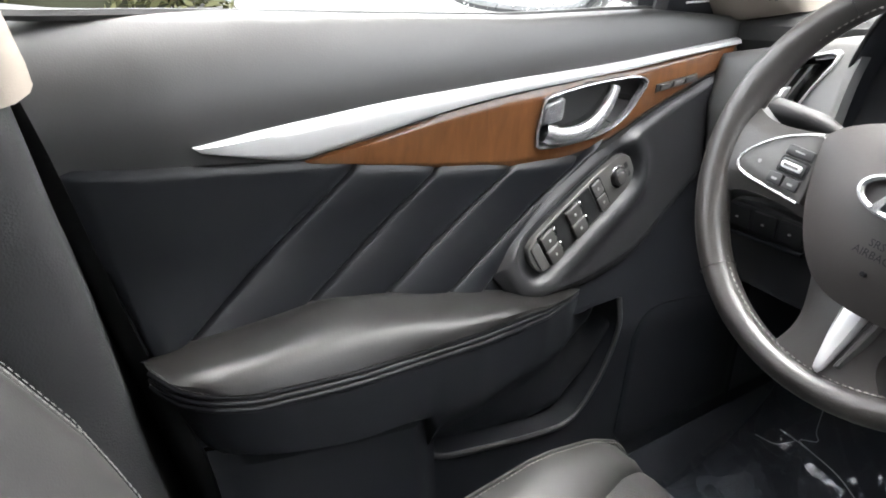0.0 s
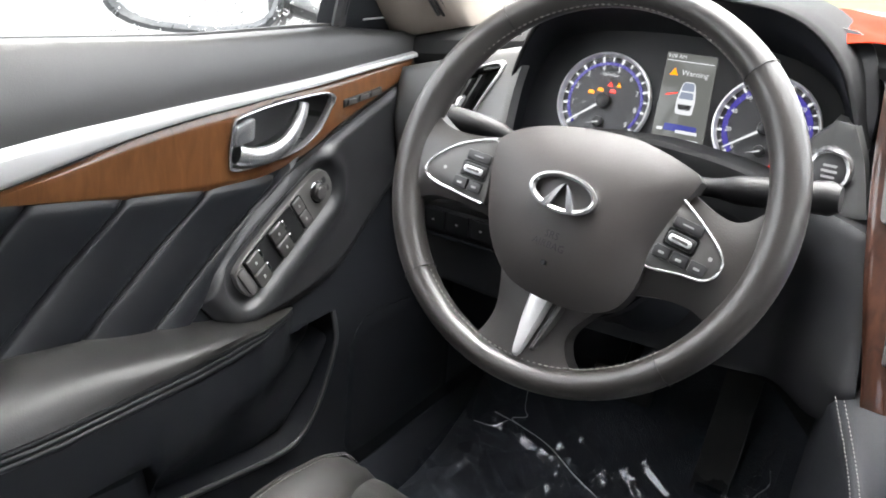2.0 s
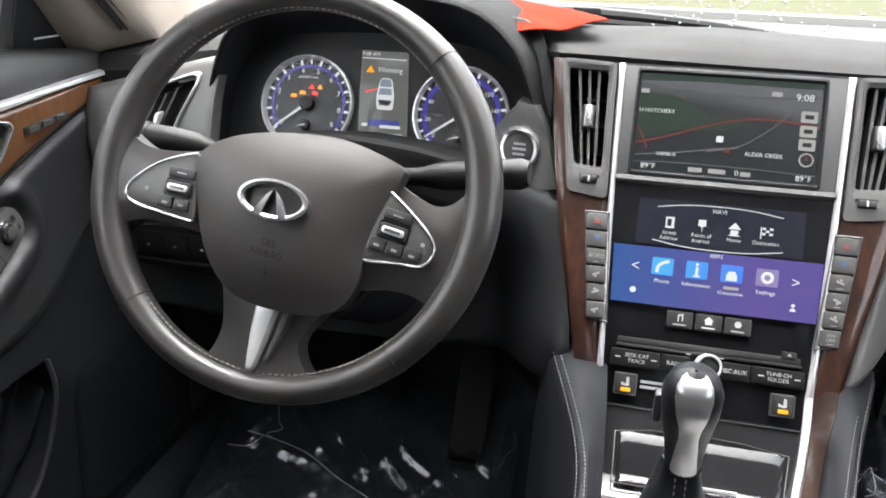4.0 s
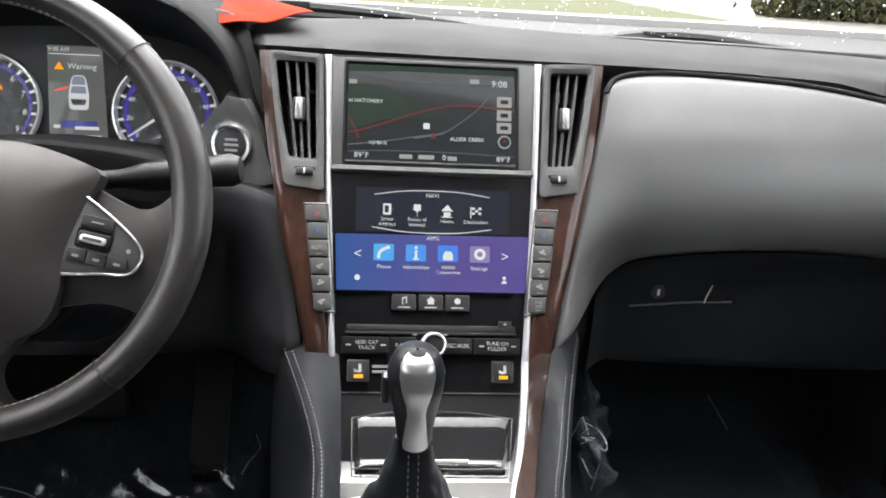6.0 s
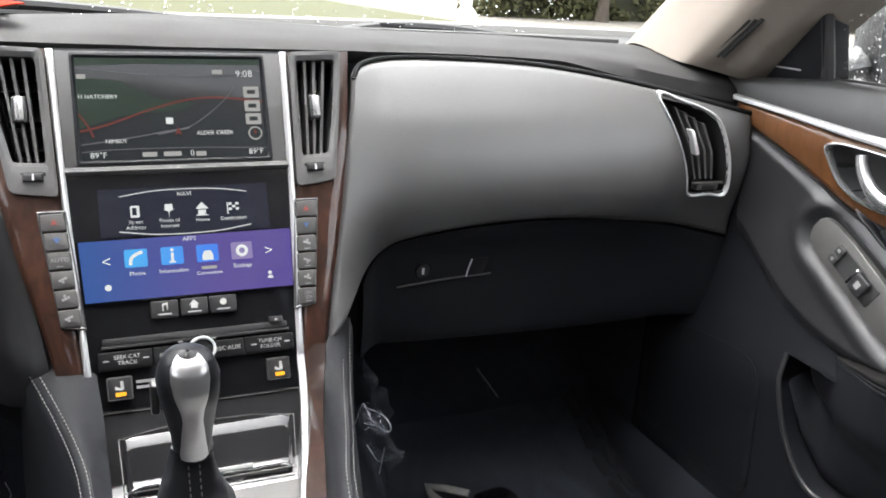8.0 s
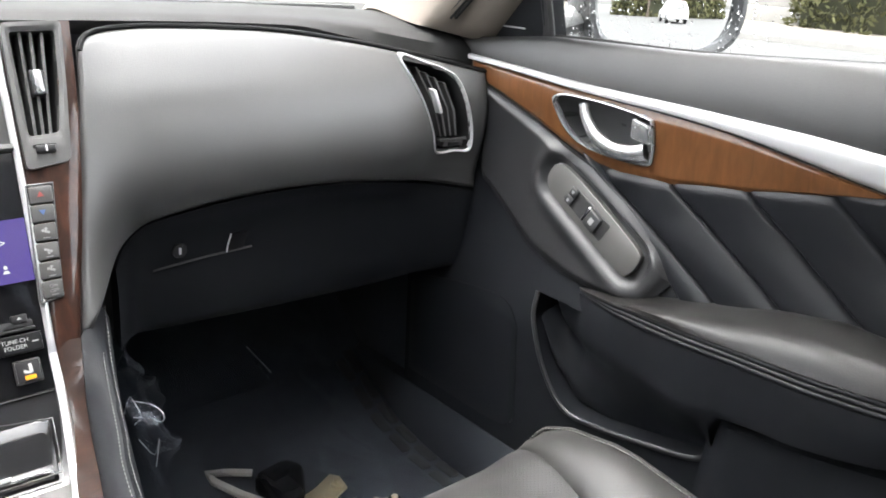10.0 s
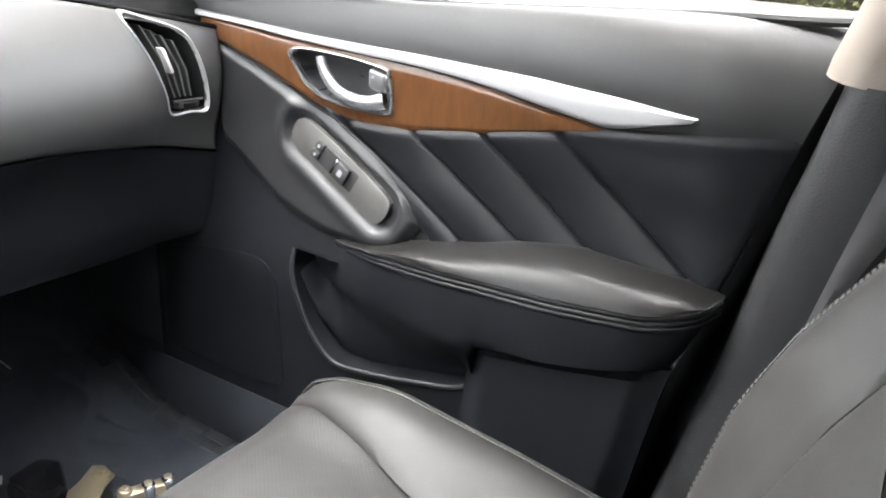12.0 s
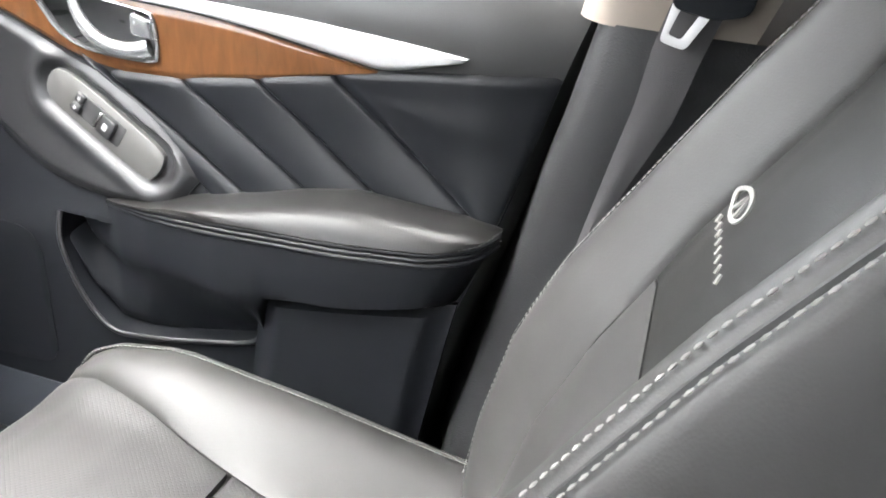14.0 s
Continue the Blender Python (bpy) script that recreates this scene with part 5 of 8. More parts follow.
        if k == 2 or (k in (3, 4, 5) and s > 0):
            plate("lamp_bar", rect(xc - 0.003, b0 + 0.0128, xc + 0.003, b0 + 0.0136), at, DIMMARK, btn, 0.0085, 0.0088)
    part("button_surround", frame_bm([(colx(0.148) - 0.002, 0.1495), (colx(0.148) + 0.0225, 0.1495), (colx(0.258) + 0.0175, 0.2545), (colx(0.258) - 0.003, 0.2575)], [(colx(0.152) - 0.0005, 0.1515), (colx(0.152) + 0.0208, 0.1515), (colx(0.255) + 0.0165, 0.2535), (colx(0.255) - 0.002, 0.2552)], at, 0.001, 0.0070), FRAMEGREY, stack)

# upper screen
plate("screen_frame", [(-0.104, -0.001), (0.104, -0.001), (0.101, 0.114), (-0.101, 0.114)], stack_at, FRAMEGREY, stack, -0.004, 0.0, 0.001, "dark grey screen surround")
SCREEN1 = lit("map_screen", (0.026, 0.031, 0.036), 0.17)
scr = plate("navigation_screen", rect(-0.087, 0.006, 0.083, 0.104, 0.002), stack_at, SCREEN1, stack, -0.002, 0.001, 0.0004, "lit navigation screen with a dark map")
part("screen_bezel", frame_bm(rect(-0.091, 0.002, 0.087, 0.109, 0.003), rect(-0.087, 0.006, 0.083, 0.104, 0.003), stack_at, -0.001, 0.003, 0.001), PLASTIC, scr)
GREENMAP = lit("map_green", (0.022, 0.046, 0.030), 0.20)
ROADRED = lit("map_road_red", (0.32, 0.06, 0.04), 0.12)
ROADGREY = lit("map_road_grey", (0.30, 0.30, 0.33), 0.10)
UI = lit("screen_white", (0.86, 0.90, 0.88), 0.22)
UIKEY = lit("screen_key", (0.42, 0.42, 0.40), 0.22)
plate("map_wood", [(-0.0868, 0.025), (-0.05, 0.028), (-0.02, 0.045), (0.02, 0.05), (0.0, 0.058), (-0.05, 0.062), (-0.0868, 0.074)], stack_at, GREENMAP, scr, 0.001, 0.0013)
plate("map_wood", [(-0.0868, 0.0065), (0.0828, 0.0065), (0.0828, 0.012), (-0.03, 0.0115), (-0.0868, 0.014)], stack_at, GREENMAP, scr, 0.001, 0.0013)


def ribbon(name, pts, w, mat, parent, place, h):
    p = spline(pts, 24)
    rows = [[], []]
    for k in range(len(p)):
        t = p[min(k + 1, len(p) - 1)] - p[max(k - 1, 0)]
        nrm = np.array((-t[1], t[0])) / (np.linalg.norm(t) + 1e-9) * w / 2
        rows[0].append(place(*(p[k] + nrm), h))
        rows[1].append(place(*(p[k] - nrm), h))
    return part(name, grid_bm(rows), mat, parent)


ribbon("map_road", [(-0.0865, 0.0765), (-0.0674, 0.0719), (-0.0454, 0.0643), (-0.0231, 0.0561), (0.0052, 0.0480), (0.0281, 0.0450), (0.050, 0.0455), (0.0825, 0.0490)], 0.0020, ROADRED, scr, stack_at, 0.0016)
ribbon("map_road", [(-0.0865, 0.060), (-0.080, 0.070), (-0.075, 0.082)], 0.0018, ROADRED, scr, stack_at, 0.0016)
ribbon("map_road", [(-0.0865, 0.0892), (-0.0454, 0.0837), (-0.0119, 0.0776), (0.0108, 0.0734), (0.0309, 0.060), (0.047, 0.046), (0.056, 0.034)], 0.0011, ROADGREY, scr, stack_at, 0.0018)
ribbon("map_rule", [(-0.0865, 0.096), (-0.05, 0.094), (0.02, 0.094), (0.0825, 0.096)], 0.0008, ROADGREY, scr, stack_at, 0.0018)
plate("map_route", [(-0.0190, 0.0796), (0.0105, 0.0735), (0.0108, 0.0752), (-0.0186, 0.0812)], stack_at, ROADGREY, scr, 0.0018, 0.0021)
ribbon("map_rule", [(-0.0865, 0.016), (-0.04, 0.021), (0.0, 0.0235), (0.05, 0.0225), (0.0825, 0.018)], 0.0006, ROADGREY, scr, stack_at, 0.0018)
plate("map_arrow", [(-0.0035, 0.0815), (0.0, 0.0735), (0.0035, 0.0815), (0.0, 0.0798)], stack_at, ROADRED, scr, 0.0018, 0.0022)
plate("map_sign", rect(-0.0105, 0.0645, -0.0040, 0.0705, 0.001), stack_at, UI, scr, 0.0018, 0.0022)
for word, x, b, sz, al in (("9:08", 0.0665, 0.0215, 0.0098, "CENTER"), ("89\u00b0F", -0.072, 0.0995, 0.0078, "CENTER"), ("89\u00b0F", 0.0715, 0.0995, 0.0078, "CENTER"), ("ALDER CREEK", 0.034, 0.080, 0.0056, "CENTER"), ("NIMBUS", -0.056, 0.0865, 0.0052, "CENTER"), ("H HATCHERY", -0.086, 0.044, 0.0056, "LEFT"), ("0", 0.011, 0.0995, 0.0078, "CENTER")):
    text("map_word", word, stack_up, x, -b, sz, UI, scr, 0.0022, al)
for x0, x1, b in ((-0.034, -0.021, 0.0995), (-0.015, 0.001, 0.0995), (0.0145, 0.024, 0.1000), (-0.086, -0.078, 0.0245), (0.036, 0.046, 0.0195)):
    plate("text_bar", rect(x0, b - 0.0022, x1, b + 0.0022, 0.0008), stack_at, UIKEY, scr, 0.0018, 0.0022)
for b in (0.0395, 0.0535, 0.0665):
    k_ = plate("screen_key", rect(0.0645, b - 0.0055, 0.0795, b + 0.0055, 0.0012), stack_at, UIKEY, scr, 0.001, 0.0018)
    plate("key_mark", rect(0.068, b - 0.002, 0.076, b + 0.002, 0.001), stack_at, SCREEN1, k_, 0.0018, 0.0021)
cp = plate("compass", disc(0.0725, 0.081, 0.0068), stack_at, UIKEY, scr, 0.001, 0.0018)
plate("compass_face", disc(0.0725, 0.081, 0.0053), stack_at, SCREEN1, cp, 0.0018, 0.0021)
plate("compass_needle", [(0.0708, 0.0815), (0.0725, 0.0765), (0.0742, 0.0815)], stack_at, ROADRED, cp, 0.0021, 0.0024)
part("stack_ledge", grid_bm([[stack_at(x, b, h) for x in np.linspace(-0.1015, 0.1015, 12)] for b, h in ((0.109, -0.001), (0.1105, 0.004), (0.1145, 0.005), (0.1165, 0.003), (0.1175, -0.003))]), FRAMEGREY, stack, "grey ledge between the screens")

# lower touch screen
NAVY = lit("menu_navy", (0.014, 0.016, 0.040), 0.15)


def gradient(name, c0, c1, strength, x0, x1):
    m, n, l, b = principled(name, (0.01, 0.01, 0.01), 0.12)
    geo = n.new("ShaderNodeTexCoord")
    sep = n.new("ShaderNodeSeparateXYZ")
    l.new(geo.outputs["Object"], sep.inputs[0])
    mr = n.new("ShaderNodeMapRange")
    mr.inputs[1].default_value, mr.inputs[2].default_value = x0, x1
    l.new(sep.outputs[0], mr.inputs[0])
    ramp = n.new("ShaderNodeValToRGB")
    ramp.color_ramp.elements[0].color, ramp.color_ramp.elements[1].color = (*c0, 1), (*c1, 1)
    l.new(mr.outputs[0], ramp.inputs[0])
    l.new(ramp.outputs[0], b.inputs["Emission Color"])
    b.inputs["Emission Strength"].default_value = strength
    return m


MENU = gradient("menu_blue_violet", (0.020, 0.070, 0.26), (0.080, 0.055, 0.24), 0.30, -0.09, 0.03)
low = plate("touch_screen", [(-0.1005, 0.118), (0.1005, 0.118), (0.0955, 0.236), (-0.0955, 0.236)], stack_at, PIANO, stack, -0.003, 0.0005, 0.0004, "lit blue and violet touch screen menu")
plate("menu_upper", rect(-0.076, 0.131, 0.078, 0.176, 0.001), stack_at, NAVY, low, 0.0, 0.0010)
plate("menu_lower", [(-0.0955, 0.1785), (0.0975, 0.1775), (0.0950, 0.234), (-0.0930, 0.234)], stack_at, MENU, low, 0.0, 0.0010)
ribbon("menu_arc", [(-0.058, 0.1385), (-0.03, 0.1345), (0.0, 0.1335), (0.03, 0.1345), (0.058, 0.1385)], 0.0009, UI, low, stack_at, 0.0014)
ribbon("menu_arc", [(-0.060, 0.171), (-0.03, 0.1752), (0.0, 0.1762), (0.03, 0.1752), (0.060, 0.171)], 0.0009, UI, low, stack_at, 0.0016)
for word, x, b, sz in (("NAVI", 0.0, 0.1385, 0.0058), ("APPS", 0.001, 0.1815, 0.0058), ("Street\nAddress", -0.045, 0.1655, 0.0052), ("Points of\nInterest", -0.015, 0.1655, 0.0052), ("Home", 0.015, 0.164, 0.0052), ("Destination", 0.044, 0.164, 0.0052), ("Phone", -0.047, 0.2105, 0.0056), ("Information", -0.015, 0.2105, 0.0056), ("Connection", 0.017, 0.2150, 0.0050), ("Settings", 0.048, 0.2105, 0.0056), ("<", -0.073, 0.1985, 0.014), (">", 0.074, 0.1985, 0.014)):
    text("menu_word", word, stack_up, x, -b, sz, UI, low, 0.0018)
plate("text_bar", rect(0.010, 0.2085, 0.024, 0.2115), stack_at, UIKEY, low, 0.001, 0.0018)
icon = [plate_bm(rect(-0.049, 0.1475, -0.041, 0.1585, 0.001), stack_at, 0.001, 0.0018)]
part("menu_icon", join(icon), UI, low)
plate("icon_inner", rect(-0.0475, 0.1495, -0.0435, 0.1565), stack_at, NAVY, low, 0.0018, 0.0021)
part("menu_icon", join([plate_bm(rect(-0.0185, 0.1475, -0.0115, 0.1525), stack_at, 0.001, 0.0018), plate_bm([(-0.020, 0.1525), (-0.010, 0.1525), (-0.0145, 0.1545), (-0.015, 0.160), (-0.0155, 0.1545)], stack_at, 0.001, 0.0018)]), UI, low)
part("menu_icon", join([plate_bm([(0.009, 0.1535), (0.015, 0.147), (0.021, 0.1535)], stack_at, 0.001, 0.0018), plate_bm(rect(0.0115, 0.1545, 0.0185, 0.158), stack_at, 0.001, 0.0018), plate_bm([(0.009, 0.160), (0.014, 0.157), (0.021, 0.160)], stack_at, 0.001, 0.0018)]), UI, low)
part("menu_icon", join([plate_bm(rect(0.0385, 0.1485, 0.0395, 0.160), stack_at, 0.001, 0.0018)] + [plate_bm(rect(0.0400 + 0.0033 * i, 0.1490 + 0.0025 * j, 0.0430 + 0.0033 * i, 0.1512 + 0.0025 * j), stack_at, 0.001, 0.0018) for i in range(3) for j in range(3) if (i + j) % 2 == 0]), UI, low)
TILE = gradient("tile_blue", (0.05, 0.30, 0.62), (0.04, 0.16, 0.60), 0.35, -0.05, 0.02)
TILE2 = lit("tile_violet", (0.22, 0.18, 0.36), 0.3)
for k, x in enumerate((-0.0475, -0.0155, 0.0165, 0.0485)):
    tl = plate("app_tile", rect(x - 0.0100, 0.1880, x + 0.0100, 0.2045, 0.0015), stack_at, TILE if k < 3 else TILE2, low, 0.0008, 0.0020)
    if k == 0:
        ribbon("app_mark", [(x - 0.005, 0.2025), (x - 0.004, 0.1965), (x + 0.001, 0.1925), (x + 0.006, 0.1910)], 0.003, UI, tl, stack_at, 0.0024)
    elif k == 1:
        part("app_mark", join([plate_bm(disc(x, 0.191, 0.0015, 10), stack_at, 0.002, 0.0024), plate_bm(rect(x - 0.0013, 0.1935, x + 0.0013, 0.2025), stack_at, 0.002, 0.0024), plate_bm(rect(x - 0.003, 0.2015, x + 0.003, 0.203), stack_at, 0.002, 0.00245)]), UI, tl)
    elif k == 2:
        plate("app_mark", [(x - 0.005, 0.203), (x + 0.005, 0.203), (x + 0.005, 0.198), (x + 0.003, 0.194), (x - 0.003, 0.194), (x - 0.005, 0.198)], stack_at, UI, tl, 0.002, 0.0024)
    else:
        part("app_mark", frame_bm(disc(x, 0.1963, 0.0058, 16), disc(x, 0.1963, 0.0028, 16), stack_at, 0.002, 0.0024), UI, tl)
plate("corner_mark", disc(-0.073, 0.2215, 0.003, 12), stack_at, UI, low, 0.001, 0.0016)
part("corner_mark", join([plate_bm(disc(0.0735, 0.2195, 0.0018, 10), stack_at, 0.001, 0.0016), plate_bm([(0.0705, 0.2250), (0.0765, 0.2250), (0.0750, 0.2222), (0.0720, 0.2222)], stack_at, 0.001, 0.0016)]), UI, low)

# keys, disc slot, radio row, seat heaters
for k, x in enumerate((-0.0265, 0.0, 0.0265)):
    kb = plate("menu_key", rect(x - 0.0122, 0.2375, x + 0.0122, 0.2535, 0.0018), stack_at, DARKBUTTON, stack, -0.002, 0.0035, 0.001, "small black menu key")
    mark = [[(x - 0.002, 0.2475), (x - 0.002, 0.2405), (x + 0.003, 0.2395), (x + 0.003, 0.2465), (x + 0.0018, 0.2465), (x + 0.0018, 0.2415), (x - 0.0008, 0.2420), (x - 0.0008, 0.2475)],
            [(x - 0.0045, 0.2435), (x, 0.2392), (x + 0.0045, 0.2435), (x + 0.003, 0.2435), (x + 0.003, 0.2470), (x - 0.003, 0.2470), (x - 0.003, 0.2435)], disc(x, 0.2435, 0.0032, 8)][k]
    plate("key_mark", mark, stack_at, MARK, kb, 0.0035, 0.0039)
    plate("key_mark", rect(x - 0.006, 0.2495, x + 0.006, 0.2508), stack_at, MARK, kb, 0.0035, 0.0039)
slot = plate("disc_slot", rect(-0.082, 0.2675, 0.085, 0.2735, 0.002), stack_at, VENTBLACK, stack, -0.0015, 0.0012, 0.0005, "dark disc slot")
part("slot_lip", tube_bm([stack_at(x, 0.2755, 0.001) for x in np.linspace(-0.083, 0.086, 12)], 0.0016, 6), DARKBUTTON, slot)
ej = plate("eject_key", rect(0.068, 0.2625, 0.081, 0.2690, 0.001), stack_at, DARKBUTTON, stack, -0.001, 0.0025, 0.0006, "small eject key")
plate("key_mark", [(0.0725, 0.2665), (0.0765, 0.2665), (0.0745, 0.2640)], stack_at, MARK, ej, 0.0025, 0.0028)
for word, x, sz, x0, x1 in (("SEEK\u00b7CAT\nTRACK", -0.062, 0.0052, -0.0865, -0.0405), ("RADIO", -0.0255, 0.0058, -0.0395, -0.0135), ("DISC\u00b7AUX", 0.0255, 0.0058, 0.0135, 0.0415), ("TUNE\u00b7CH\nFOLDER", 0.0665, 0.0052, 0.0425, 0.0890)):
    rb = plate("radio_key", rect(x0, 0.2795, x1, 0.2960, 0.0015), stack_at, CONTROLBLACK, stack, -0.002, 0.0042, 0.0012, "black radio key")
    text("key_word", word, stack_up, x, -0.2875, sz, MARK, rb, 0.0048)
for x in (-0.080, -0.046, 0.051, 0.083):
    plate("arrow_mark", [(x - 0.0025, 0.2868), (x + 0.0025, 0.2868), (x + 0.0025, 0.2880), (x - 0.0025, 0.2880)], stack_at, MARK, stack, 0.0040, 0.0047)
vk = part("volume_knob", plate_bm(disc(0.003, 0.2860, 0.0098, 32), stack_at, 0.0, 0.0165, 0.002), DARKBUTTON, stack, "round volume knob with a chrome ring")
part("knob_ring", frame_bm(disc(0.003, 0.2860, 0.0122, 40), disc(0.003, 0.2860, 0.0094, 40), stack_at, 0.0, 0.0150, 0.0185), SILVER, vk, "bright ring")
for x in (-0.015, 0.015):
    plate("symbol", rect(x - 0.002, 0.2760, x + 0.002, 0.2775), stack_at, DIMMARK, stack, -0.0015, 0.0026)
HEAT = lit("heater_amber", (1.0, 0.40, 0.02), 0.40)
for x in (-0.070, 0.0725):
    hb = plate("seat_heater_key", rect(x - 0.0098, 0.3030, x + 0.0098, 0.3220, 0.0012), stack_at, DARKBUTTON, stack, -0.002, 0.0042, 0.001, "seat heater key with an amber light")
    part("key_frame", frame_bm(rect(x - 0.0108, 0.3020, x + 0.0108, 0.3230, 0.0015), rect(x - 0.0098, 0.3030, x + 0.0098, 0.3220, 0.0015), stack_at, -0.002, 0.0034), BUTTON, hb)
    part("seat_mark", join([plate_bm([(x + 0.0005, 0.3060), (x + 0.003, 0.3060), (x + 0.0035, 0.3135), (x + 0.0005, 0.3145)], stack_at, 0.0042, 0.0046), plate_bm([(x - 0.004, 0.3105), (x + 0.001, 0.3125), (x + 0.001, 0.3145), (x - 0.004, 0.3135)], stack_at, 0.0042, 0.0046)]), MARK, hb)
    plate("heater_lamp", rounded([(x - 0.004, 0.3160), (x + 0.005, 0.3160), (x + 0.005, 0.3195), (x - 0.004, 0.3195)], 0.001), stack_at, HEAT, hb, 0.0042, 0.0048)
for b in (0.3085, 0.3135):
    plate("text_bar", rect(-0.056, b - 0.0013, -0.034, b + 0.0013), stack_at, DIMMARK, stack, -0.0015, 0.0004)
part("stack_line", tube_bm([stack_at(x, 0.334, 0.0) for x in np.linspace(-0.090, 0.093, 12)], 0.0006, 6), PLATE, stack)

# ---- tunnel console ----
console = thing("tunnel_console", "black tunnel console with glossy lid and stitched leather sides", "console")
CTOP = [(0.735, 0.437), (0.728, 0.430), (0.70, 0.406), (0.675, 0.385), (0.655, 0.378), (0.60, 0.373), (0.45, 0.369), (0.30, 0.367)]


def top_z(y):
    return interp(y, *sorted(CTOP))


def top_at(x, y, h):
    return (x, y, top_z(y) + h)


rows = [[(x, y, z + (0 if abs(x) < 0.094 else -0.02)) for x in (-0.10, -0.086, -0.06, 0, 0.06, 0.092, 0.10)] for y, z in spline(CTOP, 30)]
cut_row = next(k for k, r in enumerate(rows) if r[0][1] < 0.672)
part("console_top", grid_bm(rows[cut_row:]), BUTTON, console, "satin grey console top")
part("console_front", grid_bm(rows[:cut_row + 1]), LIDGLOSS, console, "glossy black console front round the tray lid")
lid = patch("tray_lid", [(-0.072, 0.712), (-0.0715, 0.69), (-0.071, 0.669)], [(0.0775, 0.712), (0.0745, 0.69), (0.0705, 0.668)], top_at, LIDGLOSS, console, h=0.004, nu=20, nv=24, edge=0.03, uedge=0.05, extra=lambda u, v: 0.0040 * u + 0.0011 * math.sin(2 * math.pi * u), label="closed glossy black tray lid")
edge_pts = [(-0.0735, 0.667), (-0.0745, 0.709), (-0.04, 0.7135), (0.0, 0.7145), (0.04, 0.7135), (0.0805, 0.709), (0.0735, 0.666), (-0.0735, 0.667)]
part("lid_line", tube_bm([top_at(x, y, 0.0045 + 0.004 * (0.712 - y) / 0.044) for x, y in edge_pts], 0.0005, 6), PLATE, lid, "bright edge of the lid")
plate("lid_grip", rect(0.004, 0.6745, 0.036, 0.6760, 0.0006), top_at, SATIN, lid, 0.005, 0.0095, 0.001, "silver finger grip")
for s in (-1, 1):
    if s < 0:
        inner_ = [(0.0885, 0.746, 0.466), (0.085, 0.70, 0.448), (0.084, 0.668, 0.440), (0.082, 0.572, 0.437), (0.082, 0.30, 0.437)]
        outer_ = [(0.150, 0.785, 0.468), (0.121, 0.691, 0.452), (0.106, 0.62, 0.450), (0.101, 0.56, 0.449), (0.099, 0.45, 0.448), (0.099, 0.30, 0.448)]
    else:
        inner_ = [(0.122, 0.748, 0.470), (0.104, 0.686, 0.428), (0.080, 0.585, 0.420), (0.066, 0.53, 0.420), (0.055, 0.45, 0.42), (0.05, 0.30, 0.42)]
        outer_ = [(0.158, 0.790, 0.474), (0.136, 0.714, 0.445), (0.111, 0.619, 0.440), (0.094, 0.557, 0.440), (0.083, 0.48, 0.44), (0.08, 0.30, 0.44)]
    strip_ = [(0.092, 0.745, 0.464), (0.0905, 0.722, 0.430), (0.084, 0.69, 0.408), (0.076, 0.655, 0.404), (0.064, 0.608, 0.403), (0.050, 0.55, 0.403), (0.03, 0.45, 0.403)]
    a, b = spline(inner_, 40), spline(outer_, 40)
    rows = []
    for k in range(40):
        p, q = Vector(a[k]), Vector(b[k])
        low_ = Vector((0.150 + 0.02 * (1 - k / 39), q.y + 0.005, 0.05))
        r = [p + Vector((0, 0, -0.03)), p, p.lerp(q, 0.25) + Vector((0, 0, 0.006)), p.lerp(q, 0.6) + Vector((0, 0, 0.008)), p.lerp(q, 0.88) + Vector((0, 0, 0.004)), q, q + Vector((0.004, 0, -0.012)), q.lerp(low_, 0.3) + Vector((0.004, 0, 0)), q.lerp(low_, 0.7), low_]
        rows.append([(s * v.x, v.y, v.z) for v in r])
    sp = part("console_side", grid_bm(rows), GLOVESKIN, console, "black leather console side")
    for off in (0.0, 0.0065):
        line = [(s * (b[k][0] + 0.001 - off), b[k][1], b[k][2] + 0.0025 + off * 0.35) for k in range(40)]
        stitches("stitching", line, CONSOLESTITCH, sp, 0.0036, 0.0020, 0.0005, label="pale double stitching")
    if s > 0:
        rows = []
        for k in range(40):
            p, q = a[k], np.array(spline(strip_, 40)[k])
            rows.append([(q[0] + 0.007, q[1], q[2] - 0.02), (q[0] + 0.007, q[1], q[2] + 0.001), (q[0] * 0.5 + p[0] * 0.5 + 0.003, q[1], (q[2] + p[2]) / 2 + 0.004), (p[0] - 0.0005, p[1], p[2] + 0.001), (p[0], p[1], p[2] - 0.02)])
        part("wood_rail", grid_bm(rows), RAILWOOD, console, "dark glossy wood rail")
        q = spline(strip_, 40)
        part("silver_rail", grid_bm([[(v[0] + d, v[1], v[2] + h) for d, h in ((0, -0.02), (0, 0.001), (0.002, 0.004), (0.005, 0.004), (0.007, 0.001), (0.007, -0.02))] for v in q]), SILVER, console, "narrow bright silver rail")
# gear lever
gear = thing("gear_lever", "black leather gear lever with a silver front and stitched gaiter", "gear lever")


def lever_rows(path, widths, depths, n=20):
    rows = []
    for p, w, d in zip(path, widths, depths):
        rows.append([(p[0] + w * math.cos(2 * math.pi * k / n), p[1] + d * math.sin(2 * math.pi * k / n), p[2] + 0.25 * d * math.sin(2 * math.pi * k / n)) for k in range(n)])
    return rows


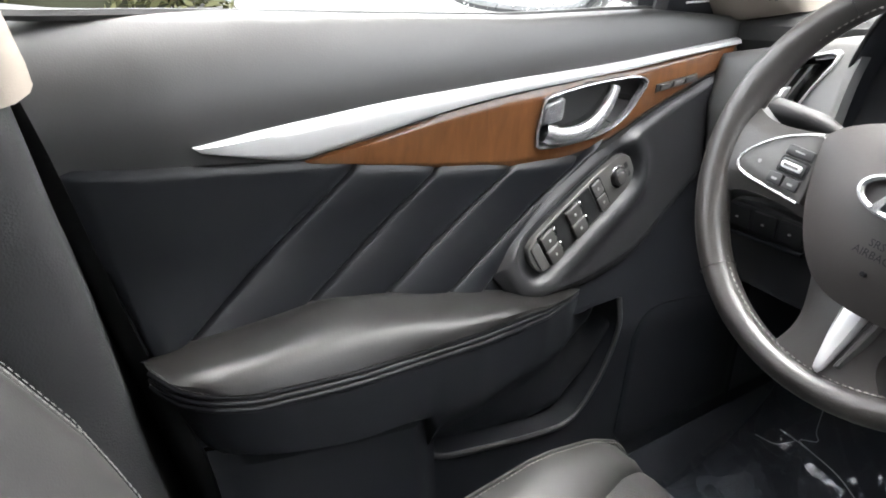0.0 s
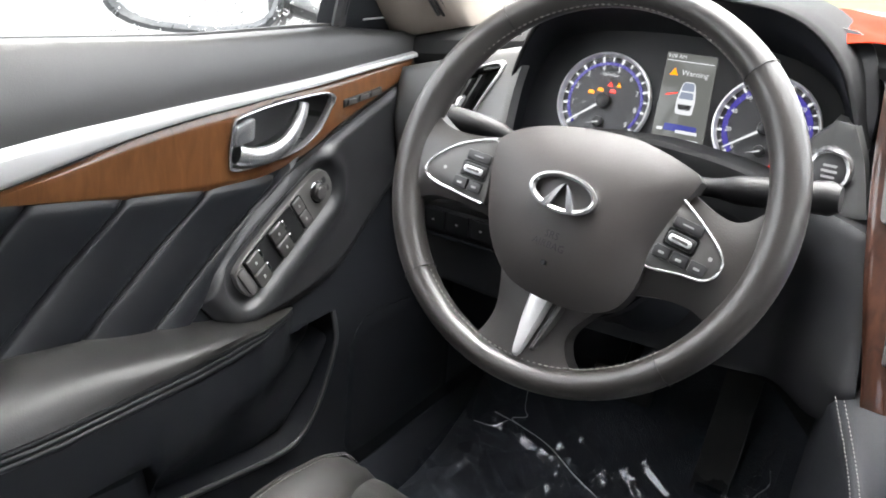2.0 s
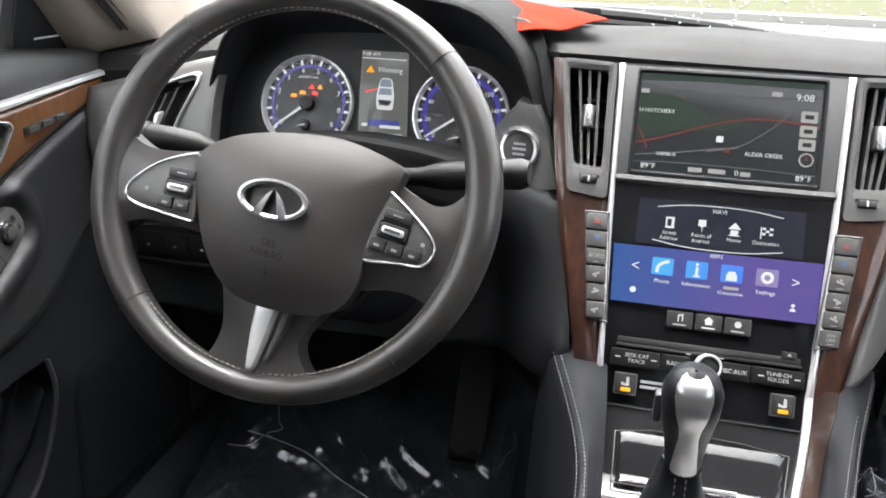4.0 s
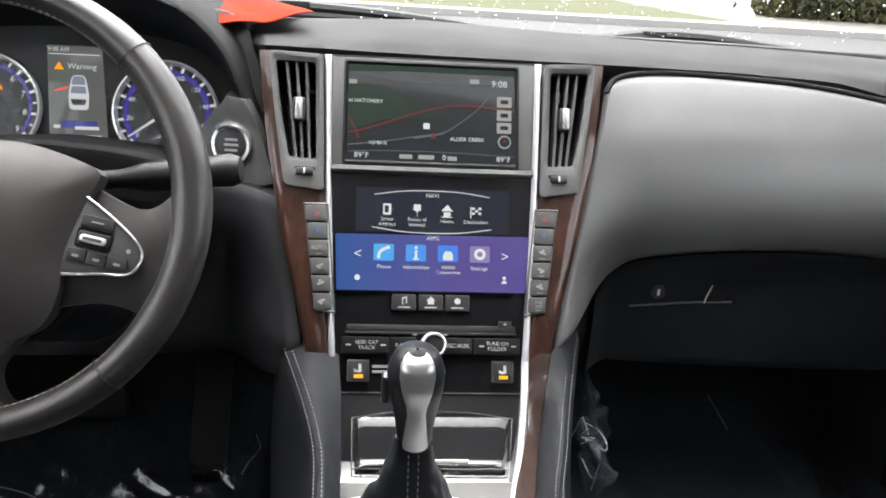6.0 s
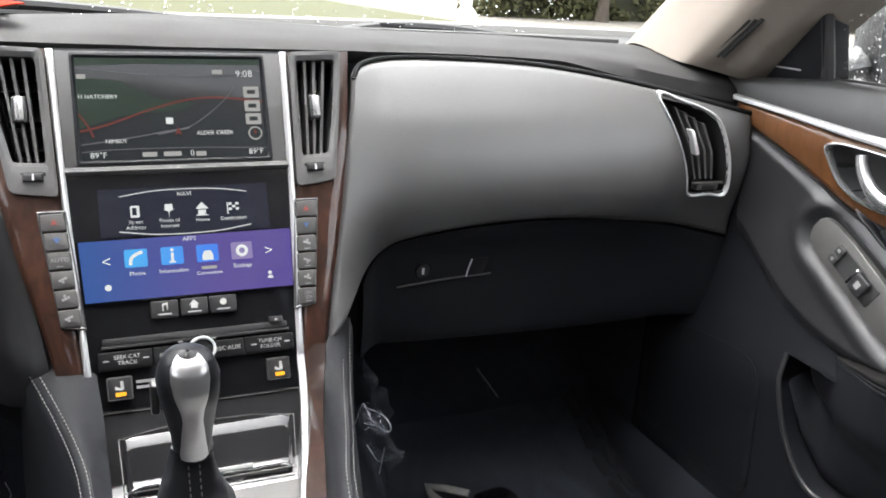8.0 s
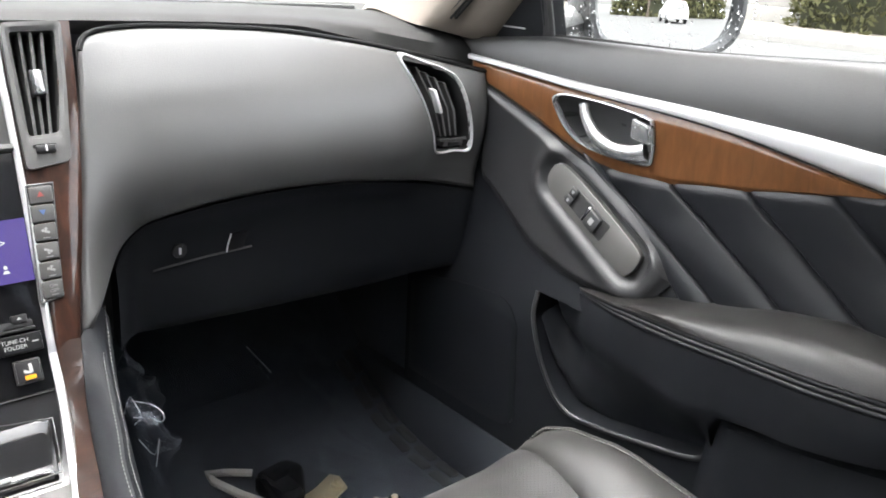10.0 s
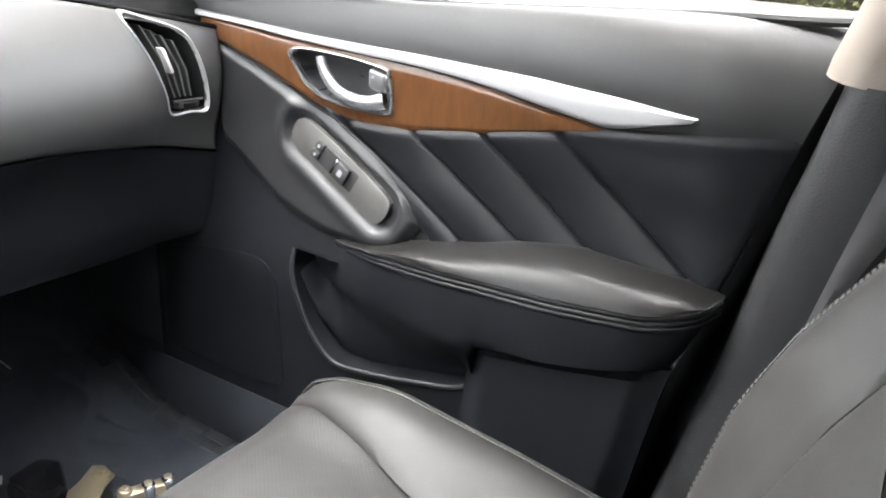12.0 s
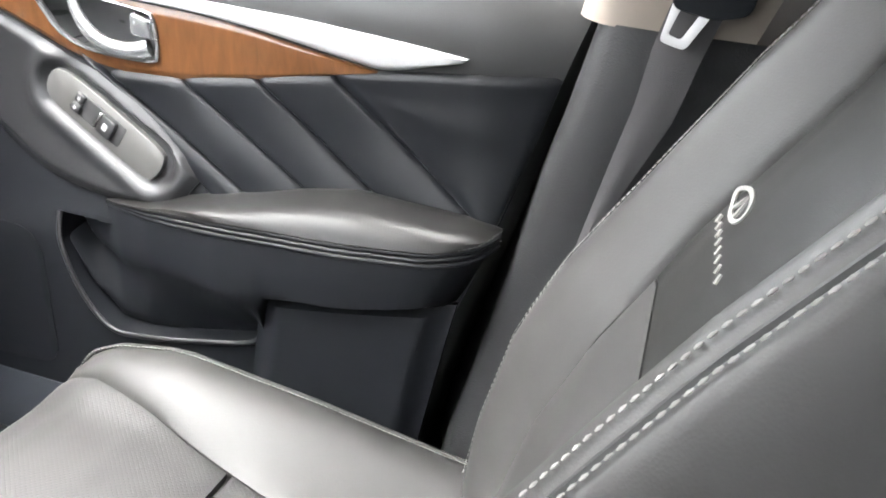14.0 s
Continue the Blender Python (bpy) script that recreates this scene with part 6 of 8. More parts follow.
path = spline([(-0.0235, 0.590, 0.474), (-0.0240, 0.588, 0.488), (-0.0245, 0.585, 0.505), (-0.0252, 0.580, 0.522), (-0.0258, 0.574, 0.540), (-0.0262, 0.570, 0.555), (-0.0264, 0.567, 0.564), (-0.0264, 0.566, 0.567)], 22)
wd_ = np.interp(np.linspace(0, 1, 22), [0, 0.2, 0.4, 0.6, 0.78, 0.9, 0.97, 1], [0.0138, 0.0155, 0.0185, 0.0215, 0.0222, 0.0185, 0.011, 0.001])
part("knob", grid_bm(lever_rows(path, wd_, wd_ * 1.05), wrap=True), LEATHER, gear, "black leather gear knob")
fr = []
for k in np.linspace(0, 20.5, 60):
    w = np.interp(k / 21, [0, 0.1, 0.3, 0.45, 0.58, 0.72, 0.84, 0.92, 0.955, 0.98], [0.0112, 0.0104, 0.0088, 0.0076, 0.0086, 0.0122, 0.0142, 0.0132, 0.0106, 0.0070])
    p = np.array([np.interp(k, range(22), path[:, j]) for j in range(3)])
    rr = float(np.interp(k, range(22), wd_))
    row = []
    for u in np.linspace(-1, 1, 15):
        a = -math.pi / 2 + u * math.asin(min(0.97, w / max(rr, 0.0005)))
        g = rr + (0.0016 * (1 - u ** 6) - 0.0006) * (1 if k < 20 else 0.6)
        row.append((p[0] + g * math.cos(a), p[1] + g * 1.05 * math.sin(a), p[2] + 0.26 * g * math.sin(a) + (0.0009 if k > 17 else 0)))
    fr.append(row)
part("knob_front", grid_bm(fr), KNOBSILVER, gear, "silver front of the knob")
plate("shift_button", rect(-0.0515, 0.512, -0.0455, 0.536, 0.002), lambda x, z, h: (x, 0.585 - h, z), DARKBUTTON, gear, -0.004, 0.006, 0.002)
gait = []
for k, t in enumerate(np.linspace(0, 1, 14)):
    hw, hd = 0.0142 + 0.036 * t ** 1.4, 0.0145 + 0.045 * t ** 1.4
    z = 0.475 - 0.098 * t
    ring = []
    for j in range(28):
        a = 2 * math.pi * j / 28
        sq = 1 / max(abs(math.cos(a)), abs(math.sin(a))) ** 0.55
        wob = 1 + 0.06 * t * (1 - t) * 4 * math.sin(5 * a + 9 * t)
        ring.append((-0.0245 + hw * sq * wob * math.cos(a), 0.592 + hd * sq * wob * math.sin(a), z + 0.003 * math.sin(7 * t * 3.1 + 2 * a)))
    gait.append(ring)
part("gaiter", grid_bm(gait, wrap=True), LEATHER, gear, "wrinkled black leather gaiter")
part("knob_collar", tube_bm([(-0.0237 + 0.0146 * math.cos(a), 0.590 + 0.0152 * math.sin(a), 0.4745 + 0.0035 * math.sin(a)) for a in np.linspace(0, 2 * math.pi, 32, endpoint=False)], 0.0010, 6, close=True), CONTROLBLACK, gear, "black collar between knob and gaiter")
for dx in (-0.0040, 0.0040):
    line = [(-0.0245 + dx, 0.592 - (0.0148 + 0.045 * t ** 1.4) * 1.03, 0.4755 - 0.098 * t) for t in np.linspace(0.02, 0.98, 20)]
    stitches("gaiter_stitching", line, CONSOLESTITCH, gear, 0.0035, 0.0018, 0.0006, (0, -1, 0.5))
part("gaiter_ring", tube_bm([(-0.027 + 0.062 * math.cos(a) / max(abs(math.cos(a)), abs(math.sin(a))) ** 0.6, 0.575 + 0.066 * math.sin(a) / max(abs(math.cos(a)), abs(math.sin(a))) ** 0.6, 0.378) for a in np.linspace(0, 2 * math.pi, 40, endpoint=False)], 0.004, 8, close=True), SATIN, gear, "silver ring round the gaiter")

# ---- steering wheel ----
TILT = radians(23.5)


def wheel_at(x, u, h):
    """On the wheel's plane: x across, u up along it, h towards the driver."""
    return (-0.3685 + x, 0.643 + math.sin(TILT) * u - math.cos(TILT) * h, 0.645 + math.cos(TILT) * u + math.sin(TILT) * h)


def dome_bm(outline, place, h0, h1, flat=0.55, steps=9):
    pts = np.array(outline)
    c = np.mean(pts, axis=0)
    mild = np.mean([np.roll(pts, k, axis=0) for k in range(-8, 9)], axis=0)
    mild = c + (mild - c) * 1.05
    rows = [[place(*p, h0 - 0.02) for p in outline]]
    for k in range(steps):
        t = k / (steps - 1)
        sc = 1 - 0.98 * t
        h = h0 + (h1 - h0) * (1 - (1 - t) ** 2.6)
        m = min(1, 2.2 * t)
        rows.append([place(*(c + (p * (1 - m) + q * m - c) * sc), h) for p, q in zip(pts, mild)])
    return grid_bm(rows, wrap=True, cap=True)


wheel = thing("steering_wheel", "black leather steering wheel, worn, turned slightly", "steering wheel")
R = 0.1685
rows = []
for k in range(120):
    a = 2 * math.pi * k / 120
    side = abs(math.cos(a)) ** 2
    wr, wh = 0.0125 + 0.0030 * side, 0.0150 + 0.0015 * side
    rows.append([wheel_at((R + wr * math.cos(b)) * math.cos(a), (R + wr * math.cos(b)) * math.sin(a), wh * math.sin(b)) for b in (2 * math.pi * j / 18 for j in range(18))])
rows.append(rows[0])
bm = grid_bm(rows, wrap=True)
bmesh.ops.remove_doubles(bm, verts=bm.verts, dist=1e-6)
rim_ob = part("rim", bm, RIMLEATHER, wheel, "worn black leather rim")
for a in (radians(44), radians(128), radians(221), radians(-49)):
    part("rim_seam", tube_bm([wheel_at((R + 0.0150 * math.cos(b)) * math.cos(a), (R + 0.0150 * math.cos(b)) * math.sin(a), 0.0165 * math.sin(b)) for b in np.linspace(0, 2 * math.pi, 24, endpoint=False)], 0.0005, 5, close=True), VENTBLACK, rim_ob)
line = [wheel_at((R - 0.0128) * math.cos(a), (R - 0.0128) * math.sin(a), 0.0055) for a in np.linspace(0, 2 * math.pi, 200)]
stitches("rim_stitching", line, STITCH, rim_ob, 0.0036, 0.0020, 0.00075, (0, -0.9, 0.4))


def spoke(name, a, b, h, label):
    return patch(name, a, b, wheel_at, RIMLEATHER, wheel, h=h, nu=24, nv=14, edge=0.3, uedge=0, sink=0.022, puff=0.004, label=label)


spoke("spoke", [(-0.160, 0.040), (-0.135, 0.026), (-0.10, 0.024), (-0.06, 0.030)], [(-0.162, -0.058), (-0.140, -0.040), (-0.10, -0.040), (-0.055, -0.050)], 0.004, "leather side spoke")
spoke("spoke", [(0.164, 0.022), (0.140, 0.000), (0.115, 0.004), (0.07, 0.030)], [(0.145, -0.098), (0.128, -0.080), (0.10, -0.074), (0.05, -0.080)], 0.004, "leather side spoke")
spoke("spoke", [(-0.052, -0.070), (-0.045, -0.100), (-0.044, -0.125), (-0.055, -0.148), (-0.075, -0.158)], [(0.066, -0.080), (0.040, -0.106), (0.027, -0.128), (0.036, -0.150), (0.060, -0.162)], 0.002, "leather lower spoke")
part("spoke_back", dome_bm(disc(0.0, -0.03, 0.085, 32), wheel_at, -0.03, 0.0), PLASTIC, wheel)
ins = patch("spoke_insert", [(-0.0140, -0.095), (-0.0160, -0.1185), (-0.0160, -0.1335), (-0.0148, -0.149), (-0.0125, -0.1565)], [(0.0140, -0.092), (0.0062, -0.118), (0.0010, -0.1335), (-0.0045, -0.149), (-0.0095, -0.1565)], wheel_at, SATIN, wheel, h=0.0105, nu=26, nv=10, edge=0.22, uedge=0.08, puff=0.002, label="bright silver spoke insert")
patch("spoke_bevel", [(0.0150, -0.092), (0.0072, -0.118), (0.0020, -0.1335), (-0.0030, -0.149)], [(0.0260, -0.094), (0.0175, -0.118), (0.0110, -0.1335), (0.0045, -0.149)], wheel_at, BUTTON, wheel, h=0.0085, nu=22, nv=6, edge=0.3, uedge=0.1, puff=0.001, label="dark grey bevel beside the insert")
HUB = [(-0.075, 0.025), (-0.048, 0.0395), (-0.010, 0.0458), (0.035, 0.0460), (0.062, 0.0415), (0.092, 0.031), (0.1035, 0.0235), (0.098, 0.010), (0.088, -0.012), (0.0785, -0.040), (0.0765, -0.066), (0.066, -0.090), (0.045, -0.101), (0.016, -0.1025), (-0.020, -0.097), (-0.042, -0.085), (-0.060, -0.062), (-0.072, -0.030), (-0.077, 0.002)]
hub_pts = [tuple(p) for p in closed(HUB, 72)]
hub = part("airbag_cover", dome_bm(hub_pts, wheel_at, 0.014, 0.034), HUBSKIN, wheel, "dark grey domed airbag cover")
text("embossed_word", "SRS\nAIRBAG", wheel_at, 0.003, -0.052, 0.0085, PLASTIC, hub, 0.0345, turn=radians(-7))
plate("embossed_mark", disc(0.001, -0.071, 0.002, 10), wheel_at, PLASTIC, hub, 0.02, 0.0322)
ec, er = (0.0045, -0.0126), radians(-6)


def emb(p, q):
    return (ec[0] + p * math.cos(er) - q * math.sin(er), ec[1] + p * math.sin(er) + q * math.cos(er))


badge = part("badge", frame_bm([emb(*p) for p in disc(0, 0, 0.0305, 40, 0.0165)], [emb(*p) for p in disc(0, 0, 0.0255, 40, 0.0122)], wheel_at, 0.030, 0.0395, 0.0385), HANDLE, wheel, "chrome oval badge")
for s in (-1, 1):
    plate("badge_bar", [emb(s * 0.0005, 0.0085), emb(s * 0.0055, 0.004), emb(s * 0.0165, -0.0145), emb(s * 0.0085, -0.0155)], wheel_at, HANDLE, badge, 0.030, 0.0402, 0.001)
PADS = {
    -1: ([(-0.1425, -0.0165), (-0.1342, -0.0028), (-0.1116, 0.0125), (-0.0800, 0.0221), (-0.0755, 0.0170), (-0.0750, -0.0057), (-0.0745, -0.0353), (-0.0800, -0.0358), (-0.1033, -0.0317), (-0.1327, -0.0255)], radians(-6)),
    1: ([(0.0890, 0.0070), (0.0935, 0.0060), (0.1079, -0.0049), (0.1244, -0.0196), (0.1343, -0.0318), (0.1350, -0.0420), (0.1258, -0.0518), (0.1061, -0.0515), (0.0735, -0.0500), (0.0800, -0.0250)], radians(-12)),
}
for side, (out, t) in PADS.items():
    pts = [tuple(p) for p in closed(out, 52)]
    c = np.mean(np.array(out), axis=0)
    bp = part("button_pad", plate_bm([tuple(c + (np.array(p) - c) * 0.97) for p in pts], wheel_at, 0.0, 0.0140, 0.002), BUTTON, wheel, "dark grey spoke button pad in a silver frame")
    edge = [p for p in pts if (p[0] < -0.0765 if side < 0 else p[0] > 0.0765 + 0.30 * max(0, p[1] + 0.045))]
    k0 = max(range(len(edge)), key=lambda k: (Vector(edge[k]) - Vector(edge[k - 1])).length)
    part("pad_frame", tube_bm([wheel_at(*(c + (np.array(p) - c) * 1.005), 0.0140) for p in edge[k0:] + edge[:k0]], 0.0012, 8), HANDLE, bp, "thin bright silver frame")

    def loc(p, q, h, c=c, t=t):
        return wheel_at(c[0] + p * math.cos(t) - q * math.sin(t), c[1] + p * math.sin(t) + q * math.cos(t), h)
    dx, dy = (0.0085, 0.0015) if side < 0 else (-0.0060, -0.0015)
    plate("rocker_well", rect(dx - 0.0135, dy - 0.0075, dx + 0.0135, dy + 0.0075, 0.003), loc, CONTROLBLACK, bp, 0.012, 0.0146)
    rk = plate("rocker", rect(dx - 0.0118, dy - 0.0056, dx + 0.0118, dy + 0.0056, 0.003), loc, DARKBUTTON, bp, 0.013, 0.0170, 0.0015)
    plate("rocker_cap", rect(dx - 0.0096, dy - 0.0030, dx + 0.0096, dy + 0.0030, 0.0028), loc, SATIN, rk, 0.0165, 0.0192, 0.0012, "silver rocker cap")
    plate("cap_groove", rect(dx - 0.0070, dy - 0.0012, dx + 0.0070, dy + 0.0012, 0.0010), loc, BUTTON, rk, 0.0190, 0.0195)
    up = plate("pad_key", rect(dx - 0.0125, dy + 0.0085, dx + 0.0125, dy + 0.0175, 0.002), loc, DARKBUTTON, bp, 0.012, 0.0158, 0.001)
    plate("symbol", rect(dx - 0.0045, dy + 0.0125, dx + 0.0045, dy + 0.0137), loc, DIMMARK, up, 0.0158, 0.0161)
    for k in range(3 if side > 0 else 2):
        x0 = dx - 0.0170 + 0.0152 * k
        kk = plate("pad_key", rect(x0, dy - 0.0188, x0 + 0.0143, dy - 0.0085, 0.002), loc, DARKBUTTON, bp, 0.012, 0.0160 if k < 2 else 0.0150, 0.001)
        plate("symbol", rect(x0 + 0.0045, dy - 0.0150, x0 + 0.0095, dy - 0.0130, 0.0008), loc, DIMMARK, kk, 0.0160 if k < 2 else 0.0150, 0.0163 if k < 2 else 0.0153)
    plate("symbol", disc((-0.022 if side < 0 else 0.020), -0.004, 0.0018, 10), loc, DIMMARK, bp, 0.0139, 0.0143)

# column shroud and stalks
column = thing("steering_column", "black steering column shroud with two stalks", "steering column")
rows = []
for t in np.linspace(0, 1, 10):
    h = -0.03 - 0.20 * t
    w, d = 0.060 + 0.012 * t, 0.052 + 0.02 * t
    rows.append([wheel_at(w * math.cos(a) * (1 + 0.12 * abs(math.sin(2 * a))), -0.015 + d * math.sin(a) * (1 + 0.12 * abs(math.sin(2 * a))) - 0.03 * t, h) for a in (2 * math.pi * k / 32 for k in range(32))])
part("shroud", grid_bm(rows, wrap=True, cap=True), PLASTIC, column, "black plastic column shroud")
for s, pts, name in ((-1, [(-0.06, 0.026, -0.075), (-0.10, 0.034, -0.070), (-0.135, 0.040, -0.063), (-0.183, 0.044, -0.058)], "light_stalk"), (1, [(0.04, 0.026, -0.075), (0.09, 0.030, -0.07), (0.14, 0.035, -0.064), (0.188, 0.040, -0.060)], "wiper_stalk")):
    p = spline(pts, 24)
    rr = [0.0095 + 0.0055 * ease((k / 23 - 0.35) / 0.2) for k in range(24)]
    st = part(name, tube_bm([wheel_at(*q) for q in p], rr, 14, flat=0.85), CONTROLBLACK, column, "black control stalk")
    part("stalk_tip", tube_bm([wheel_at(*q) for q in [p[-3], p[-1], p[-1] + (p[-1] - p[-2]) * 1.2]], [0.0160, 0.0165, 0.0125], 14, flat=0.85), CONTROLBLACK, st, "black turning tip")
    part("stalk_mark", join([tube_bm([wheel_at(q[0] + d, q[1] + 0.002, q[2] + 0.0115), wheel_at(q[0] + d + s * 0.003, q[1] - 0.003, q[2] + 0.0118)], 0.0009, 5) for d in (-0.006, 0.0, 0.006) for q in (p[14],)]), MARK, st)

# ---- front seats ----
def make_seat(s, label, dy=0.0, lean=0.0):
    seat = thing("bucket_seat", label, "seat", "front bucket seats")
    cx = 0.385

    def cush_z(x, y):
        """Height of the cushion: x from its middle, positive to the door."""
        a = abs(x)
        rise = 0.030 * ease((a - 0.10) / 0.09)
        fall = -0.075 * ease((a - 0.205) / 0.05) ** 1.3
        base = interp(y, (-0.05, 0.235), (0.15, 0.247), (0.30, 0.262), (0.45, 0.278), (0.54, 0.274), (0.585, 0.260), (0.61, 0.226), (0.62, 0.185))
        return base + rise * interp(y, (0.0, 0.45), (0.3, 0.95), (0.48, 1.0), (0.57, 0.6), (0.62, 0.2)) + fall

    def cush(x, y, h):
        return (s * (cx + x), y + dy, cush_z(x, y) + h)

    def inner_edge(y):
        return interp(y, (-0.05, 0.075), (0.20, 0.080), (0.30, 0.093), (0.40, 0.118), (0.50, 0.148), (0.56, 0.165), (0.62, 0.172))
    ys = np.linspace(-0.03, 0.62, 40)
    body = []
    for y in ys:
        body.append([cush(x, y, -0.006) if abs(x) < 0.249 else (s * (cx + x), y + dy, 0.10) for x in np.r_[-0.25, np.linspace(-0.246, 0.246, 40), 0.25]])
    body.append([(p[0], p[1] + 0.004, 0.10) for p in body[-1]])
    part("cushion_base", grid_bm(body), SEAT, seat)
    for side in (-1, 1):
        a = [(side * (inner_edge(y) + 0.001), y) for y in ys]
        b = [(side * 0.232, y) for y in ys]
        b[-4:] = [(side * (0.232 - 0.006 * k * k), y) for k, (x, y) in enumerate(b[-4:])]
        patch("cushion_bolster", a, b, cush, SEAT, seat, h=0.004, nu=50, nv=18, edge=0.10, uedge=0.02, sink=0.005, puff=0.008, label="rounded leather cushion bolster")
        edge = [Vector(cush(side * 0.208, y, 0.0125)) for y in np.linspace(0.05, 0.60, 60)]
        part("piping", tube_bm([tuple(p) for p in edge], 0.0022, 6), SEAT, seat)
        stitches("stitching", [p + Vector((-s * side * 0.006, 0, 0.0022)) for p in edge], STITCH, seat, 0.0040, 0.0016, 0.0005, label="pale bolster stitching")
    yc = 0.345
    patch("cushion_centre", [(-inner_edge(y) + 0.001, y) for y in np.linspace(yc + 0.004, 0.615, 12)], [(inner_edge(y) - 0.001, y) for y in np.linspace(yc + 0.004, 0.615, 12)], cush, SEATCLOTH, seat, h=0.004, nu=30, nv=24, edge=0.05, uedge=0.03, sink=0.006, puff=0.006, label="perforated leather cushion centre")
    patch("cushion_rear", [(-inner_edge(y) + 0.001, y) for y in np.linspace(0.0, yc - 0.003, 8)], [(inner_edge(y) - 0.001, y) for y in np.linspace(0.0, yc - 0.003, 8)], cush, SEATCLOTH, seat, h=0.004, nu=20, nv=24, edge=0.06, uedge=0.05, sink=0.006, puff=0.004)
    # backrest: v runs up along it
    def back_yz(z):
        return interp(z, (0.22, 0.135), (0.33, 0.118), (0.42, 0.095), (0.50, 0.060), (0.60, 0.0), (0.72, -0.075), (0.80, -0.118), (0.90, -0.155), (0.96, -0.18))

    def back(x, z, h):
        a = abs(x)
        wide = interp(z, (0.22, 0.235), (0.40, 0.250), (0.55, 0.255), (0.72, 0.240), (0.85, 0.22), (0.95, 0.19))
        k = a / wide
        f = 0.045 * ease((k - 0.42) / 0.36) * (interp(z, (0.22, 0.8), (0.45, 1.0), (0.58, 0.98), (0.70, 1.05), (0.85, 0.8), (0.95, 0.3)) if x > 0 else interp(z, (0.22, 0.8), (0.45, 1.0), (0.65, 0.85), (0.85, 0.3), (0.95, 0)))
        f -= 0.10 * ease((k - 0.86) / 0.18) ** 1.5
        y = back_yz(z) - 0.035 - lean
        return (s * (cx + x), y + dy + (f + h) * 0.86, z + (f + h) * 0.45)
    zs = np.linspace(0.215, 0.95, 44)
    wid = lambda z: interp(z, (0.22, 0.235), (0.40, 0.250), (0.55, 0.255), (0.72, 0.240), (0.85, 0.22), (0.95, 0.19))
    body = []
    for z in zs:
        w = wid(z)
        row = [back(x, z, -0.006) for x in np.linspace(-w * 1.0, w * 1.0, 44)]
        e0, e1 = row[0], row[-1]
        row = [(e0[0], e0[1] - 0.10, e0[2] - 0.05)] + row + [(e1[0], e1[1] - 0.10, e1[2] - 0.05)]
        body.append(row)
    body.append([(p[0], p[1] - 0.08, p[2] + 0.01) for p in body[-1]])
    part("backrest", grid_bm(body), SEAT, seat, "black leather backrest")
    zz = np.linspace(0.225, 0.90, 30)
    inn = lambda z: interp(z, (0.22, 0.085), (0.40, 0.105), (0.60, 0.125), (0.75, 0.115), (0.90, 0.09))
    for side in (-1, 1):
        patch("back_bolster", [(side * inn(z), z) for z in zz], [(side * wid(z) * 0.82, z) for z in zz], back, SEAT, seat, h=0.004, nu=60, nv=18, edge=0.10, uedge=0.02, sink=0.006, puff=0.008, label="leather backrest bolster with stitched edge")
        patch("back_side", [(side * (wid(z) * 0.82 + 0.003), z) for z in zz], [(side * wid(z) * 0.985, z) for z in zz], back, SEAT, seat, h=0.003, nu=60, nv=10, edge=0.15, uedge=0.02, sink=0.006, puff=0.003)
        part("back_seam", tube_bm([back(side * (wid(z) * 0.82 + 0.002), z, 0.0030) for z in np.linspace(0.24, 0.90, 60)], 0.0022, 6), RUBBER, seat)
        for off in (-0.0080, 0.0150):
            line = [back(side * (wid(z) * 0.82 + off), z, 0.0072 if off > 0 else 0.0092) for z in np.linspace(0.26, 0.88, 120)]
            stitches("stitching", line, STITCH, seat, 0.0046, 0.0018, 0.0008 if side < 0 else 0.0004, (0, 0.8, 0.5), label="pale double stitching")
    patch("back_lower", [(-inn(z) + 0.002, z) for z in np.linspace(0.24, 0.556, 10)], [(inn(z) - 0.002, z) for z in np.linspace(0.24, 0.556, 10)], back, SEAT, seat, h=0.003, nu=26, nv=24, edge=0.05, uedge=0.04, puff=0.004)
    patch("back_flank", [(-inn(z) + 0.002, z) for z in np.linspace(0.558, 0.88, 10)], [(-inn(z) + 0.052 - 0.02 * (z - 0.558), z) for z in np.linspace(0.558, 0.88, 10)], back, SEAT, seat, h=0.003, nu=30, nv=12, edge=0.08, uedge=0.03, puff=0.003)
    patch("back_upper", [(-inn(z) + 0.054 - 0.02 * (z - 0.558), z) for z in np.linspace(0.558, 0.88, 10)], [(inn(z) - 0.002, z) for z in np.linspace(0.558, 0.88, 10)], back, DARKLEATHER, seat, h=0.003, nu=30, nv=24, edge=0.05, uedge=0.04, puff=0.004, label="darker leather backrest centre")
    part("head_restraint", grid_bm([[(s * (cx + 0.13 * math.cos(a) * math.cos(b) ** 0.5), -0.20 + dy + 0.045 * math.sin(a) * max(0, math.cos(b)) ** 0.5, 1.03 + 0.085 * math.sin(b)) for a in np.linspace(0, 2 * math.pi, 24, endpoint=False)] for b in np.linspace(-1.5, 1.5, 12)], wrap=True, cap=True), SEAT, seat, "black leather head restraint")
    part("seat_frame", box_bm(s * (cx - 0.22), 0.0 + dy, 0.08, s * (cx + 0.22), 0.50 + dy, 0.17, 0.02), PLASTIC, seat, "dark seat frame on the floor rails")
    for x in (-0.19, 0.19):
        part("seat_rail", box_bm(s * (cx + x) - 0.02, -0.10 + dy, 0.06, s * (cx + x) + 0.02, 0.58 + dy, 0.10, 0.004), GREYPAINT, seat)
    return seat, back


pseat, pback = make_seat(1, "black leather passenger seat with pale stitching and embroidered centre")
make_seat(-1, "black leather driver's seat with pale stitching", 0.03, 0.020)

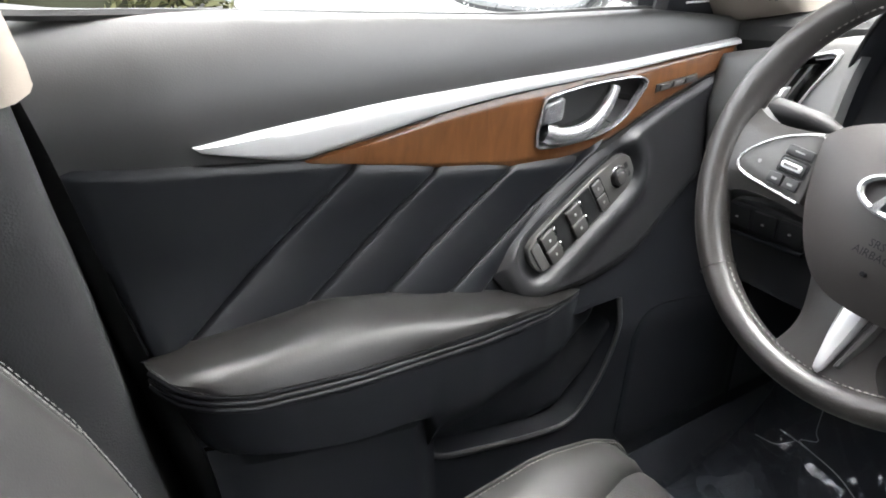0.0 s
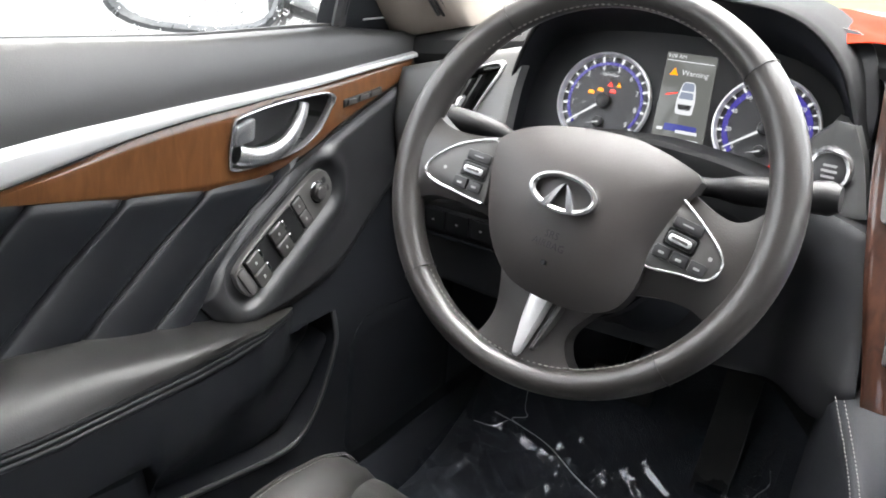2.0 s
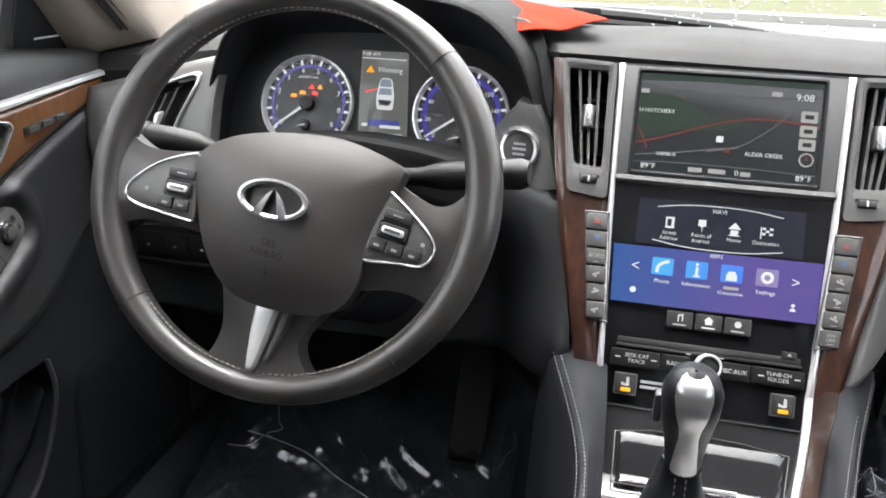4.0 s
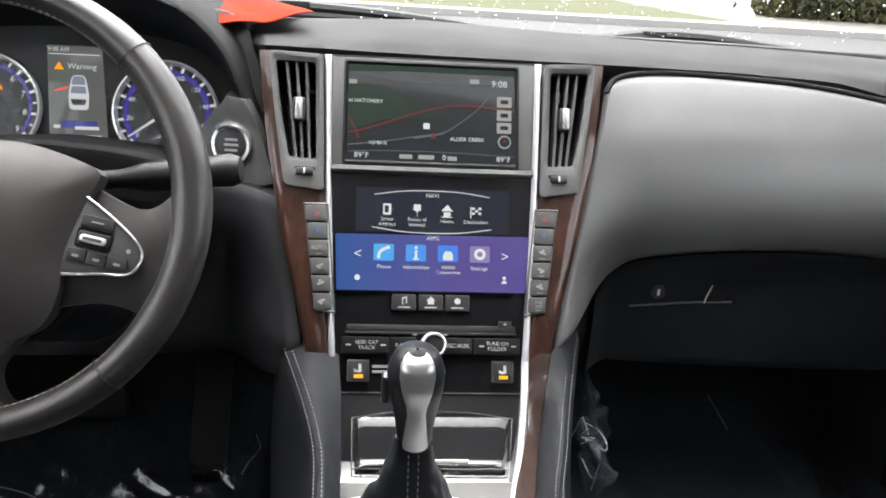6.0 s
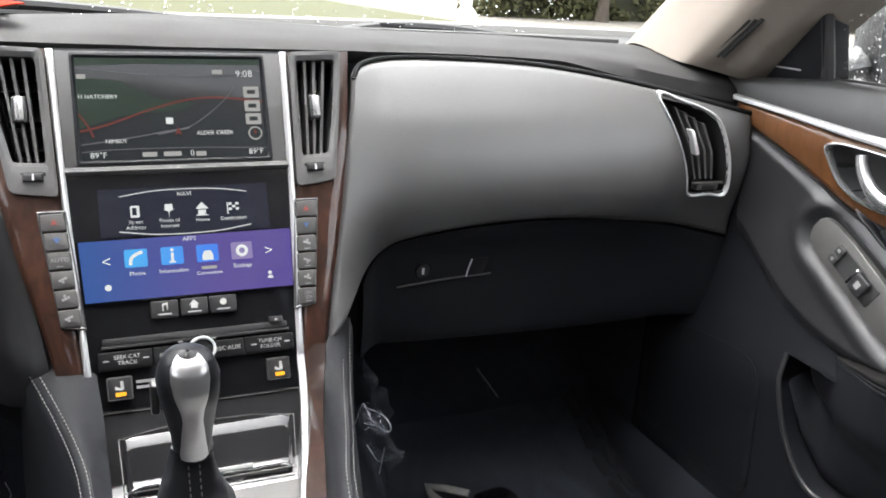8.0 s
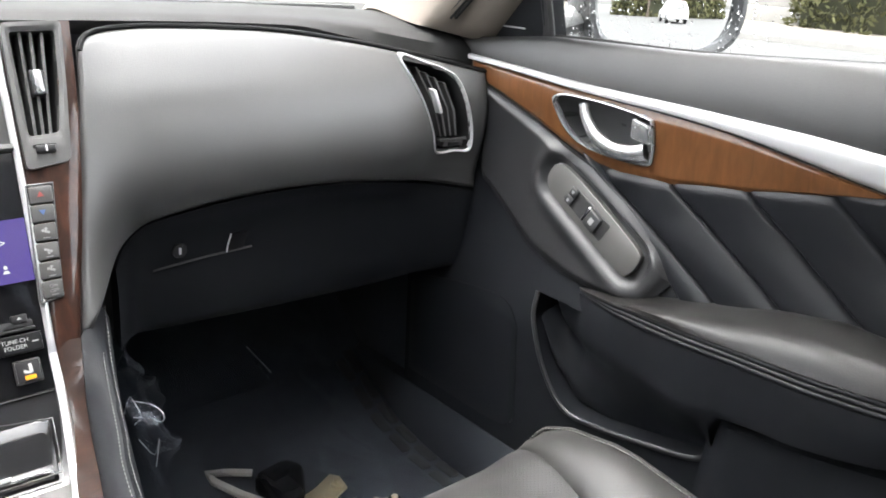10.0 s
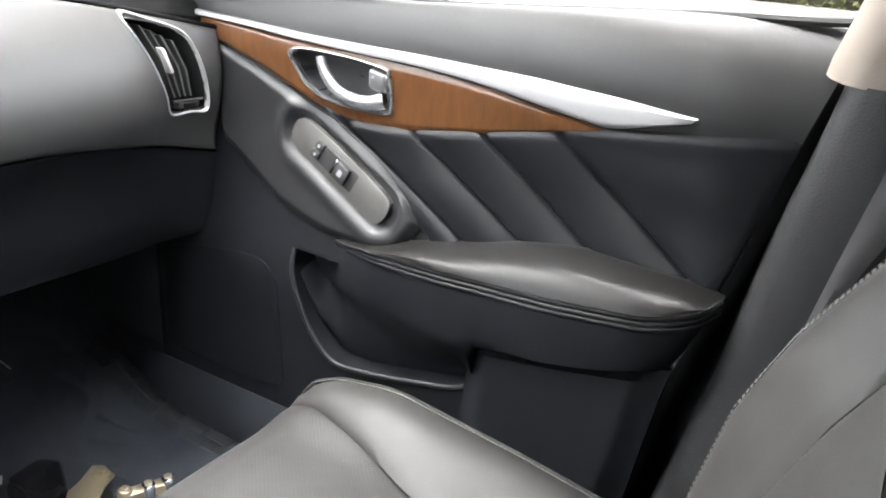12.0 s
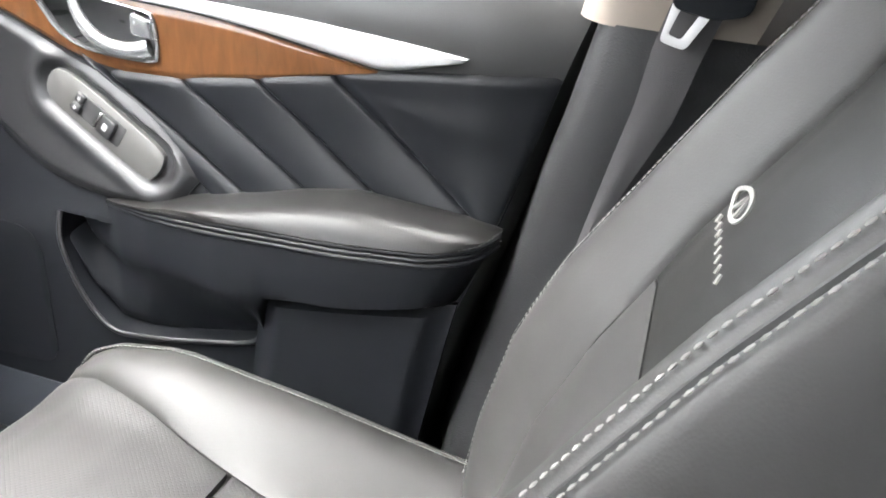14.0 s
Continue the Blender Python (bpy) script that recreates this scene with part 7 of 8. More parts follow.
# ---- outside ----
ASPHALT = surface("wet_asphalt", (0.080, 0.080, 0.080), (0.105, 0.105, 0.103), 0.8, relief=0.4, grain=60, patch=0.6, rough_var=0.15, spec=0.25)
CONCRETE = surface("pale_concrete", (0.26, 0.25, 0.235), (0.33, 0.32, 0.30), 0.8, relief=0.3, grain=80, patch=3)
GRASS = surface("lawn", (0.030, 0.035, 0.008), (0.072, 0.070, 0.020), 0.9, relief=0.5, grain=30, patch=1.8)
MULCH = surface("pale_mulch", (0.17, 0.155, 0.13), (0.24, 0.22, 0.19), 0.95, relief=0.6, grain=30, patch=2)
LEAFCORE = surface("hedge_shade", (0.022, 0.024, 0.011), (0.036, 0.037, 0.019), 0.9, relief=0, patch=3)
LEAF = surface("hedge_leaves", (0.055, 0.058, 0.025), (0.120, 0.118, 0.060), 0.7, relief=0, patch=1.2, spec=0.12)
BARK = surface("bark", (0.07, 0.055, 0.04), (0.11, 0.09, 0.07), 0.9, relief=0.8, grain=30, patch=4)
WHITE = surface("white_paint", (0.78, 0.78, 0.77), (0.84, 0.84, 0.83), 0.4, relief=0, patch=3)
CARWHITE = surface("white_car_paint", (0.72, 0.73, 0.74), (0.80, 0.80, 0.80), 0.2, coat=0.5, relief=0)
TINT = principled("dark_car_glass", (0.01, 0.012, 0.014), 0.05)[0]
G = -0.38
bm = bmesh.new()
bmesh.ops.create_grid(bm, x_segments=8, y_segments=8, size=400, matrix=Matrix.Translation((0, 0, G)))
tagged(link("ground", bm, ASPHALT, None), "pale wet asphalt ground reaching to the horizon", "ground", kind="structure")


def kerb(pts, name, w=0.3, h=0.14):
    p = spline(pts, 60)
    rows = []
    for k in range(len(p)):
        t = p[min(k + 1, len(p) - 1)] - p[max(k - 1, 0)]
        n = np.array((-t[1], t[0])) / np.linalg.norm(t)
        a, b = p[k] - n * w / 2, p[k] + n * w / 2
        rows.append([(a[0], a[1], G - 0.05), (a[0], a[1], G + h - 0.02), (a[0] + n[0] * 0.03, a[1] + n[1] * 0.03, G + h), (b[0], b[1], G + h), (b[0], b[1], G - 0.05)])
    return structure(name, grid_bm(rows), CONCRETE, "pale concrete kerb along the roadway")


kerb([(-25, 15.5), (-5, 15.4), (2, 15.2), (8, 15.0), (11, 14.2), (13.2, 12.0), (14.3, 9.0), (14.8, 4.0), (15.0, -30.0)], "kerb_front")


def sheet(name, outline, z, mat, label):
    bm = bmesh.new()
    bm.faces.new([bm.verts.new((x, y, z)) for x, y in outline])
    bmesh.ops.triangulate(bm, faces=bm.faces)
    return structure(name, bm, mat, label)


sheet("ground_lawn", [(-25, 15.6), (2, 15.4), (7.0, 15.2), (6.5, 17.5), (5.0, 26), (-25, 30)], G + 0.12, GRASS, "green and yellow lawn beyond the kerb")
sheet("ground_mulch", [(7.0, 15.2), (8, 15.1), (11, 14.3), (13.3, 12.1), (14.45, 9.0), (14.95, 4.0), (15.1, -30), (40, -30), (40, 40), (5, 40), (5.0, 26), (6.5, 17.5)], G + 0.115, MULCH, "pale bare strip below the hedge")


def leaves(name, boxes, count, label, size=0.10, seed=1):
    """A hedge of many small single leaves over a loose dark core."""
    rnd = random.Random(seed)
    verts, faces = [], []
    for _ in range(count):
        x0, y0, z0, x1, y1, z1 = boxes[rnd.randrange(len(boxes))]
        f = rnd.random()
        x, y, z = rnd.uniform(x0, x1), rnd.uniform(y0, y1), rnd.uniform(z0, z1)
        n = noise.noise((x * 0.7, y * 0.7, z * 0.7))
        if n < -0.25:
            continue
        a, b = Vector([rnd.gauss(0, 1) for _ in range(3)]).normalized(), Vector([rnd.gauss(0, 1) for _ in range(3)]).normalized()
        s = size * rnd.uniform(0.6, 1.5)
        c = Vector((x + n * 0.3, y + n * 0.3, z))
        k = len(verts)
        verts += [c - a * s, c + b * s * 0.45, c + a * s, c - b * s * 0.45]
        faces.append((k, k + 1, k + 2, k + 3))
    single = len(faces)
    # dark boxes paint the hedge's inner shade and close its sky gaps
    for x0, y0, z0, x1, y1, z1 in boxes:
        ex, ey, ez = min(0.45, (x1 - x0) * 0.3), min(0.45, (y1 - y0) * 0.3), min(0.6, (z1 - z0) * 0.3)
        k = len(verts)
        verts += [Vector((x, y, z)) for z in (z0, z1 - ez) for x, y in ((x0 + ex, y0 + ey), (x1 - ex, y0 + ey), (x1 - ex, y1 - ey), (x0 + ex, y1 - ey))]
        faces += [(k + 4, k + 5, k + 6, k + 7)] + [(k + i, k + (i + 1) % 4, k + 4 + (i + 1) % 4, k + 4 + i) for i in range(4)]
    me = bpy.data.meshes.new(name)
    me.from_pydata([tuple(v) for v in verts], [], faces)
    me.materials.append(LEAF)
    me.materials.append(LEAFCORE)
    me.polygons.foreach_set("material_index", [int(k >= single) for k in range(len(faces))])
    return tagged(new(name, me), label, "hedge", kind="stuff")


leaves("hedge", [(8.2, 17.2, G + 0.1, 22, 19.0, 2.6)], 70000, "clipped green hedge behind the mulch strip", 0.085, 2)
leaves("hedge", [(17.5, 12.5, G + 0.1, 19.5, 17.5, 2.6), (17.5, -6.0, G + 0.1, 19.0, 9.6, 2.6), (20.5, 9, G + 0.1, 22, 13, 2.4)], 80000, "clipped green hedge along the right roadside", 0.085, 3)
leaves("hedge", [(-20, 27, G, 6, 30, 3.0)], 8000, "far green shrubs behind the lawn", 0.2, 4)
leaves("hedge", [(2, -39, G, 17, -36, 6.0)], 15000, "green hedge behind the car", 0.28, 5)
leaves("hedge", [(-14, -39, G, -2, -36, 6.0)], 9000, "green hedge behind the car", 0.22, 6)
for x, y in ((11.0, 17.0), (6.2, -35.0)):
    tr = thing("tree", "dark tree trunk rising from the hedge", "tree", "roadside trees")
    part("trunk", tube_bm([(x, y, G), (x + 0.05, y, 0.8), (x, y + 0.1, 2.2), (x + 0.1, y, 4.0)], [0.20, 0.16, 0.14, 0.11], 10), BARK, tr)
    rnd = random.Random(int(x * 10))
    vs, fs = [], []
    for _ in range(900):
        d = Vector([rnd.gauss(0, 1) for _ in range(3)]).normalized() * rnd.uniform(0.4, 1.6)
        c = Vector((x, y, 4.6)) + d
        a, b = Vector([rnd.gauss(0, 1) for _ in range(3)]).normalized() * 0.16, Vector([rnd.gauss(0, 1) for _ in range(3)]).normalized() * 0.08
        k = len(vs)
        vs += [c - a, c + b, c + a, c - b]
        fs.append((k, k + 1, k + 2, k + 3))
    me = bpy.data.meshes.new("crown")
    me.from_pydata([tuple(v) for v in vs], [], fs)
    me.materials.append(LEAF)
    crown = new("crown", me)
    crown.parent = tr
# tall hedge added out of view to darken reflections of the horizon
leaves("hedge", [(-19, -14, G, -17.5, 14, 2.9)], 14000, "tall green hedge added on the left to darken the horizon", 0.16, 9)
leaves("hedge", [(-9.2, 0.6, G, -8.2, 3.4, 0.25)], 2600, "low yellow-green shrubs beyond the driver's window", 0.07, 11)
FENCEDARK = surface("dark_fence_paint", (0.020, 0.021, 0.022), (0.032, 0.033, 0.034), 0.5, relief=0.1, grain=200, patch=4)
fence = thing("fence", "dark slatted fence standing beyond the driver's window", "fence")
for k in range(26):
    part("slat", box_bm(-10.06, 9.0 + 0.14 * k, G, -10.0, 9.09 + 0.14 * k, 1.75, 0.0), FENCEDARK, fence)
for z in (0.0, 1.4):
    part("rail", box_bm(-10.0, 8.95, z, -9.95, 12.7, z + 0.09), FENCEDARK, fence)
post = thing("lamp_post", "white lamp post on a round base beyond the kerb", "lamp post")
part("base", tube_bm([(7.65, 17.2, G + 0.1), (7.65, 17.2, G + 0.18), (7.65, 17.2, G + 0.30)], [0.27, 0.25, 0.16], 20), WHITE, post)
part("pole", tube_bm([(7.65, 17.2, G + 0.30), (7.65, 17.2, 5.5)], [0.13, 0.09], 16), WHITE, post)
plinth = thing("stone_plinth", "pale stepped stone plinth at the roadside", "plinth")
for k in range(3):
    part("step", box_bm(18.2 + 0.25 * k, 9.3 + 0.25 * k, G + 0.45 * k, 20.6 - 0.25 * k, 11.4 - 0.25 * k, G + 0.45 * (k + 1), 0.02), CONCRETE, plinth)
part("shaft", box_bm(19.0, 10.0, G + 1.35, 19.8, 10.8, 3.6, 0.03), CONCRETE, plinth)

# a white car parked behind, seen in the mirror
car = thing("parked_car", "white hatchback parked on the roadway behind", "car")
cx_, cy_ = 7.0, -25.0
prof = spline([(-2.1, 0.35), (-2.15, 0.75), (-1.9, 0.95), (-1.5, 1.42), (-0.8, 1.52), (0.4, 1.48), (1.0, 1.02), (1.9, 0.88), (2.15, 0.65), (2.1, 0.35)], 40)
rows = []
for u in np.linspace(-1, 1, 13):
    rows.append([(cx_ + 0.88 * u * (1 - 0.18 * ease((p[1] - 0.9) / 0.6)), cy_ - p[0] * (1 - 0.04 * u * u), G + p[1] - 0.03 * abs(u) ** 4) for p in prof])
part("body", grid_bm(rows, cap=True), CARWHITE, car)
part("windscreen", slab_bm([[(cx_ - 0.62, cy_ - 1.02, G + 1.04), (cx_ + 0.62, cy_ - 1.02, G + 1.04)], [(cx_ - 0.55, cy_ - 0.50, G + 1.44), (cx_ + 0.55, cy_ - 0.50, G + 1.44)]], (0, 0.03, 0.03)), TINT, car)
part("rear_window", slab_bm([[(cx_ - 0.58, cy_ + 1.93, G + 1.0), (cx_ + 0.58, cy_ + 1.93, G + 1.0)], [(cx_ - 0.52, cy_ + 1.60, G + 1.38), (cx_ + 0.52, cy_ + 1.60, G + 1.38)]], (0, 0.03, 0.03)), TINT, car)
for sx in (-0.82, 0.82):
    for sy in (-1.3, 1.3):
        w_ = part("wheel", tube_bm([(cx_ + sx - 0.1, cy_ + sy, G + 0.31), (cx_ + sx + 0.1, cy_ + sy, G + 0.31)], 0.31, 20), RUBBER, car)
    part("headlight", box_bm(cx_ + sx * 0.75 - 0.13, cy_ + 2.05, G + 0.70, cx_ + sx * 0.75 + 0.13, cy_ + 2.12, G + 0.82, 0.02), CHROME, car)

# wing mirrors
for s in (-1, 1):
    mir = thing("wing_mirror", "wet grey wing mirror outside the side window", "wing mirror", "wing mirrors")
    a, b = np.array((0.845, 0.788)), np.array((1.055, 0.705))
    t = (b - a) / np.linalg.norm(b - a)
    n = np.array((t[1], -t[0]))
    n = n if n[1] < 0 else -n
    mid = (a + b) / 2

    def mp(p, q, h, s=s):
        v = mid + t * p + n * h
        return (s * v[0], v[1] + 0.042 * (q - 0.787), q)
    out = closed([(-0.112, 0.80), (-0.105, 0.735), (-0.07, 0.712), (0.0, 0.706), (0.075, 0.712), (0.11, 0.74), (0.115, 0.80), (0.10, 0.855), (0.0, 0.868), (-0.095, 0.86)], 48)
    c = np.array((0.0, 0.787))
    bow = 1.5 if s > 0 else 6.0
    part("mirror_pane", grid_bm([[mp(*(c + (p - c) * k), 0.003 - np.sum(((p - c) * k) ** 2) / (2 * bow)) for p in out] for k in np.linspace(1, 0.01, 14)], wrap=True, cap=True), MIRROR, mir, "mirror glass with raindrops")
    part("housing_lip", frame_bm([tuple(c + (p - c) * 1.13) for p in out], [tuple(c + (p - c) * 1.0) for p in out], mp, -0.01, 0.010, 0.004), WETGREY, mir, "wet grey mirror housing rim")
    rows = [[mp(*(c + (p - c) * k), h) for p in out] for k, h in ((1.13, 0.006), (1.18, -0.02), (1.12, -0.06), (0.9, -0.10), (0.5, -0.13), (0.05, -0.14))]
    part("housing", grid_bm(rows, wrap=True), WETGREY, mir, "wet grey mirror housing")
    part("stem", tube_bm([(s * 0.775, 0.86, 0.715), (s * 0.83, 0.83, 0.735), (s * 0.88, 0.82, 0.75)], [0.035, 0.03, 0.04], 10, flat=0.6), WETGREY, mir)

# wipers and cowl
structure("cowl", box_bm(-0.78, 1.36, 0.60, 0.78, 1.75, 0.675, 0.01), RUBBER, "black plastic cowl below the windscreen")
for pts, blade in (([(-0.30, 1.41, 0.738), (-0.19, 1.41, 0.740), (-0.06, 1.42, 0.734), (0.08, 1.43, 0.722), (0.20, 1.43, 0.705)], 0), ([(0.30, 1.40, 0.708), (0.40, 1.41, 0.722), (0.50, 1.42, 0.722), (0.62, 1.42, 0.712), (0.78, 1.42, 0.698)], 1)):
    wp_ = thing("wiper", "black windscreen wiper resting on the cowl", "wiper", "windscreen wipers")
    part("arm", tube_bm(spline(pts, 24), [0.016 - 0.008 * k / 23 for k in range(24)], 8, flat=0.7), RUBBER, wp_)
    part("blade", tube_bm([(p[0] + 0.02, p[1] - 0.015, p[2] - 0.012) for p in spline(pts, 24)], 0.0055, 6), RUBBER, wp_)
    part("clip", box_bm(pts[1][0] - 0.015, pts[1][1] - 0.014, pts[1][2] - 0.006, pts[1][0] + 0.03, pts[1][1] + 0.012, pts[1][2] + 0.009, 0.004), RUBBER, wp_)
    part("foot", tube_bm([(pts[2][0], pts[2][1] + 0.02, 0.67), pts[2]], 0.010, 8), RUBBER, wp_)


def drops(name, label, place, u0, u1, v0, v1, count, r0, r1, seed):
    """Raindrops on a pane, each a small flat bead."""
    rnd = random.Random(seed)
    base = bmesh.new()
    bmesh.ops.create_icosphere(base, subdivisions=1, radius=1)
    bv, bf = [v.co.copy() for v in base.verts], [[v.index for v in f.verts] for f in base.faces]
    base.free()
    verts, faces = [], []
    streak = [rnd.uniform(u0, u1) for _ in range(14)]
    for k in range(count):
        u = rnd.uniform(u0, u1) if rnd.random() < 0.55 else rnd.choice(streak) + rnd.gauss(0, 0.004)
        v = rnd.uniform(v0, v1)
        r = r0 + (r1 - r0) * rnd.random() ** 3
        o = len(verts)
        for c in bv:
            verts.append(place(u + c.x * r, v + c.y * r * rnd.uniform(1.0, 1.05) * 1.25, c.z * r * 0.45))
        faces += [[o + i for i in f] for f in bf]
    me = bpy.data.meshes.new(name)
    me.from_pydata([tuple(p) for p in verts], [], faces)
    for p in me.polygons:
        p.use_smooth = True
    me.materials.append(DROP)
    ob = tagged(new(name, me), label, "raindrops", kind="stuff")
    ob.visible_shadow = False
    return ob


def screen_at(u, v, h):
    a = Vector((u * (1 - 0.2 * v), 1.34 - 0.87 * v, 0.71 + 0.415 * v))
    return tuple(a + Vector((0, 0.43, 0.90)) * (0.005 + h))


drops("raindrops", "raindrops on the windscreen", screen_at, -0.1, 0.68, 0.02, 0.40, 900, 0.0008, 0.0030, 4)
for s in (-1, 1):
    drops("raindrops", "raindrops on the side window", lambda u, v, h, s=s: (s * (0.763 + h - 0.30 * max(0, v - 0.72)), u, v), 0.45, 0.77, 0.72, 0.90, 900, 0.0006, 0.0018, 7 + s)

# ---- belt, mats, film, things on the dashboard and the floor ----
for s, grp in ((1, "passenger's"), (-1, "driver's")):
    belt = thing("seat_belt", f"grey webbing seat belt hanging on the {grp} door pillar", "seat belt", "front seat belts")
    rows = []
    for t in np.linspace(0, 1, 24):
        z = 0.80 - 0.32 * t
        yc = interp(z, (0.48, 0.072), (0.54, 0.058), (0.60, 0.040), (0.65, 0.024), (0.706, 0.0145), (0.80, -0.010)) - (0.035 if s < 0 else 0)
        w = interp(z, (0.48, 0.004), (0.54, 0.0065), (0.60, 0.0125), (0.65, 0.0178), (0.706, 0.0205), (0.80, 0.0225))
        rows.append([(s * (0.634 + 0.012 * t + 0.003 * abs(u)), yc + w * u, z + 0.004 * u) for u in (-1, -0.6, 0, 0.6, 1)] + [(s * (0.637 + 0.012 * t), yc + w * u, z + 0.004 * u) for u in (1, 0, -1)])
    part("webbing", grid_bm(rows, wrap=True, cap=True), WEBBING, belt, "grey woven belt webbing")

    def tongue(y, z, h, s=s):
        return (s * (0.632 - h), y - (0.035 if s < 0 else 0), z)
    part("tongue", frame_bm(rounded([(0.0310, 0.7135), (0.0095, 0.7085), (-0.0095, 0.7440), (0.0250, 0.7490)], 0.005), rounded([(0.0250, 0.7195), (0.0140, 0.7165), (0.0025, 0.7390), (0.0185, 0.7410)], 0.003), tongue, 0.0, 0.003), SILVER, belt, "bright metal belt tongue")
    plate("tongue_grip", rounded([(0.026, 0.741), (-0.010, 0.735), (-0.036, 0.742), (-0.040, 0.775), (0.000, 0.790), (0.028, 0.775)], 0.008), tongue, PLASTIC, belt, -0.006, 0.008, 0.004, "black plastic grip of the belt tongue")
    line = [(s * 0.6315, 0.031 + 0.055 * t, 0.80 - 0.32 * t) for t in np.linspace(0.3, 0.95, 20)]

# rubber-backed carpet mats with a moulded border
for s, x0, x1, y0, y1 in ((1, 0.20, 0.655, 0.50, 1.06), (-1, 0.20, 0.62, 0.55, 1.10)):
    def mat_at(x, y, h, s=s):
        return (s * x, y, interp(y, *[(p[0], p[1]) for p in floor_profile]) + 0.010 + h)
    mat_t = thing("floor_mat", "black carpet floor mat under clear plastic film" if s > 0 else "black carpet floor mat in the driver's footwell", "floor mat", "car floor mats")
    patch("mat", [(x0, y) for y in np.linspace(y0, y1, 12)], [(x1 - 0.03 * (y > 1.05), y) for y in np.linspace(y0, y1, 12)], mat_at, CARPET, mat_t, h=0.006, nu=30, nv=20, edge=0.04, uedge=0.04, sink=0.004)
    if s > 0:
        for k in range(9):
            for j in range(2):
                plate("border_block", rect(x1 - 0.045 + 0.022 * j, 0.62 + 0.050 * k + 0.012 * j, x1 - 0.027 + 0.022 * j, 0.660 + 0.050 * k + 0.012 * j, 0.004), mat_at, RUBBER, mat_t, 0.004, 0.0080, 0.0015)


def crumple(name, label, place, a0, a1, b0, b1, amp, seed, n=34):
    """A sheet of thin crumpled film."""
    rnd = random.Random(seed)
    waves = [(rnd.uniform(20, 90), rnd.uniform(-90, 90), rnd.uniform(0, 6), rnd.uniform(0.3, 1)) for _ in range(7)]
    rows = []
    for i in range(n):
        row = []
        for j in range(n):
            u, v = a0 + (a1 - a0) * i / (n - 1), b0 + (b1 - b0) * j / (n - 1)
            h = sum(w * (1 - abs(math.sin(0.45 * (fx * u + fy * v) + ph))) ** 5 for fx, fy, ph, w in waves) / 2.2
            row.append(place(u + 0.006 * math.sin(40 * v + seed), v + 0.006 * math.sin(47 * u), 0.004 + amp * h))
        rows.append(row)
    bm = grid_bm(rows)
    ob = link(name, bm, FILM, None)
    ob.visible_shadow = False
    return tagged(ob, label, "plastic film")


def foot_l(x, y, h):
    return (-x, y, interp(y, *[(p[0], p[1]) for p in floor_profile]) + 0.020 + h)


def foot_r(x, y, h):
    return (x, y, interp(y, *[(p[0], p[1]) for p in floor_profile]) + 0.020 + h)


crumple("plastic_film", "crumpled clear plastic film over the driver's floor mat", foot_l, 0.24, 0.66, 0.62, 1.12, 0.014, 3, 110)
crumple("plastic_film", "loose clear plastic film hanging beside the tunnel", lambda u, v, h: (0.172 + h + 0.10 * max(0, 0.40 - v), u, v), 0.72, 0.88, 0.26, 0.415, 0.022, 8, 50)
crumple("plastic_film", "loose clear plastic film beside the accelerator", lambda u, v, h: (-0.185 - h - 0.10 * max(0, 0.40 - v), u, v), 0.94, 1.10, 0.10, 0.20, 0.020, 5, 40)
crumple("plastic_film", "clear plastic film on the passenger's floor mat", foot_r, 0.215, 0.64, 0.52, 1.16, 0.004, 12, 90)
# rolled folds of the film, and thin pale tubes painted as its glints
FILMGLINT = principled("film_glint", (0.55, 0.57, 0.60), 0.25)[0]


def film_fold(pts, r, seed, label):
    rnd = random.Random(seed)
    q = spline(pts, 30)
    rr = [r * rnd.uniform(0.5, 1.4) for _ in range(30)]
    bm = tube_bm([tuple(v + np.array([rnd.uniform(-0.4, 0.4) * r for _ in range(3)])) for v in q], rr, 5, flat=0.6)
    bmesh.ops.triangulate(bm, faces=bm.faces)
    return tagged(link("film_fold", bm, FILM, None, smooth=False), label, "plastic film")


fold = film_fold([(-0.607, 0.98, 0.135), (-0.555, 0.965, 0.14), (-0.50, 0.955, 0.135), (-0.461, 0.945, 0.13), (-0.382, 0.905, 0.122)], 0.013, 17, "rolled fold of clear plastic film on the floor")
for pts in ([(-0.600, 0.985, 0.148), (-0.550, 0.970, 0.152), (-0.495, 0.958, 0.146), (-0.440, 0.930, 0.136), (-0.385, 0.905, 0.130)], [(-0.580, 1.055, 0.165), (-0.566, 1.020, 0.150), (-0.552, 1.000, 0.150), (-0.572, 0.988, 0.146), (-0.548, 0.972, 0.150)],
            [(-0.625, 0.966, 0.132), (-0.590, 0.960, 0.140), (-0.576, 0.985, 0.142)]):
    part("film_glint", tube_bm(spline(pts, 24), 0.0007, 5), FILMGLINT, fold, "thin pale tube painted as a glint on the film")
fold = film_fold([(-0.205, 0.88, 0.225), (-0.205, 0.93, 0.205), (-0.204, 0.98, 0.182), (-0.203, 1.03, 0.158)], 0.009, 23, "fold of clear plastic film beside the tunnel")
part("film_glint", tube_bm(spline([(-0.206, 0.875, 0.236), (-0.207, 0.94, 0.207), (-0.204, 1.03, 0.168), (-0.203, 0.99, 0.215)], 20), 0.0007, 5), FILMGLINT, fold, "thin pale tube painted as a glint on the film")
fold = film_fold([(0.182, 0.842, 0.325), (0.186, 0.815, 0.345), (0.184, 0.780, 0.350), (0.182, 0.735, 0.366)], 0.006, 31, "small fold of clear plastic film beside the tunnel")
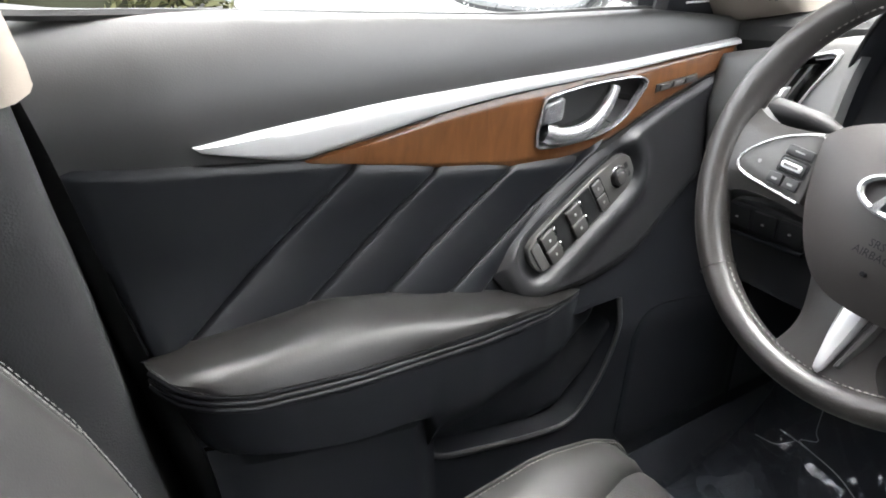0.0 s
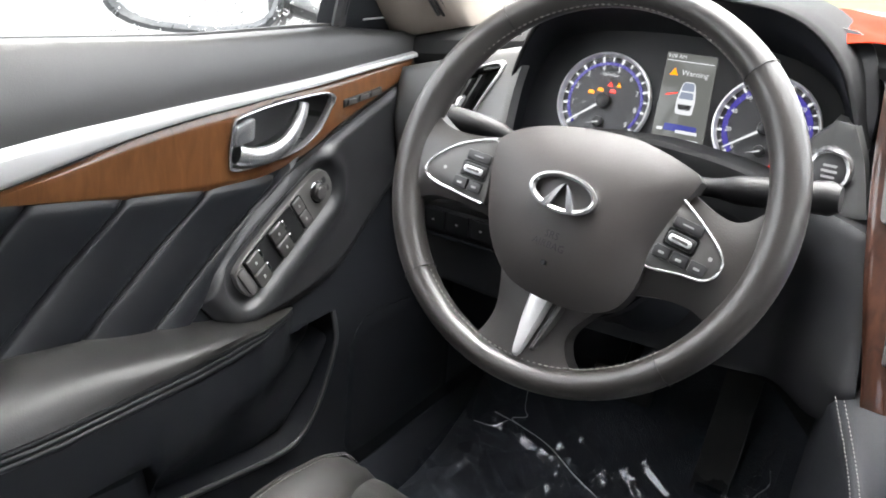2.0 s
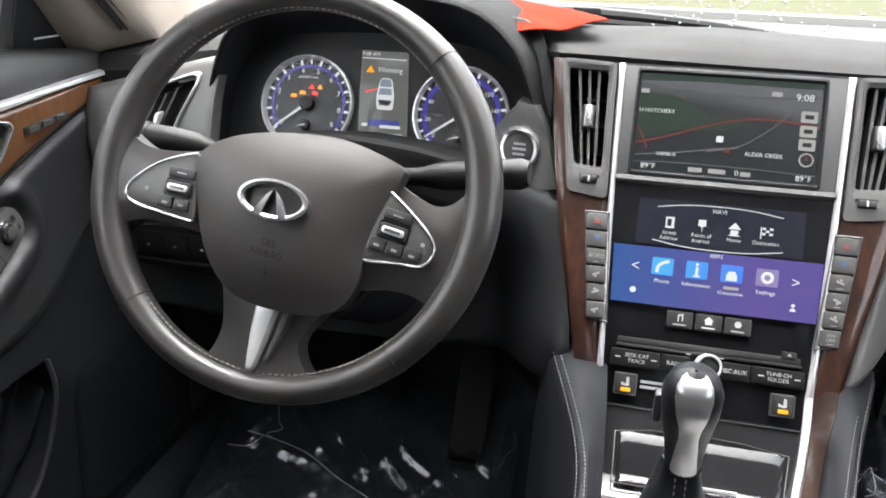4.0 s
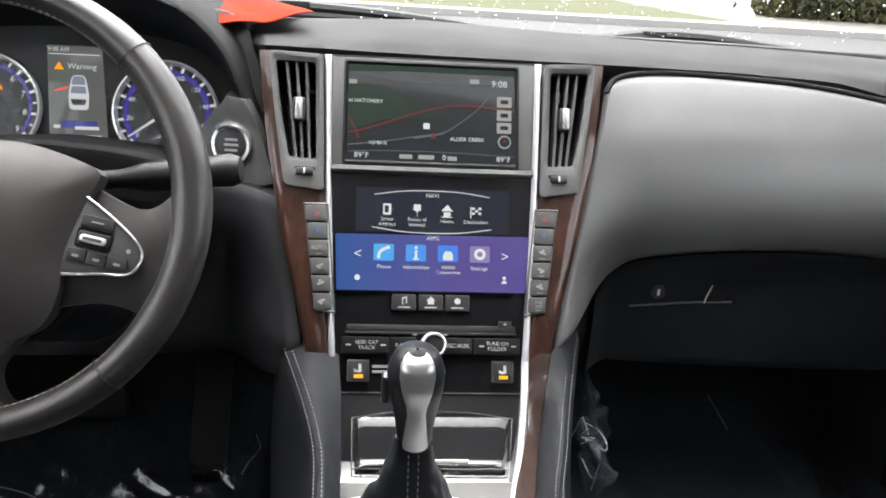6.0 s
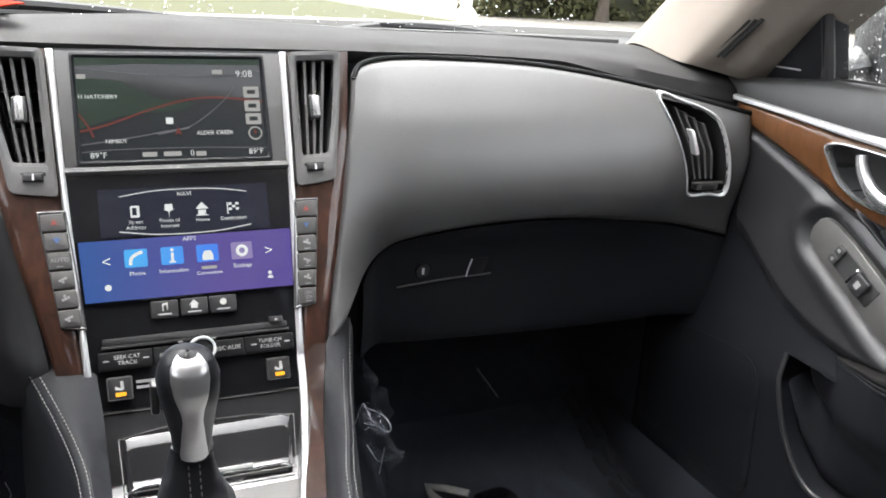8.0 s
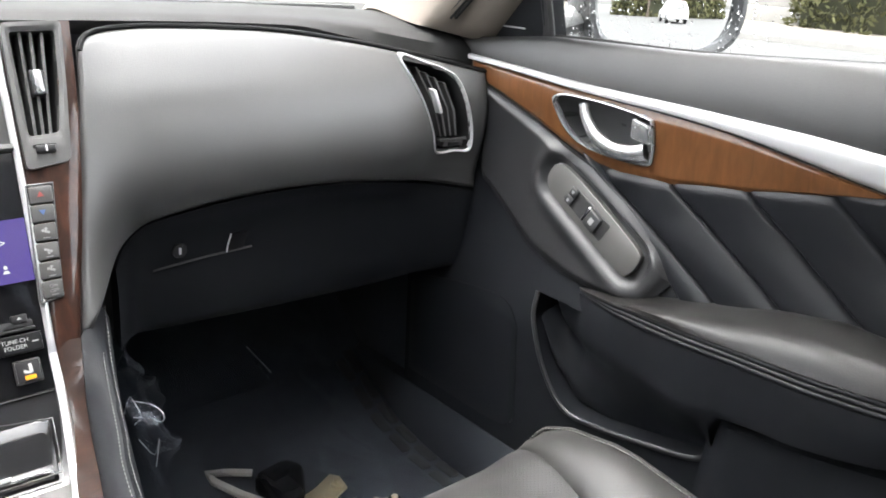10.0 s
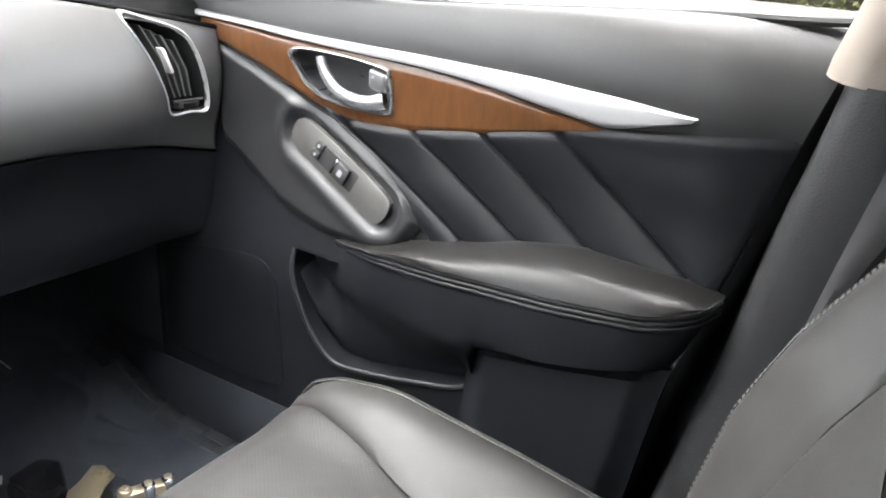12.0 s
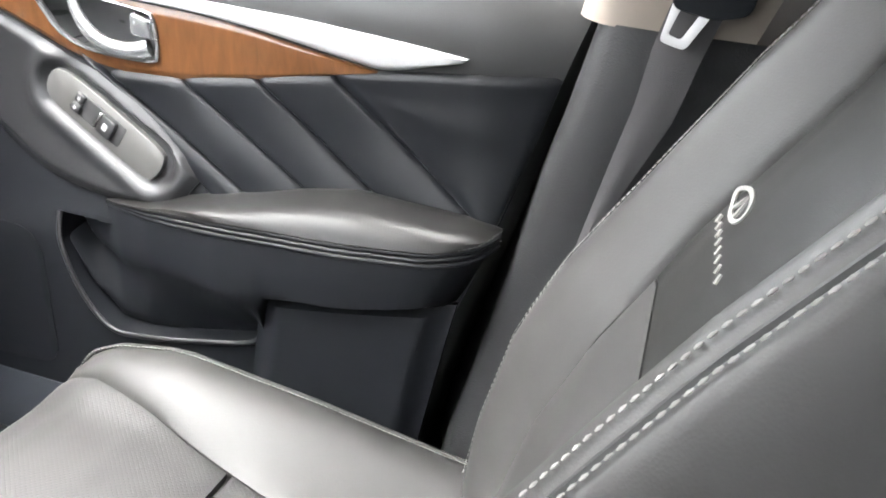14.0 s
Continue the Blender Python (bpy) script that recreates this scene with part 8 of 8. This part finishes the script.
for pts in ([(0.182, 0.842, 0.308), (0.186, 0.825, 0.345), (0.184, 0.808, 0.356), (0.188, 0.795, 0.340), (0.184, 0.806, 0.325)], [(0.184, 0.811, 0.352), (0.190, 0.768, 0.366), (0.184, 0.722, 0.380), (0.188, 0.738, 0.362), (0.190, 0.772, 0.348), (0.184, 0.806, 0.334)], [(0.186, 0.802, 0.308), (0.190, 0.770, 0.305), (0.186, 0.742, 0.342), (0.186, 0.756, 0.300)]):
    part("film_glint", tube_bm(spline(pts, 24), 0.00055, 5), FILMGLINT, fold, "thin pale tube painted as a glint on the film")
fold = film_fold([(0.476, 1.105, 0.205), (0.482, 1.085, 0.192), (0.488, 1.065, 0.180)], 0.005, 37, "small fold of clear plastic film on the toe board")
part("film_glint", tube_bm(spline([(0.474, 1.11, 0.210), (0.482, 1.085, 0.196), (0.490, 1.060, 0.181)], 16), 0.0006, 5), FILMGLINT, fold, "thin pale tube painted as a glint on the film")

# pedals
ped = thing("brake_pedal", "black rubber brake pedal hanging above the driver's floor", "pedal", "pedals")
part("pad", box_bm(-0.475, 1.045, 0.205, -0.385, 1.065, 0.255, 0.008), RUBBER, ped)
part("arm", tube_bm([(-0.43, 1.06, 0.235), (-0.43, 1.12, 0.30), (-0.43, 1.20, 0.42)], 0.010, 8), PLASTIC, ped)
ped = thing("accelerator_pedal", "black accelerator pedal rising from the driver's floor", "pedal", "pedals")
part("pad", slab_bm([[(-0.30, 1.00 + 0.11 * t, 0.13 + 0.15 * t), (-0.25, 1.00 + 0.11 * t, 0.13 + 0.15 * t)] for t in np.linspace(0, 1, 6)], (0, 0.012, -0.006)), RUBBER, ped)
part("hinge", box_bm(-0.295, 1.0, 0.11, -0.255, 1.04, 0.145, 0.005), PLASTIC, ped)

# a scissor jack lying on the passenger's floor
jack = thing("scissor_jack", "folded scissor jack with plated bracket and grey handle", "car jack")


def jk(x, y, h):
    return (x, y, 0.022 + h)


part("handle", join([tube_bm([(0.432, 1.020, 0.055), (0.400, 1.045, 0.055), (0.375, 1.058, 0.055), (0.376, 1.035, 0.053), (0.395, 0.99, 0.050), (0.43, 0.93, 0.045)], 0.0075, 8, flat=0.7)]), GREYPAINT, jack, "bent grey steel handle")
part("housing", join([plate_bm(rounded([(0.425, 1.005), (0.487, 1.015), (0.503, 0.985), (0.47, 0.925), (0.43, 0.915)], 0.012), jk, 0.0, 0.045, 0.010)]), PIANO, jack, "glossy black body")
part("bracket", plate_bm([(0.445, 0.900), (0.470, 0.925), (0.490, 0.930), (0.527, 0.948), (0.537, 0.935), (0.532, 0.905), (0.508, 0.895), (0.487, 0.880)], jk, 0.030, 0.034, 0.001), ZINC, jack, "plated steel bracket")
part("bracket_web", plate_bm([(0.445, 0.900), (0.487, 0.880), (0.487, 0.876), (0.443, 0.896)], jk, 0.0, 0.034), ZINC, jack)
for x, y in ((0.521, 0.918), (0.520, 0.868), (0.548, 0.852), (0.575, 0.842)):
    b_ = plate("bolt", disc(x, y, 0.0105, 16), jk, CHROME if x > 0.53 else ZINC, jack, 0.010 if x > 0.51 and y < 0.9 else 0.034, 0.033 if y < 0.9 else 0.040, 0.004, "domed plated bolt")
    plate("bolt_head", disc(x, y, 0.006, 6), jk, ZINC, b_, 0.030 if y < 0.9 else 0.038, 0.036 if y < 0.9 else 0.044, 0.001)
part("link_plate", plate_bm(rounded([(0.508, 0.862), (0.520, 0.880), (0.585, 0.850), (0.578, 0.832)], 0.006), jk, 0.012, 0.026, 0.002), ZINC, jack, "row of plated links")

jack.scale, jack.location = (0.909, 0.909, 0.909), (-0.0078, 0.0016, 0.062)

# red sheet on the dashboard
def top_sheet(x, y, h):
    return (x, y, interp(y, (0.88, 0.742), (0.905, 0.7455), (0.96, 0.7525), (1.06, 0.7545), (1.2, 0.748), (1.3, 0.732)) + 0.003 + h)


A_, B_, C_, D_ = (np.array(p) for p in ((-0.256, 0.902), (-0.330, 1.150), (-0.190, 1.185), (-0.128, 0.970)))
rows = [[top_sheet(*((A_ * (1 - u) + D_ * u) * (1 - v) + (B_ * (1 - u) + C_ * u) * v), 0.003 + 0.010 * abs(math.sin(5 * u + 2 * v)) * u + 0.02 * v * (1 - u)) for u in np.linspace(0, 1, 16)] for v in np.linspace(0, 1, 16)]
tagged(link("red_sheet", slab_bm(rows, (0, 0, 0.0012)), RED, None), "creased bright red sheet lying on the dashboard top", "paper")
rows = [[top_sheet(-0.215 + 0.06 * u, 1.10 + 0.10 * v, 0.002) for u in np.linspace(0, 1, 6)] for v in np.linspace(0, 1, 6)]
tagged(link("white_sheet", slab_bm(rows, (0, 0, 0.0008)), PAPER, None), "white paper sheet lying on the dashboard top", "paper")

# embroidered mark on the passenger backrest
def seat_mark(p, q, h):
    x, y, z = pback(p, q, 0.006 + h)
    return (x, y, z)


mk = part("embroidery_ring", frame_bm(disc(0.087, 0.6335, 0.031, 36, 0.0100), disc(0.087, 0.6335, 0.0265, 36, 0.0068), seat_mark, 0, 0.0018), STITCH, pseat, "pale embroidered oval mark")
for sgn in (-1, 1):
    plate("embroidery_bar", [(0.087 + sgn * 0.003, 0.6395), (0.087 + sgn * 0.006, 0.6365), (0.087 + sgn * 0.013, 0.6268), (0.087 + sgn * 0.007, 0.6268)], seat_mark, STITCH, mk, 0, 0.0018)
for k in range(8):
    x = 0.0160 * k - 0.014
    plate("embroidery_word", rounded([(x, 0.6148), (x + 0.0044, 0.6132), (x + 0.0098, 0.6176), (x + 0.0056, 0.6192)], 0.001), seat_mark, STITCH, mk, 0, 0.0018)
